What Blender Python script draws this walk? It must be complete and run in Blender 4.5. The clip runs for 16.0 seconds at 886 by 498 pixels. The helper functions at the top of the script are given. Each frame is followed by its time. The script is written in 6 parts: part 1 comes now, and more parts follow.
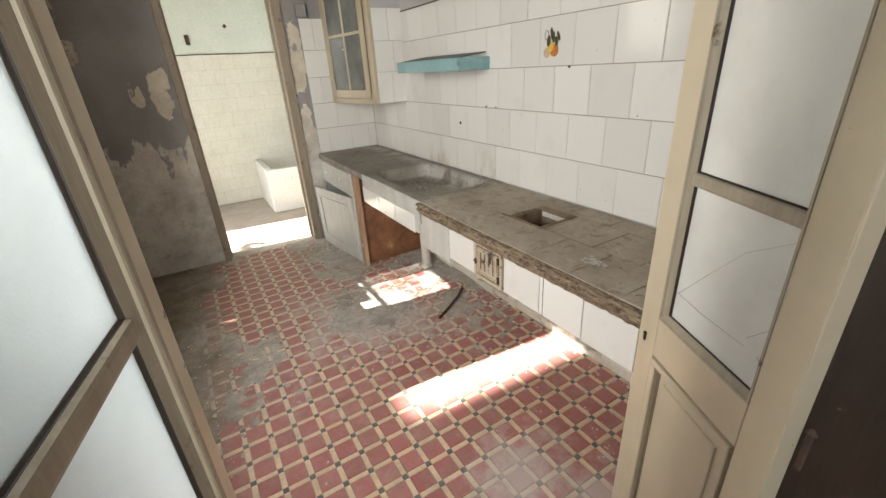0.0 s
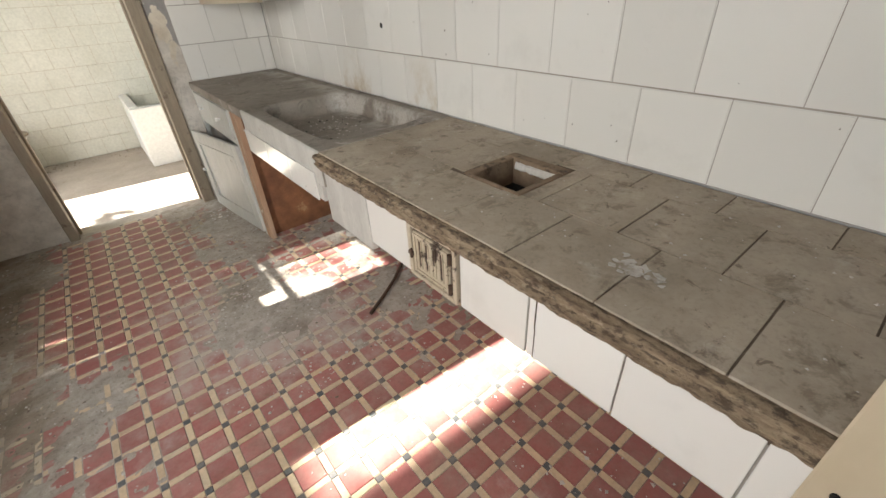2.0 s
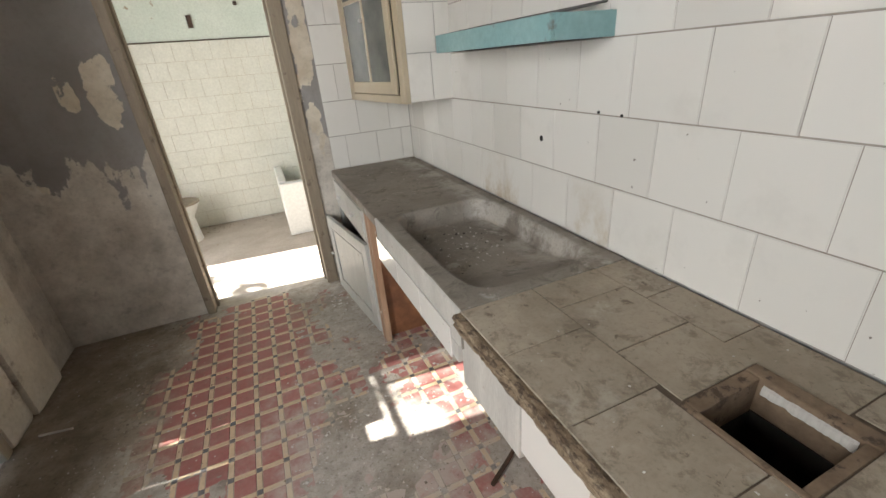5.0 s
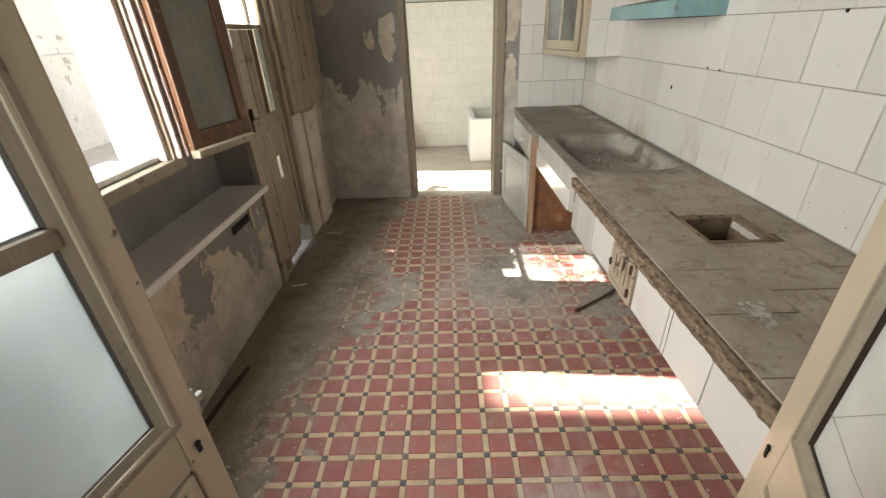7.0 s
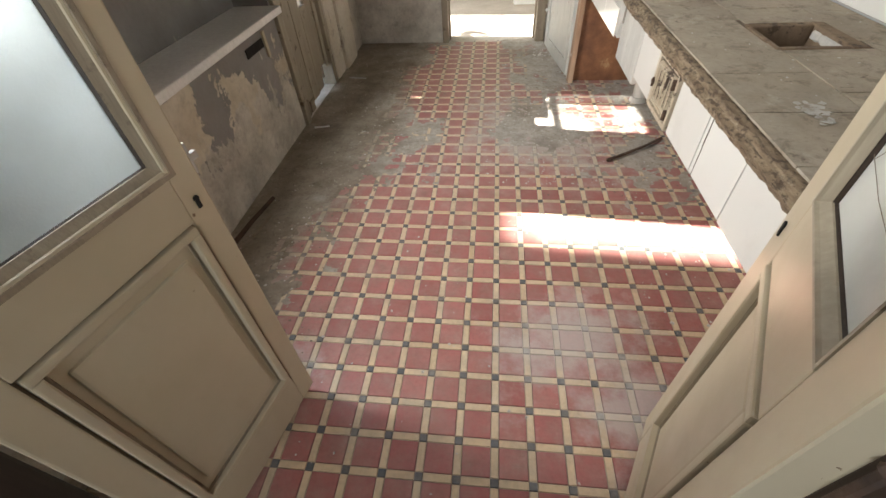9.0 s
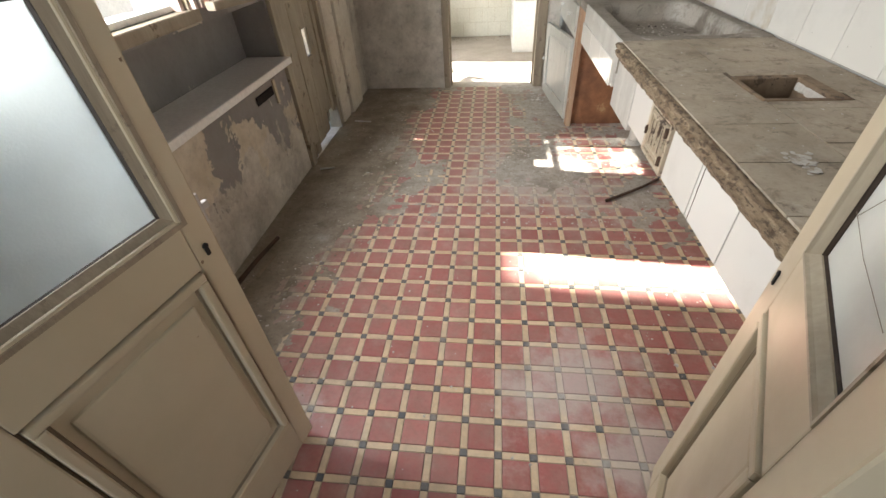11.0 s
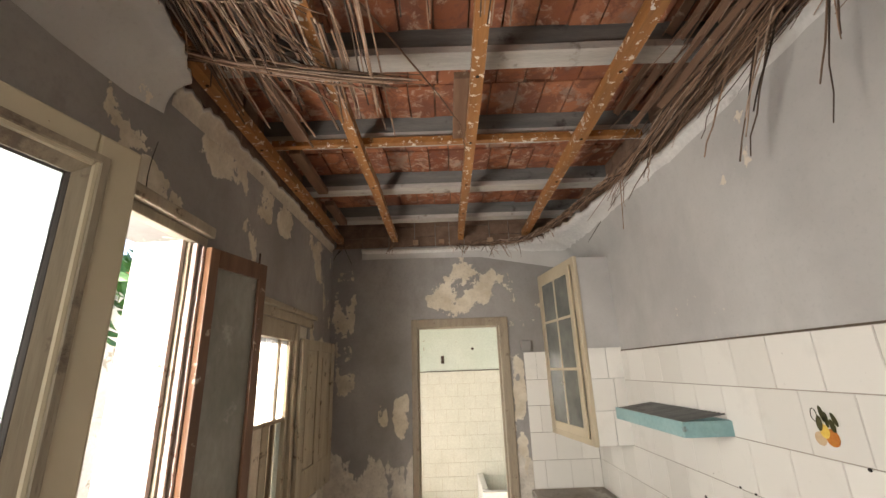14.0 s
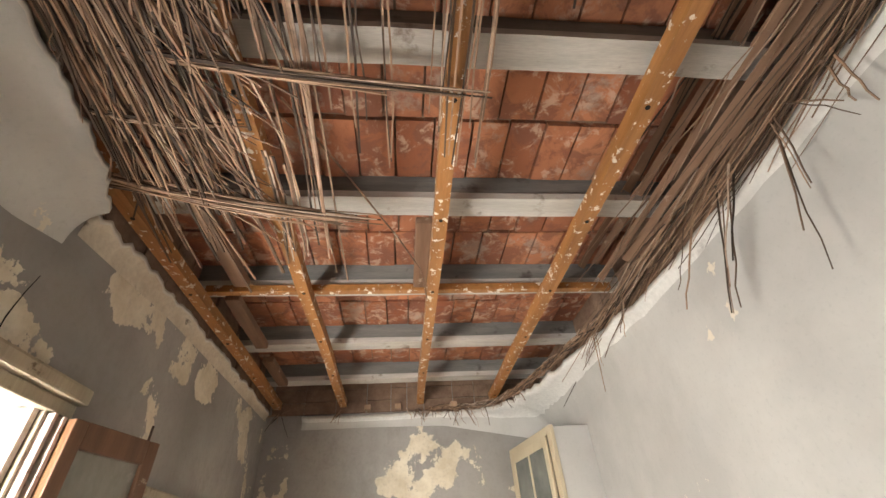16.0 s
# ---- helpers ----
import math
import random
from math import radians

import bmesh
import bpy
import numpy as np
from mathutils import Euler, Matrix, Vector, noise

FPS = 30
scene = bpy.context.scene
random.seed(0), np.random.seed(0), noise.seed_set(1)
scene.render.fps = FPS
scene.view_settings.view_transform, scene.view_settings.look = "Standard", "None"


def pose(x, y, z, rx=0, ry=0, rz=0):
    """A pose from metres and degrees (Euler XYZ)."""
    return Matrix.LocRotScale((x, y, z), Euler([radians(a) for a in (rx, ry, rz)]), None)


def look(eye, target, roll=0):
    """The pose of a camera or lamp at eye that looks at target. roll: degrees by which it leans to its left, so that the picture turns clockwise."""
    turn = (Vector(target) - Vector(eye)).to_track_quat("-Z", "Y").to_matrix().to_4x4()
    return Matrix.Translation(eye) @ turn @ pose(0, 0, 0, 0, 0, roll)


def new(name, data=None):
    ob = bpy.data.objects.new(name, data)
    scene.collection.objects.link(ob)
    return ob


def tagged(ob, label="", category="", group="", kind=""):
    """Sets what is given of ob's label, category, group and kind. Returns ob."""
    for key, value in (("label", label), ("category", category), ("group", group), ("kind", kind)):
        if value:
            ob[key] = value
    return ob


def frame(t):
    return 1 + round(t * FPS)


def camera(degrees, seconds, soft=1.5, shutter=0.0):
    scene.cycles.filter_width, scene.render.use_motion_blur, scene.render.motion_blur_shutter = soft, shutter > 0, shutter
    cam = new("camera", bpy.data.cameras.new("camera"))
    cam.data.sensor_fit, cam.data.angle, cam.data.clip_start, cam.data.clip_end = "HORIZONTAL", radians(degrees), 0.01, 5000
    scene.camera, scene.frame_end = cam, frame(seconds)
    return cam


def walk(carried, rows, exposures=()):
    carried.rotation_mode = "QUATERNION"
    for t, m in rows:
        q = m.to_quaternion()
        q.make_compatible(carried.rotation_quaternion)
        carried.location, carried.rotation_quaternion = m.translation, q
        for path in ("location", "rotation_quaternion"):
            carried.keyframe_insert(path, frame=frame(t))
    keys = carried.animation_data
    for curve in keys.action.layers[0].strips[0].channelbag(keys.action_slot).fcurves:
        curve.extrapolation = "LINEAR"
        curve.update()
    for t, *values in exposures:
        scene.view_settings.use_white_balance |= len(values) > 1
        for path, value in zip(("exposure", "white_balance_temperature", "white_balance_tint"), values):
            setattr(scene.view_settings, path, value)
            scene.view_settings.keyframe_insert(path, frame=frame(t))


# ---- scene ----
cam = camera(94.3, 16.0)
PATH = [
    (0, (0.741, 0.317, 1.437), (1.659, 1.898, 0.627), -3.4),
    (0.5, (0.767, 0.344, 1.428), (1.751, 1.885, 0.618), -4.3),
    (1, (0.907, 0.486, 1.353), (1.981, 1.872, 0.391), -3.1),
    (1.5, (1.106, 0.705, 1.292), (2.139, 2.068, 0.255), -1.5),
    (2, (1.197, 0.899, 1.236), (2.229, 2.227, 0.153), -3.2),
    (2.5, (1.294, 1.133, 1.187), (2.38, 2.317, -0.004), -4.9),
    (3, (1.425, 1.231, 1.166), (2.522, 2.354, -0.072), -5.8),
    (3.5, (1.466, 1.275, 1.288), (2.569, 2.594, 0.268), -5.7),
    (4, (1.407, 1.343, 1.362), (2.354, 2.854, 0.457), -4.5),
    (4.5, (1.389, 1.363, 1.383), (2.266, 2.944, 0.527), -4.6),
    (5, (1.33, 1.358, 1.394), (2.011, 3.04, 0.553), -4.8),
    (5.2, (1.281, 1.337, 1.402), (1.79, 3.097, 0.6), -5.1),
    (7.3, (1.105, 0.326, 1.399), (1.062, 2.046, 0.379), -2.5),
    (7.5, (1.098, 0.326, 1.364), (1.055, 1.994, 0.262), -2.9),
    (8, (1.152, 0.308, 1.237), (0.986, 1.818, -0.064), -4.7),
    (8.5, (1.182, 0.305, 1.201), (0.974, 1.724, -0.194), -3.9),
    (11, (1.185, 0.307, 1.231), (0.961, 1.839, -0.036), -3.9),
    (11.5, (1.183, 0.308, 1.255), (0.969, 1.934, 0.111), -3.7),
    (12, (1.174, 0.311, 1.35), (0.989, 2.082, 0.438), -3.4),
    (12.5, (1.116, 0.353, 1.476), (0.984, 2.28, 0.957), -3.3),
    (12.7, (1.108, 0.346, 1.541), (0.995, 2.312, 1.194), -3.3),
    (12.8, (1.096, 0.366, 1.56), (0.995, 2.347, 1.311), -3.3),
    (13, (1.069, 0.36, 1.606), (1.013, 2.357, 1.525), -3.1),
    (13.5, (1.07, 0.355, 1.682), (1.07, 2.335, 1.96), -2.2),
    (14, (1.054, 0.399, 1.729), (1.055, 2.319, 2.291), -2.0),
    (14.5, (1.093, 0.54, 1.739), (1.103, 2.392, 2.493), -2.6),
    (15, (1.103, 0.648, 1.774), (1.213, 2.4, 2.733), -3.5),
    (15.5, (1.079, 0.657, 1.806), (1.275, 2.292, 2.941), -4.3),
    (16, (1.067, 0.645, 1.819), (1.272, 2.213, 3.044), -4.6),
]
EXPOSURE = [(0, 3.1, 6500, 9), (2, 3.0, 6450, 10), (3, 2.8, 6350, 10), (4, 2.8, 6300, 10), (5, 2.95, 6300, 10), (7.3, 3.05, 6600, 8), (8.5, 3.3, 6400, 8), (11.0, 3.3, 6350, 9), (12.0, 3.0, 6550, 9), (13.0, 2.6, 7000, 11), (14.0, 3.2, 7000, 12), (15.0, 3.65, 6950, 11), (16.0, 4.0, 6950, 9)]
walk(cam, [(t, look(eye, target, roll)) for t, eye, target, roll in PATH], EXPOSURE)

# ---- light ----
world = bpy.data.worlds.new("sky")
scene.world = world
world.use_nodes = True
wn = world.node_tree.nodes
sky = wn.new("ShaderNodeTexSky")
sky.sky_type, sky.sun_disc = "NISHITA", False
SUN_WAY = Vector((1.0, -0.09, -0.925)).normalized()
sky.sun_elevation = math.asin(-SUN_WAY.z)
sky.sun_rotation = math.atan2(-SUN_WAY.x, -SUN_WAY.y)
world.node_tree.links.new(sky.outputs[0], wn["Background"].inputs[0])
wn["Background"].inputs[1].default_value = 0.055
sun = new("sun", bpy.data.lights.new("sun", "SUN"))
sun.data.energy, sun.data.angle, sun.data.color = 5.0, radians(0.6), (1.0, 0.95, 0.87)
# added fill lamp behind the camera, for an assumed, unseen next-room window
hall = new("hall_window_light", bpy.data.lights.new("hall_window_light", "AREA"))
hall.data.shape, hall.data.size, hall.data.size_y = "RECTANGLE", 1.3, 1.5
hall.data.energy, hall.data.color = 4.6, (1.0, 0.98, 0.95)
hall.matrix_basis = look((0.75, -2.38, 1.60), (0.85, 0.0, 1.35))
# daylight of the patio in the kitchen's window opening
pane_light = new("kitchen_window_light", bpy.data.lights.new("kitchen_window_light", "AREA"))
pane_light.data.shape, pane_light.data.size, pane_light.data.size_y = "RECTANGLE", 0.22, 1.15
pane_light.data.energy, pane_light.data.color = 6.4, (1.0, 0.985, 0.96)
pane_light.matrix_basis = look((-0.165, 1.12, 1.62), (0.455, 1.90, 1.42))
# daylight in the open door of the far room
yard_light = new("far_door_light", bpy.data.lights.new("far_door_light", "AREA"))
yard_light.data.shape, yard_light.data.size, yard_light.data.size_y = "RECTANGLE", 0.6, 1.9
yard_light.data.energy, yard_light.data.color = 3.6, (1.0, 0.985, 0.95)
yard_light.matrix_basis = look((-0.03, 4.65, 1.1), (1.0, 4.75, 1.1))
sun.rotation_euler = SUN_WAY.to_track_quat("-Z", "Y").to_euler()


# ---- materials ----
def rgb(c):
    return (c[0], c[1], c[2], 1.0)


class Mat:
    """A small builder of node materials."""

    def __init__(self, name, rough=0.7, metal=0.0, spec=0.5):
        self.m = bpy.data.materials.new(name)
        self.m.use_nodes = True
        self.t = self.m.node_tree
        self.b = self.t.nodes["Principled BSDF"]
        self.b.inputs["Roughness"].default_value = rough
        self.b.inputs["Metallic"].default_value = metal
        self.b.inputs["Specular IOR Level"].default_value = spec
        self.co = self.n("ShaderNodeTexCoord").outputs["Object"]

    def n(self, kind, **kw):
        nd = self.t.nodes.new(kind)
        for k, v in kw.items():
            if k == "op":
                nd.operation = v
            elif k == "blend":
                nd.data_type, nd.blend_type = "RGBA", v
        return nd

    def link(self, a, b):
        self.t.links.new(a, b)

    def put(self, sock, v):
        if isinstance(v, bpy.types.NodeSocket):
            self.link(v, sock)
        elif isinstance(v, (tuple, list)) and sock.type == "RGBA":
            sock.default_value = rgb(v)
        else:
            sock.default_value = v

    def world(self):
        g = self.n("ShaderNodeNewGeometry")
        return g.outputs["Position"]

    def scaled(self, v, s):
        mp = self.n("ShaderNodeMapping")
        self.link(v, mp.inputs["Vector"])
        mp.inputs["Scale"].default_value = s if isinstance(s, tuple) else (s, s, s)
        return mp.outputs[0]

    def noise(self, scale, detail=4.0, rough=0.55, v=None, stretch=None, dist=0.0):
        nd = self.n("ShaderNodeTexNoise")
        nd.inputs["Scale"].default_value = scale
        nd.inputs["Detail"].default_value = detail
        nd.inputs["Roughness"].default_value = rough
        nd.inputs["Distortion"].default_value = dist
        src = v or self.co
        if stretch:
            src = self.scaled(src, stretch)
        self.link(src, nd.inputs["Vector"])
        return nd.outputs["Fac"]

    def ramp(self, fac, lo, hi, a=0.0, b=1.0):
        r = self.n("ShaderNodeMapRange")
        self.put(r.inputs["Value"], fac)
        for k, v in zip((1, 2, 3, 4), (lo, hi, a, b)):
            r.inputs[k].default_value = v
        return r.outputs[0]

    def mix(self, fac, a, b, blend="MIX"):
        nd = self.n("ShaderNodeMix", blend=blend)
        self.put(nd.inputs[0], fac)
        self.put(nd.inputs[6], a)
        self.put(nd.inputs[7], b)
        return nd.outputs[2]

    def math(self, op, a, b=0.0):
        nd = self.n("ShaderNodeMath", op=op)
        self.put(nd.inputs[0], a)
        self.put(nd.inputs[1], b)
        return nd.outputs[0]

    def axis(self, k, v=None):
        s = self.n("ShaderNodeSeparateXYZ")
        self.link(v or self.world(), s.inputs[0])
        return s.outputs[k]

    def random(self):
        return self.n("ShaderNodeObjectInfo").outputs["Random"]

    def colour(self, c):
        self.put(self.b.inputs["Base Color"], c)
        return self

    def rough(self, v):
        self.put(self.b.inputs["Roughness"], v)
        return self

    def bump(self, h, strength=0.3, dist=0.01):
        bp = self.n("ShaderNodeBump")
        bp.inputs["Strength"].default_value = strength
        bp.inputs["Distance"].default_value = dist
        self.link(h, bp.inputs["Height"])
        self.link(bp.outputs[0], self.b.inputs["Normal"])
        return self


def grained(name, a, b, rough=0.6, scale=6.0, bump=0.2, fine=60.0, stretch=None, spots=None, spot_lo=0.62, spot_hi=0.7, spot_scale=9.0, dist=0.004):
    """Two tones, fine grain, and worn spots of a third tone."""
    k = Mat(name, rough)
    w = k.world()
    big = k.noise(scale, 5, 0.6, w, stretch)
    small = k.noise(fine, 4, 0.6, w, stretch)
    c = k.mix(k.ramp(big, 0.3, 0.7), a, b)
    c = k.mix(k.ramp(small, 0.35, 0.75, 0.0, 0.35), c, tuple(v * 0.6 for v in a))
    h = small
    if spots:
        s = k.ramp(k.noise(spot_scale, 8, 0.65, w), spot_lo, spot_hi)
        c = k.mix(s, c, spots)
        h = k.math("ADD", small, k.math("MULTIPLY", s, -0.8))
    return k.colour(c).bump(h, bump, dist)


def make_materials():
    M = {}
    # old blue-grey limewash, flaking to cream plaster, dirty and damp below
    k = Mat("peeling_plaster", 0.85)
    w = k.world()
    z = k.axis(2, w)
    px, py = k.axis(0, w), k.axis(1, w)

    def bald(cx, cy, cz, rx, ry, rz):
        """Nearness to a place where the limewash has come off, 1 in its middle."""
        q = 0.0
        for v, c0, r0 in ((px, cx, rx), (py, cy, ry), (z, cz, rz)):
            u = k.math("DIVIDE", k.math("SUBTRACT", v, c0), r0)
            q = k.math("ADD", k.math("MULTIPLY", u, u), q)
        return k.ramp(q, 1.9, 0.7, 0.0, 0.25)

    flake = k.noise(2.3, 11, 0.64, w)
    cloud = k.noise(1.3, 5, 0.6, w)
    streak = k.noise(3.0, 5, 0.6, w, (1.6, 1.6, 0.25))
    fine = k.noise(45, 5, 0.6, w)
    grey = k.mix(k.ramp(cloud, 0.35, 0.65), (0.235, 0.222, 0.21), (0.365, 0.348, 0.33))
    grey = k.mix(k.ramp(k.noise(5, 8, 0.7, w, (1, 1, 0.5)), 0.52, 0.66, 0, 0.45), grey, (0.22, 0.205, 0.19))
    cream = k.mix(k.ramp(k.noise(7, 6, 0.6, w), 0.35, 0.65), (0.52, 0.45, 0.34), (0.68, 0.62, 0.51))
    f = k.math("ADD", flake, k.math("MULTIPLY", k.math("SUBTRACT", streak, 0.5), 0.3))
    bare = bald(1.14, 4.09, 2.42, 0.50, 0.2, 0.20)
    for spot in ((0.16, 4.09, 2.15, 0.09, 0.2, 0.75), (0.60, 4.09, 2.34, 0.08, 0.2, 0.13), (0.24, 4.09, 1.52, 0.06, 0.2, 0.22), (0.66, 4.09, 1.42, 0.07, 0.2, 0.20), (0.50, 4.09, 1.40, 0.04, 0.2, 0.16), (1.67, 4.09, 1.55, 0.05, 0.2, 0.22), (1.66, 4.09, 0.9, 0.05, 0.2, 0.25), (0.03, 2.42, 2.28, 0.2, 0.13, 0.26), (0.03, 3.72, 2.1, 0.2, 0.16, 0.6), (0.03, 1.75, 2.36, 0.2, 0.14, 0.10), (0.03, 2.0, 0.10, 0.2, 1.7, 0.42), (0.03, 2.45, 0.30, 0.2, 0.16, 0.32), (0.03, 3.0, 2.70, 0.2, 1.2, 0.10)):
        bare = k.math("MAXIMUM", bare, bald(*spot))
    f = k.math("ADD", k.math("MULTIPLY", k.math("SUBTRACT", f, 0.5), 1.8), 0.5)
    mask = k.ramp(k.math("ADD", f, bare), 0.735, 0.75)
    c = k.mix(mask, grey, cream)
    # rubbed pale zone along the foot: higher on the end wall than under the window
    foot = k.ramp(py, 3.2, 3.6, 0.34, 0.98)
    ragged = k.math("ADD", k.math("MULTIPLY", k.math("SUBTRACT", k.noise(3.2, 9, 0.66, w), 0.5), 1.1), k.math("MULTIPLY", k.math("SUBTRACT", k.noise(7.0, 4, 0.6, w, (1.0, 1.0, 0.22)), 0.5), 0.9))
    low = k.ramp(k.math("ADD", k.math("SUBTRACT", foot, z), ragged), 0.0, 0.03)
    pale = k.mix(k.ramp(k.noise(4.5, 8, 0.68, w), 0.36, 0.64), (0.42, 0.38, 0.32), (0.68, 0.635, 0.555))
    pale = k.mix(k.ramp(k.noise(13, 7, 0.7, w), 0.56, 0.70, 0, 0.55), pale, (0.27, 0.24, 0.205))
    c = k.mix(low, c, pale)
    damp = k.ramp(k.math("ADD", k.noise(2.6, 6, 0.65, w), k.math("MULTIPLY", k.ramp(z, 0.5, 0.0), 0.08)), 0.58, 0.80, 0.0, 0.55)
    c = k.mix(damp, c, (0.17, 0.145, 0.115))
    c = k.mix(k.ramp(fine, 0.5, 0.8, 0, 0.3), c, (0.18, 0.17, 0.16))
    M["peeling"] = k.colour(c).bump(k.math("ADD", k.math("MULTIPLY", mask, -1.0), k.math("MULTIPLY", fine, 0.25)), 0.5, 0.006).m
    # the calmer grey of the sink wall above the tiles
    k = Mat("grey_limewash", 0.85)
    w = k.world()
    cloud = k.noise(1.1, 6, 0.6, w)
    fine = k.noise(60, 4, 0.6, w)
    c = k.mix(k.ramp(cloud, 0.35, 0.68), (0.41, 0.40, 0.385), (0.55, 0.54, 0.52))
    fl = k.ramp(k.noise(3.4, 9, 0.62, w), 0.645, 0.655)
    c = k.mix(k.ramp(k.noise(2.2, 7, 0.7, w, (1, 1, 0.4)), 0.5, 0.75, 0, 0.35), c, (0.30, 0.295, 0.28))
    c = k.mix(fl, c, (0.66, 0.60, 0.50))
    c = k.mix(k.ramp(fine, 0.55, 0.8, 0, 0.2), c, (0.2, 0.2, 0.2))
    M["limewash"] = k.colour(c).bump(k.math("ADD", k.math("MULTIPLY", fl, -1), k.math("MULTIPLY", fine, 0.2)), 0.35, 0.005).m
    M["cove"] = grained("cove_plaster", (0.62, 0.61, 0.59), (0.78, 0.77, 0.745), 0.85, 2.5, 0.25, 50, spots=(0.36, 0.35, 0.34), spot_lo=0.64, spot_hi=0.72, spot_scale=3).m
    M["raw_plaster"] = grained("broken_plaster", (0.50, 0.43, 0.34), (0.66, 0.60, 0.50), 0.95, 9, 0.6, 50, spots=(0.2, 0.17, 0.14)).m
    M["base_plaster"] = grained("skirting_plaster", (0.62, 0.56, 0.46), (0.72, 0.68, 0.60), 0.95, 6, 0.6, 50, spots=(0.3, 0.25, 0.2), spot_lo=0.58, spot_hi=0.7).m
    # glazed wall tile
    k = Mat("glazed_tile", 0.16)
    w = k.world()
    r = k.random()
    c = k.mix(r, (0.71, 0.69, 0.64), (0.79, 0.77, 0.72))
    grime = k.ramp(k.noise(5, 7, 0.65, w), 0.55, 0.8, 0, 0.35)
    c = k.mix(grime, c, (0.52, 0.50, 0.45))
    speck = k.ramp(k.noise(48, 3, 0.5, w), 0.74, 0.77, 0, 0.8)
    c = k.mix(speck, c, (0.16, 0.13, 0.10))
    k.colour(c).rough(k.ramp(k.noise(9, 5, 0.6, w), 0.3, 0.7, 0.04, 0.17))
    M["tile"] = k.bump(k.noise(7, 3, 0.5, w), 0.08, 0.004).m
    M["grout"] = grained("tile_grout", (0.29, 0.255, 0.215), (0.42, 0.385, 0.335), 0.95, 20, 0.3, 90).m
    # sink splash stain: the same glaze with a rust-yellow run
    k = Mat("stained_tile", 0.25)
    w = k.world()
    c = k.mix(k.random(), (0.71, 0.69, 0.64), (0.79, 0.77, 0.72))
    run = k.ramp(k.noise(6, 8, 0.7, w, (1, 1, 0.7)), 0.45, 0.66, 0, 0.75)
    run = k.math("MULTIPLY", run, k.ramp(k.math("ADD", k.axis(2, w), k.math("MULTIPLY", k.noise(5, 6, 0.6, w), 0.2)), 1.12, 0.92))
    c = k.mix(run, c, (0.46, 0.35, 0.20))
    M["stained_tile"] = k.colour(c).m
    M["far_tile"] = grained("far_room_tile", (0.72, 0.70, 0.60), (0.80, 0.78, 0.69), 0.4, 4, 0.05, 60, spots=(0.62, 0.52, 0.38), spot_lo=0.66, spot_hi=0.8, spot_scale=4).m
    M["far_grout"] = grained("far_room_grout", (0.60, 0.54, 0.43), (0.68, 0.63, 0.53), 0.9, 6, 0.1, 60).m
    M["far_paint"] = grained("far_room_paint", (0.66, 0.72, 0.63), (0.76, 0.80, 0.72), 0.85, 3, 0.2, 60, spots=(0.42, 0.36, 0.26), spot_lo=0.66, spot_hi=0.68, spot_scale=10).m
    M["far_floor"] = grained("far_room_floor", (0.40, 0.34, 0.28), (0.54, 0.48, 0.41), 0.8, 4, 0.3, 60, spots=(0.2, 0.13, 0.08), spot_lo=0.66, spot_hi=0.75).m

    # cement floor pieces: worn colour under one shared spread of dust
    def floor_mat(name, a, b):
        k = Mat(name, 0.45)
        w = k.world()
        x, y = k.axis(0, w), k.axis(1, w)
        c = k.mix(k.random(), a, b)
        c = k.mix(k.ramp(k.noise(70, 4, 0.6, w), 0.45, 0.8, 0, 0.35), c, tuple(v * 0.55 for v in a))
        big = k.noise(1.9, 8, 0.66, w)
        mid = k.noise(7.0, 7, 0.68, w)
        rag = k.math("ADD", k.math("MULTIPLY", k.math("SUBTRACT", big, 0.5), 2.6), k.math("MULTIPLY", k.math("SUBTRACT", mid, 0.5), 2.4))

        def heap(cx, cy, rx, ry):
            """Nearness to a heap of dust in the plan, 1 at its middle and 0 at its rim."""
            u = k.math("DIVIDE", k.math("SUBTRACT", x, cx), rx)
            v = k.math("DIVIDE", k.math("SUBTRACT", y, cy), ry)
            return k.math("SUBTRACT", 1.0, k.math("SQRT", k.math("ADD", k.math("MULTIPLY", u, u), k.math("MULTIPLY", v, v))))

        # brown earth trodden out from the window wall
        line = k.math("ADD", 0.50, k.math("MULTIPLY", k.ramp(y, 1.0, 2.6), 0.26))
        side = k.math("MULTIPLY", k.math("SUBTRACT", line, x), 4.0)
        trod = k.ramp(k.math("ABSOLUTE", k.math("SUBTRACT", x, 1.0)), 0.10, 0.42, -0.35, 0.35)
        far = k.math("ADD", k.ramp(y, 2.3, 3.6, -0.55, 0.25), trod)
        m = k.math("MAXIMUM", k.math("MAXIMUM", side, far), heap(1.45, 2.55, 0.62, 0.80))
        m = k.math("MAXIMUM", m, heap(1.62, 3.45, 0.45, 0.5))
        dust = k.ramp(k.math("ADD", m, rag), 0.0, 0.9, 0.0, 0.85)
        film = k.ramp(k.noise(9, 6, 0.7, w), 0.40, 0.70, 0.08, 0.56)
        dust = k.math("MAXIMUM", dust, film)
        dirt = k.mix(k.ramp(k.noise(14, 7, 0.7, w), 0.35, 0.65), (0.19, 0.155, 0.115), (0.38, 0.335, 0.275))
        grey = k.ramp(k.math("ADD", heap(1.40, 2.45, 0.75, 0.85), rag), 0.0, 0.8, 0.0, 0.75)
        dirt = k.mix(grey, dirt, (0.56, 0.52, 0.465))
        c = k.mix(dust, c, dirt)
        # thin lime dust on the trodden tiles
        lime = k.math("MAXIMUM", k.math("MAXIMUM", heap(1.47, 1.10, 0.34, 0.30), heap(0.60, 0.95, 0.13, 0.13)), heap(1.62, 0.86, 0.26, 0.26))
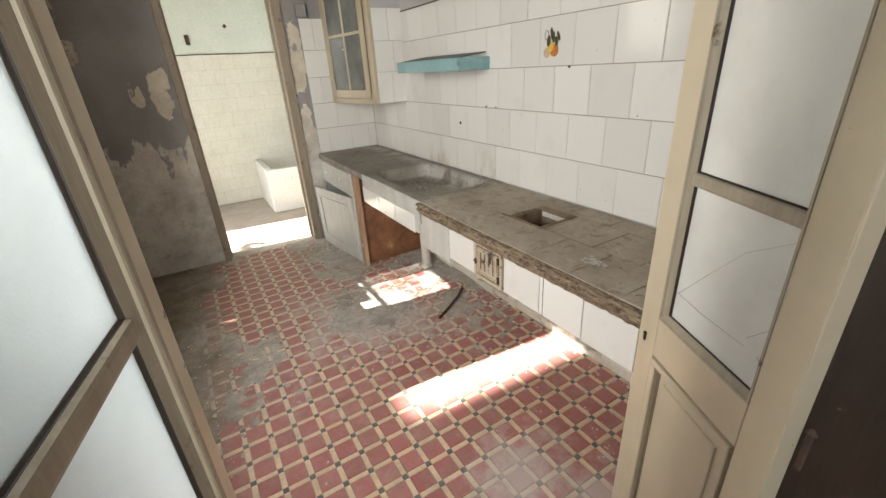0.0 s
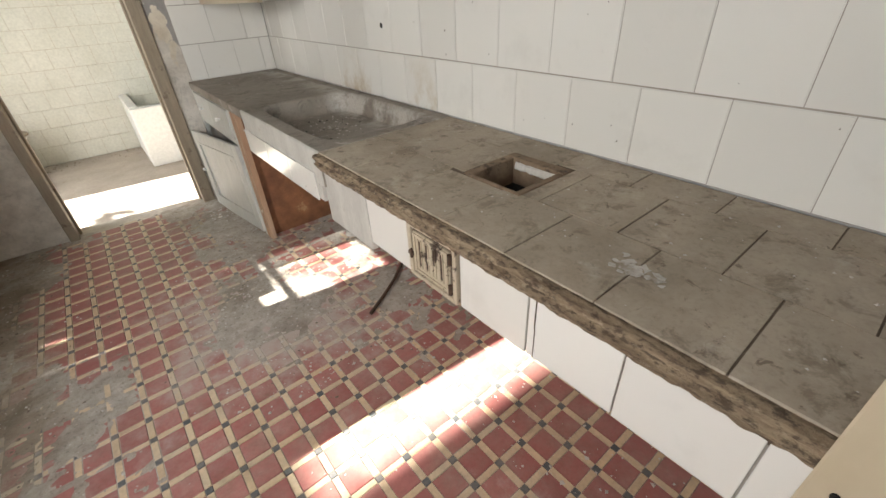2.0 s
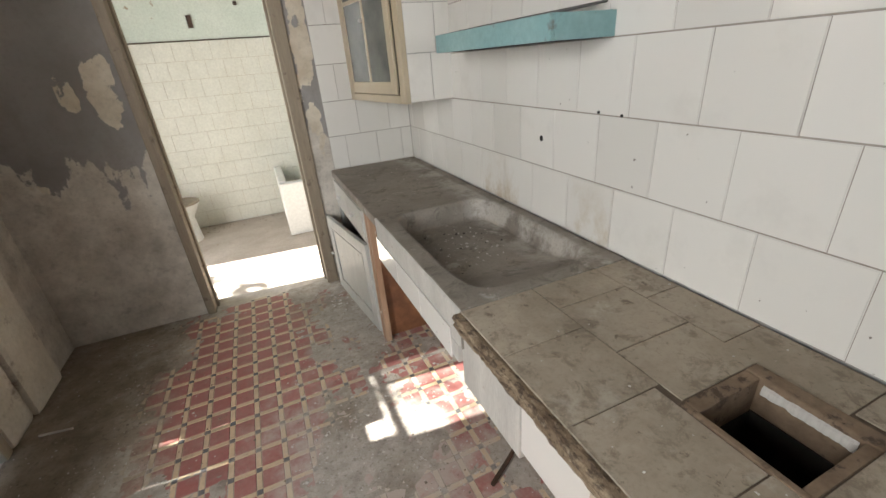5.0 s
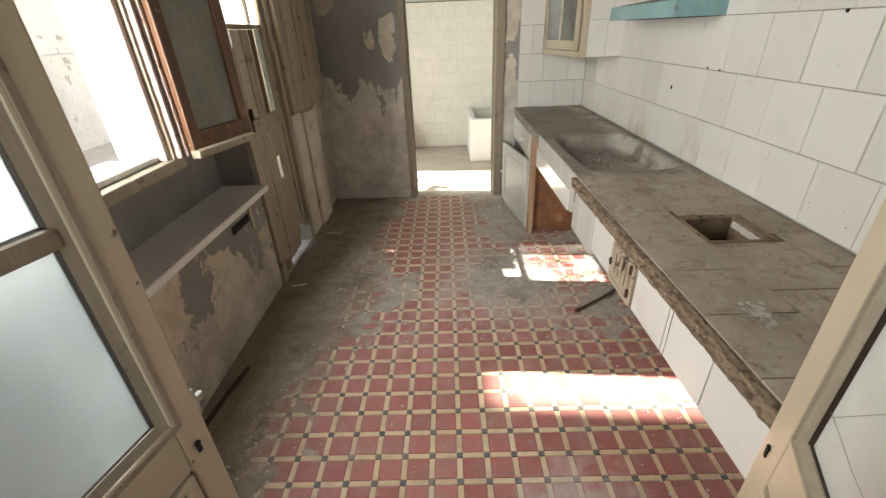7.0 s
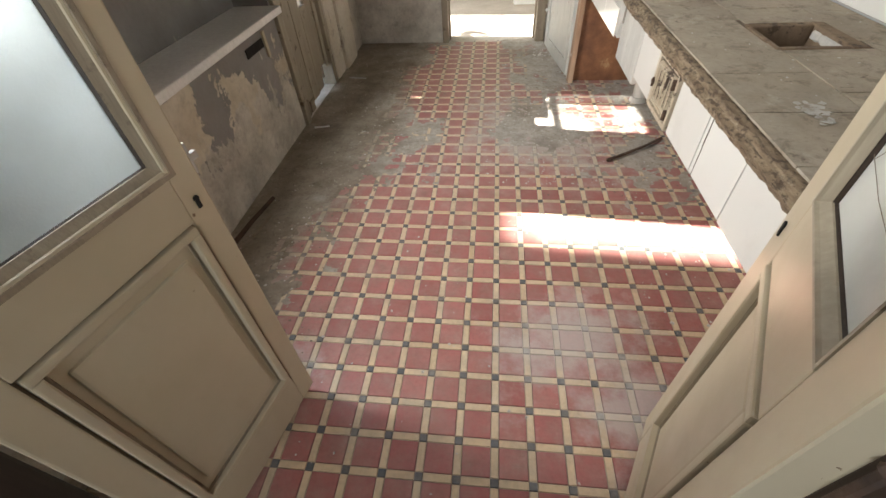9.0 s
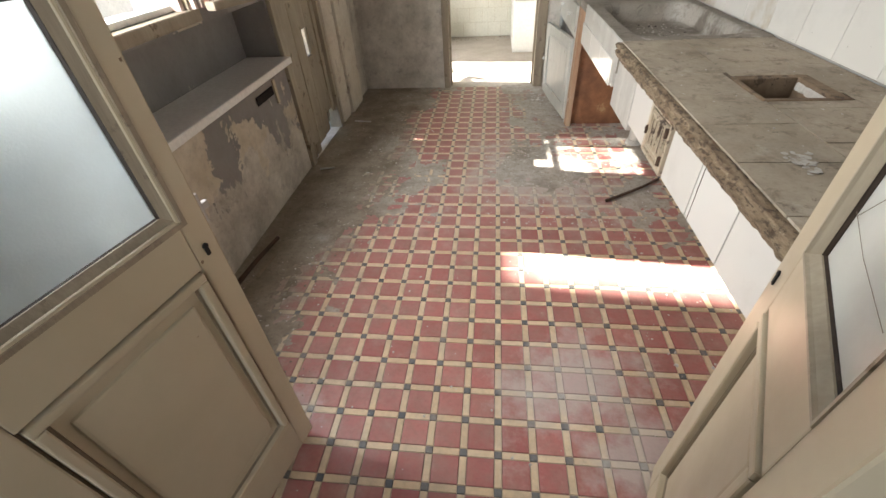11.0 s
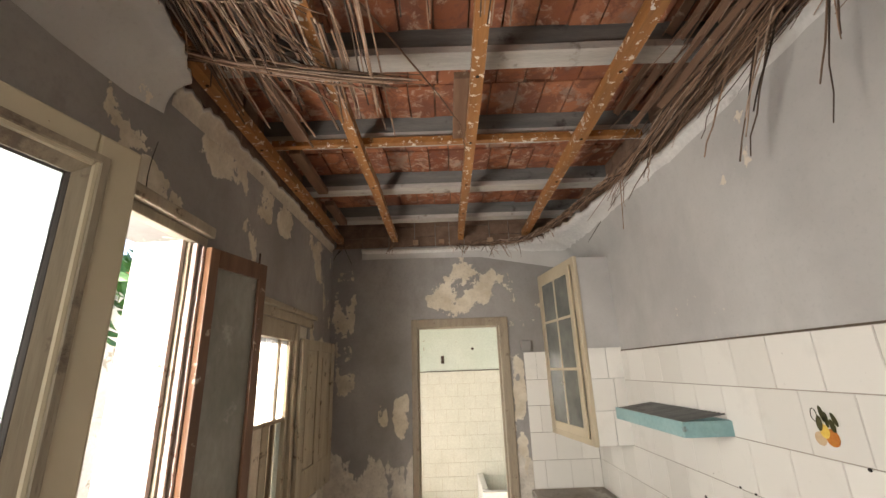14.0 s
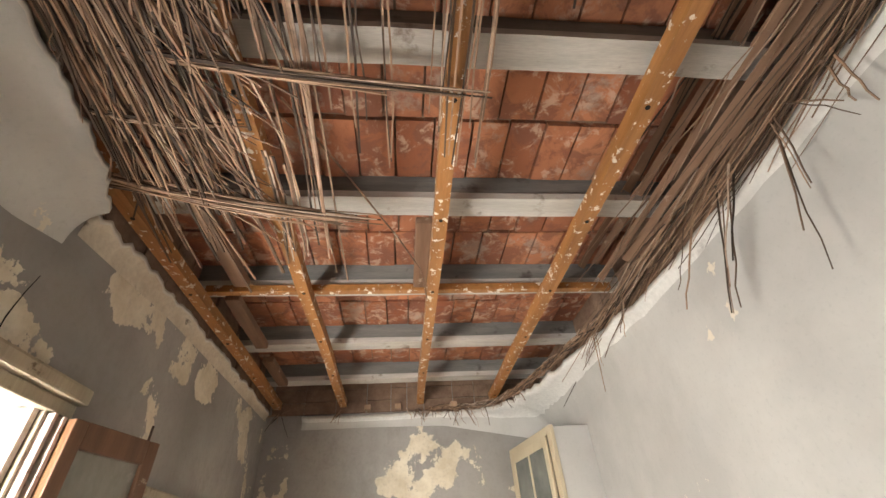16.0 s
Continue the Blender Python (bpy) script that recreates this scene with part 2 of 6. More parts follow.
        lime = k.ramp(k.math("ADD", lime, k.math("MULTIPLY", rag, 0.9)), 0.1, 0.75, 0.0, 0.62)
        c = k.mix(lime, c, (0.55, 0.52, 0.48))
        k.colour(c).rough(k.math("ADD", 0.23, k.math("MULTIPLY", k.math("MAXIMUM", dust, lime), 0.55)))
        return k.bump(k.math("ADD", k.noise(60, 4, 0.6, w), k.math("MULTIPLY", dust, k.noise(25, 6, 0.7, w))), 0.25, 0.004).m

    # dry earth: brown along the window wall, ashy where lime has fallen
    k = Mat("dry_earth", 0.95)
    w = k.world()
    x, y = k.axis(0, w), k.axis(1, w)
    c = k.mix(k.ramp(k.noise(5, 8, 0.7, w), 0.36, 0.64), (0.19, 0.155, 0.115), (0.33, 0.285, 0.225))
    ash = k.math("ADD", k.ramp(x, 0.20, 0.80, -0.16, 0.16), k.noise(3.0, 8, 0.68, w))
    c = k.mix(k.ramp(ash, 0.46, 0.66, 0.0, 0.85), c, k.mix(k.ramp(k.noise(16, 7, 0.7, w), 0.35, 0.65), (0.36, 0.325, 0.275), (0.55, 0.515, 0.46)))
    c = k.mix(k.ramp(k.noise(55, 5, 0.65, w), 0.55, 0.68, 0, 0.5), c, (0.10, 0.08, 0.06))
    c = k.mix(k.ramp(k.noise(90, 4, 0.6, w), 0.66, 0.70, 0, 0.7), c, (0.55, 0.52, 0.47))
    M["earth"] = k.colour(c).bump(k.math("ADD", k.noise(60, 6, 0.7, w), k.noise(180, 4, 0.6, w)), 0.6, 0.004).m

    M["floor_red"] = floor_mat("red_cement_tile", (0.35, 0.108, 0.10), (0.46, 0.175, 0.158))
    M["floor_cream"] = floor_mat("cream_cement_strip", (0.69, 0.53, 0.33), (0.77, 0.63, 0.43))
    M["floor_dark"] = floor_mat("dark_cement_inset", (0.07, 0.085, 0.10), (0.12, 0.13, 0.14))
    M["floor_bed"] = floor_mat("floor_bed", (0.24, 0.20, 0.16), (0.28, 0.24, 0.2))

    # painted joinery
    k = Mat("cream_gloss_paint", 0.36)
    w = k.world()
    c = k.mix(k.ramp(k.noise(2.2, 6, 0.6, w), 0.3, 0.7), (0.45, 0.38, 0.26), (0.54, 0.465, 0.335))
    c = k.mix(k.ramp(k.noise(9, 6, 0.65, w, (1, 1, 0.45)), 0.55, 0.85, 0, 0.4), c, (0.36, 0.29, 0.19))
    chip = k.ramp(k.noise(26, 5, 0.6, w), 0.725, 0.735)
    c = k.mix(chip, c, (0.16, 0.10, 0.055))
    k.colour(c).rough(k.ramp(k.noise(6, 5, 0.6, w), 0.3, 0.7, 0.28, 0.5))
    M["cream_paint"] = k.bump(k.math("ADD", k.noise(18, 4, 0.6, w, (1, 1, 0.3)), k.math("MULTIPLY", chip, -0.8)), 0.12, 0.003).m
    M["cream_dirty"] = grained("dirty_cream_paint", (0.30, 0.255, 0.185), (0.43, 0.37, 0.275), 0.5, 3, 0.2, 25, (4, 4, 0.5), spots=(0.12, 0.085, 0.05), spot_lo=0.60, spot_hi=0.66, spot_scale=12).m
    M["frame_paint"] = grained("grey_brown_frame_paint", (0.23, 0.18, 0.125), (0.34, 0.28, 0.20), 0.55, 3, 0.25, 30, (5, 5, 0.5), spots=(0.14, 0.10, 0.07), spot_lo=0.58, spot_hi=0.66, spot_scale=14).m
    M["cabinet_paint"] = grained("pale_grey_paint", (0.50, 0.50, 0.46), (0.60, 0.59, 0.54), 0.5, 4, 0.15, 30, (4, 4, 0.6), spots=(0.28, 0.22, 0.15), spot_lo=0.66, spot_hi=0.70, spot_scale=16).m
    M["brown_wood"] = grained("varnished_brown_wood", (0.095, 0.043, 0.02), (0.18, 0.088, 0.045), 0.42, 3, 0.25, 30, (6, 6, 0.5), spots=(0.42, 0.34, 0.26), spot_lo=0.635, spot_hi=0.665, spot_scale=13).m
    M["dark_wood"] = grained("black_brown_wood", (0.018, 0.011, 0.007), (0.045, 0.028, 0.018), 0.5, 3, 0.25, 30, (6, 6, 0.5), spots=(0.12, 0.09, 0.06), spot_lo=0.70, spot_hi=0.74, spot_scale=15).m
    M["pink_wood"] = grained("faded_pink_frame", (0.50, 0.385, 0.33), (0.64, 0.54, 0.48), 0.6, 3, 0.25, 30, (6, 6, 0.4), spots=(0.20, 0.09, 0.05), spot_lo=0.60, spot_hi=0.66, spot_scale=14).m
    M["bare_wood"] = grained("bare_orange_wood", (0.32, 0.175, 0.10), (0.52, 0.37, 0.25), 0.6, 3, 0.25, 30, (6, 6, 0.4), spots=(0.62, 0.52, 0.42), spot_lo=0.62, spot_hi=0.68).m
    M["rust_board"] = grained("rust_brown_board", (0.10, 0.04, 0.022), (0.36, 0.16, 0.07), 0.6, 4, 0.2, 30, spots=(0.55, 0.38, 0.20), spot_lo=0.60, spot_hi=0.70, spot_scale=4).m
    M["batten"] = grained("ceiling_batten_wood", (0.24, 0.10, 0.028), (0.44, 0.20, 0.065), 0.55, 3, 0.25, 30, (6, 0.6, 6), spots=(0.72, 0.66, 0.58), spot_lo=0.585, spot_hi=0.60, spot_scale=26).m
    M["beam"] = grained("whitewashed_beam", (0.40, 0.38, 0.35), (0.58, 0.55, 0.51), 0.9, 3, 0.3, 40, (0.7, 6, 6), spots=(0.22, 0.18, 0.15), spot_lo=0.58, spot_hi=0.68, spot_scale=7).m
    k = Mat("brick_vault", 0.9)
    w = k.world()
    c = k.mix(k.n("ShaderNodeNewGeometry").outputs["Random Per Island"], (0.24, 0.075, 0.035), (0.50, 0.20, 0.10))
    c = k.mix(k.ramp(k.noise(7, 7, 0.7, w, None, 0.6), 0.46, 0.55, 0, 0.7), c, (0.19, 0.075, 0.048))
    c = k.mix(k.ramp(k.noise(11, 8, 0.7, w, None, 0.5), 0.54, 0.62, 0, 0.7), c, (0.58, 0.40, 0.30))
    c = k.mix(k.ramp(k.noise(4.5, 8, 0.7, w), 0.56, 0.64, 0, 0.55), c, (0.40, 0.33, 0.28))
    c = k.mix(k.ramp(k.noise(2.3, 6, 0.65, w), 0.52, 0.72, 0, 0.6), c, (0.12, 0.055, 0.035))
    M["brick"] = k.colour(c).bump(k.noise(40, 7, 0.7, w), 0.7, 0.006).m
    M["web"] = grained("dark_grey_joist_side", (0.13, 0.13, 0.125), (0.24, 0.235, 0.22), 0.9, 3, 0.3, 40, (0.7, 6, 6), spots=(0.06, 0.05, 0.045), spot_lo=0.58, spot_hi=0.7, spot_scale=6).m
    M["mortar"] = grained("brick_mortar", (0.15, 0.09, 0.06), (0.27, 0.18, 0.13), 0.95, 10, 0.6, 60).m
    M["lath"] = grained("weathered_lath", (0.13, 0.07, 0.042), (0.25, 0.145, 0.092), 0.85, 5, 0.3, 40, (4, 0.4, 4), spots=(0.45, 0.36, 0.29), spot_lo=0.60, spot_hi=0.70, spot_scale=8).m
    k = Mat("cane", 0.7)
    isl = k.n("ShaderNodeNewGeometry").outputs["Random Per Island"]
    c = k.mix(k.ramp(isl, 0.15, 0.75), (0.035, 0.021, 0.013), (0.34, 0.21, 0.135))
    c = k.mix(k.ramp(isl, 0.8, 1.0), c, (0.50, 0.39, 0.31))
    c = k.mix(k.ramp(k.noise(22, 5, 0.6, k.world()), 0.5, 0.66, 0, 0.6), c, (0.10, 0.065, 0.045))
    M["cane"] = k.colour(c).m
    # stone and cement of the counter
    k = Mat("worn_limestone", 0.6)
    w = k.world()
    c = k.mix(k.random(), (0.37, 0.315, 0.24), (0.44, 0.38, 0.295))
    c = k.mix(k.ramp(k.noise(3.5, 8, 0.7, w), 0.42, 0.60, 0, 0.7), c, (0.27, 0.225, 0.165))
    c = k.mix(k.ramp(k.noise(13, 9, 0.74, w, None, 0.3), 0.53, 0.61, 0, 0.58), c, (0.15, 0.12, 0.085))
    c = k.mix(k.ramp(k.noise(27, 7, 0.72, w, None, 0.6), 0.60, 0.66, 0, 0.7), c, (0.11, 0.08, 0.055))
    c = k.mix(k.ramp(k.noise(6, 8, 0.7, w), 0.58, 0.66, 0, 0.5), c, (0.50, 0.455, 0.38))
    c = k.mix(k.ramp(k.noise(120, 3, 0.6, w), 0.5, 0.75, 0, 0.3), c, (0.17, 0.14, 0.10))
    k.colour(c).rough(k.ramp(k.noise(8, 6, 0.6, w), 0.3, 0.7, 0.55, 0.85))
    M["stone"] = k.bump(k.noise(35, 7, 0.7, w), 0.3, 0.003).m
    k = Mat("cement_sink_slab", 0.68)
    w = k.world()
    c = k.mix(k.ramp(k.noise(3, 7, 0.7, w), 0.35, 0.65), (0.20, 0.175, 0.145), (0.32, 0.285, 0.24))
    c = k.mix(k.ramp(k.noise(11, 8, 0.72, w, None, 0.8), 0.53, 0.62, 0, 0.6), c, (0.10, 0.085, 0.065))
    lime = k.ramp(k.noise(8, 8, 0.72, w), 0.60, 0.67, 0, 0.7)
    rear = k.math("MULTIPLY", k.ramp(k.axis(0, w), 2.10, 2.17), k.ramp(k.axis(0, w), 2.235, 2.215))
    rear = k.math("MULTIPLY", rear, k.ramp(k.noise(6, 6, 0.7, w), 0.42, 0.55, 0, 0.8))
    c = k.mix(k.math("MAXIMUM", lime, rear), c, (0.50, 0.47, 0.42))
    c = k.mix(k.ramp(k.noise(110, 3, 0.6, w), 0.5, 0.75, 0, 0.35), c, (0.12, 0.10, 0.08))
    M["slab"] = k.colour(c).bump(k.noise(45, 7, 0.7, w), 0.4, 0.004).m
    M["slab_front"] = grained("pale_cement_edge", (0.46, 0.44, 0.40), (0.60, 0.58, 0.53), 0.75, 4, 0.4, 60, (1, 3, 0.6), spots=(0.30, 0.24, 0.18), spot_lo=0.60, spot_hi=0.70).m
    k = Mat("grimy_stone_nosing", 0.85)
    w = k.world()
    c = k.mix(k.ramp(k.noise(26, 7, 0.7, w, (1, 0.35, 2.4)), 0.36, 0.64), (0.13, 0.085, 0.05), (0.34, 0.26, 0.17))
    c = k.mix(k.ramp(k.noise(75, 6, 0.7, w, (1, 0.5, 1)), 0.49, 0.58, 0, 0.75), c, (0.05, 0.032, 0.02))
    c = k.mix(k.ramp(k.noise(60, 6, 0.7, w, (1, 0.5, 1)), 0.58, 0.66, 0, 0.45), c, (0.46, 0.38, 0.27))
    M["nosing"] = k.colour(c).bump(k.noise(70, 6, 0.7, w), 0.8, 0.006).m
    M["joint"] = grained("dark_stone_joint", (0.085, 0.065, 0.045), (0.16, 0.12, 0.085), 0.95, 20, 0.3).m
    M["iron"] = grained("flaking_cream_iron", (0.46, 0.38, 0.27), (0.56, 0.48, 0.36), 0.55, 8, 0.5, 60, spots=(0.07, 0.045, 0.03), spot_lo=0.55, spot_hi=0.60, spot_scale=22).m
    M["rusty_iron"] = grained("rusty_iron", (0.035, 0.022, 0.015), (0.11, 0.06, 0.035), 0.75, 14, 0.5, 60).m
    # near-black for soot, and for the shade inside holes, slots and the cupboard
    M["soot_shade"] = grained("soot_shade", (0.007, 0.006, 0.005), (0.022, 0.017, 0.013), 0.95, 14, 0.5, 60).m
    M["chrome"] = grained("dull_steel", (0.45, 0.43, 0.40), (0.6, 0.58, 0.55), 0.35, 8, 0.1).m
    M["aqua"] = grained("aqua_enamel", (0.22, 0.40, 0.41), (0.32, 0.50, 0.50), 0.4, 5, 0.1, 50, spots=(0.16, 0.17, 0.15), spot_lo=0.62, spot_hi=0.72, spot_scale=14).m
    M["debris"] = grained("plaster_crumbs", (0.50, 0.47, 0.43), (0.70, 0.67, 0.62), 0.95, 30, 0.4).m
    M["dirt_crumbs"] = grained("dirt_crumbs", (0.16, 0.13, 0.10), (0.30, 0.25, 0.2), 0.95, 30, 0.4).m
    M["white"] = grained("white_wash", (0.74, 0.73, 0.69), (0.82, 0.81, 0.77), 0.8, 2, 0.3, 40, spots=(0.50, 0.46, 0.40), spot_lo=0.62, spot_hi=0.74, spot_scale=5).m
    M["patio_wash"] = grained("weathered_whitewash", (0.46, 0.45, 0.425), (0.64, 0.63, 0.60), 0.9, 2, 0.5, 40, spots=(0.30, 0.27, 0.23), spot_lo=0.58, spot_hi=0.62, spot_scale=4).m
    M["marble"] = grained("worn_marble", (0.80, 0.79, 0.76), (0.88, 0.87, 0.85), 0.4, 3, 0.1, 60, spots=(0.55, 0.50, 0.43), spot_lo=0.64, spot_hi=0.74, spot_scale=7).m
    M["rim"] = grained("brown_hearth_rim", (0.13, 0.085, 0.05), (0.29, 0.21, 0.14), 0.85, 9, 0.6, 70, spots=(0.08, 0.055, 0.035), spot_lo=0.55, spot_hi=0.62, spot_scale=26).m
    M["casement_pane"] = grained("dust_grey_pane", (0.17, 0.17, 0.145), (0.30, 0.295, 0.26), 0.3, 4, 0.05, 40, (1, 1, 0.5), spots=(0.38, 0.36, 0.32), spot_lo=0.6, spot_hi=0.7, spot_scale=6).m
    M["patio_floor"] = grained("patio_floor", (0.42, 0.36, 0.30), (0.56, 0.50, 0.43), 0.9, 3, 0.3).m
    # orange of the light in the patio door's hole, as a base colour
    M["hole_orange"] = grained("hole_orange_light", (0.60, 0.38, 0.17), (0.72, 0.50, 0.27), 0.9, 3, 0.3).m
    M["leaf"] = grained("green_leaf", (0.035, 0.10, 0.022), (0.08, 0.19, 0.045), 0.45, 12, 0.1).m
    M["terracotta"] = grained("terracotta", (0.40, 0.17, 0.09), (0.52, 0.25, 0.14), 0.85, 8, 0.2).m
    M["flower"] = grained("red_petal", (0.55, 0.02, 0.03), (0.65, 0.06, 0.06), 0.6, 8, 0.1).m
    # dark base colour stands for the gloom of the hall and wall cupboard
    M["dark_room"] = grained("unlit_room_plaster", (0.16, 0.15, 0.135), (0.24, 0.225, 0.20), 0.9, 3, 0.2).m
    # rippled glass
    k = Mat("rippled_glass", 0.5)
    k.b.inputs["Transmission Weight"].default_value = 0.92
    k.b.inputs["IOR"].default_value = 1.45
    w = k.world()
    c = k.mix(k.ramp(k.noise(5, 6, 0.6, w), 0.45, 0.75, 0, 0.6), (0.66, 0.735, 0.74), (0.47, 0.51, 0.50))
    k.colour(c).bump(k.noise(260, 2, 0.5, w), 0.25, 0.001)
    film = k.n("ShaderNodeBsdfTranslucent")
    film.inputs[0].default_value = (0.80, 0.87, 0.89, 1.0)
    both = k.n("ShaderNodeMixShader")
    k.put(both.inputs[0], k.ramp(k.noise(3.5, 6, 0.6, w), 0.35, 0.65, 0.03, 0.12))
    k.link(k.b.outputs[0], both.inputs[1])
    k.link(film.outputs[0], both.inputs[2])
    k.link(both.outputs[0], k.t.nodes["Material Output"].inputs[0])
    M["ripple"] = k.m
    k = Mat("dusty_clear_glass", 0.3)
    k.b.inputs["Transmission Weight"].default_value = 0.42
    k.b.inputs["IOR"].default_value = 1.2
    w = k.world()
    M["right_pane"] = k.colour(k.mix(k.ramp(k.noise(6, 7, 0.65, w), 0.45, 0.7, 0, 0.5), (0.76, 0.76, 0.71), (0.60, 0.58, 0.52))).bump(k.noise(200, 2, 0.5, w), 0.1, 0.001).m
    for nm, lo, hi in (("streaked_pane", 0.35, 0.95), ("grimy_pane", 0.14, 0.42)):
        k = Mat(nm, 0.4)
        film = k.n("ShaderNodeBsdfTranslucent")
        film.inputs[0].default_value = (0.74, 0.72, 0.67, 1.0)
        clear = k.n("ShaderNodeBsdfTransparent")
        mixer = k.n("ShaderNodeMixShader")
        k.put(mixer.inputs[0], k.ramp(k.noise(7, 7, 0.7, k.world(), (1, 1, 0.6)), 0.35, 0.65, lo, hi))
        k.link(film.outputs[0], mixer.inputs[1])
        k.link(clear.outputs[0], mixer.inputs[2])
        k.link(mixer.outputs[0], k.t.nodes["Material Output"].inputs[0])
        M[nm] = k.m
    k = Mat("dusty_glass", 0.35)
    k.b.inputs["Transmission Weight"].default_value = 0.6
    c = k.mix(k.ramp(k.noise(6, 6, 0.6, k.world()), 0.3, 0.7), (0.30, 0.33, 0.31), (0.48, 0.49, 0.45))
    M["dusty"] = k.colour(c).m
    # opaque pane: the cupboard's dark inside is put into its colour
    k = Mat("dark_inside_pane", 0.22)
    c = k.mix(k.ramp(k.noise(5, 6, 0.6, k.world()), 0.3, 0.75), (0.09, 0.10, 0.09), (0.22, 0.225, 0.205))
    M["dark_inside_pane"] = k.colour(c).m
    return M


M = make_materials()


# ---- mesh helpers ----
def shape(name, bm, mat, parent=None, label=""):
    """Links a bmesh as one mesh object, under a parent if one is given."""
    me = bpy.data.meshes.new(name)
    bm.to_mesh(me)
    bm.free()
    mats = mat if isinstance(mat, (list, tuple)) else [mat]
    for m in mats:
        me.materials.append(m)
    ob = new(name, me)
    if parent:
        ob.parent = parent
        ob.matrix_parent_inverse = parent.matrix_basis.inverted()
    if label:
        ob["label"] = label
    return ob


def part(name, bm, mat, parent, label=""):
    return shape(name, bm, mat, parent, label)


def thing(name, at, label, category, group="", kind=""):
    ob = new(name)
    ob.empty_display_size = 0.05
    ob.matrix_basis = Matrix.Translation(at)
    return tagged(ob, label, category, group, kind)


def add_box(bm, lo, hi, bevel=0.0, m=None, slot=0):
    r = bmesh.ops.create_cube(bm, size=1.0)
    vs = r["verts"]
    c = [(a + b) / 2 for a, b in zip(lo, hi)]
    s = [abs(b - a) for a, b in zip(lo, hi)]
    bmesh.ops.scale(bm, vec=s, verts=vs)
    bmesh.ops.translate(bm, vec=c, verts=vs)
    faces = list({f for v in vs for f in v.link_faces})
    for f in faces:
        f.material_index = slot
    if bevel:
        es = list({e for v in vs for e in v.link_edges})
        g = bmesh.ops.bevel(bm, geom=es, offset=bevel, segments=2, affect="EDGES", profile=0.6)
        vs = list({v for f in g["faces"] for v in f.verts} | {v for v in vs if v.is_valid})
    if m is not None:
        bmesh.ops.transform(bm, matrix=m, verts=[v for v in vs if v.is_valid])
    return vs


def box(lo, hi, bevel=0.0, m=None):
    bm = bmesh.new()
    add_box(bm, lo, hi, bevel, m)
    return bm


def boxes(*specs, bevel=0.0, m=None):
    bm = bmesh.new()
    for lo, hi in specs:
        add_box(bm, lo, hi, bevel, m)
    return bm


def add_rod(bm, a, b, r0, r1=None, n=8):
    a, b = Vector(a), Vector(b)
    d = b - a
    m = Matrix.Translation((a + b) / 2) @ d.to_track_quat("Z", "Y").to_matrix().to_4x4()
    bmesh.ops.create_cone(bm, cap_ends=True, segments=n, radius1=r0, radius2=r0 if r1 is None else r1, depth=d.length, matrix=m)


def rod(a, b, r0, r1=None, n=10):
    bm = bmesh.new()
    add_rod(bm, a, b, r0, r1, n)
    return bm


def add_strand(bm, pts, r0, r1, n=5):
    """A bent stick along the points."""
    rings = []
    for i, p in enumerate(pts):
        p = Vector(p)
        q = Vector(pts[min(i + 1, len(pts) - 1)]) - Vector(pts[max(i - 1, 0)])
        u = q.orthogonal().normalized()
        v = q.normalized().cross(u)
        r = r0 + (r1 - r0) * i / (len(pts) - 1)
        rings.append([bm.verts.new(p + (u * math.cos(2 * math.pi * k / n) + v * math.sin(2 * math.pi * k / n)) * r) for k in range(n)])
    for a, b in zip(rings, rings[1:]):
        for k in range(n):
            bm.faces.new((a[k], a[(k + 1) % n], b[(k + 1) % n], b[k]))
    bm.faces.new(rings[0])
    bm.faces.new(rings[-1])


def add_profile(bm, prof, a, b, closed=True):
    """Sweeps a 2D profile (pairs in the two axes across the run) from a to b, along y or x."""
    a, b = Vector(a), Vector(b)
    d = (b - a).normalized()
    up = Vector((0, 0, 1)) if abs(d.z) < 0.9 else Vector((1, 0, 0))
    side = d.cross(up).normalized()
    ra = [bm.verts.new(a + side * p + up * q) for p, q in prof]
    rb = [bm.verts.new(b + side * p + up * q) for p, q in prof]
    n = len(prof)
    for i in range(n if closed else n - 1):
        bm.faces.new((ra[i], ra[(i + 1) % n], rb[(i + 1) % n], rb[i]))
    if closed:
        bm.faces.new(ra)
        bm.faces.new(rb[::-1])
    bmesh.ops.recalc_face_normals(bm, faces=bm.faces)


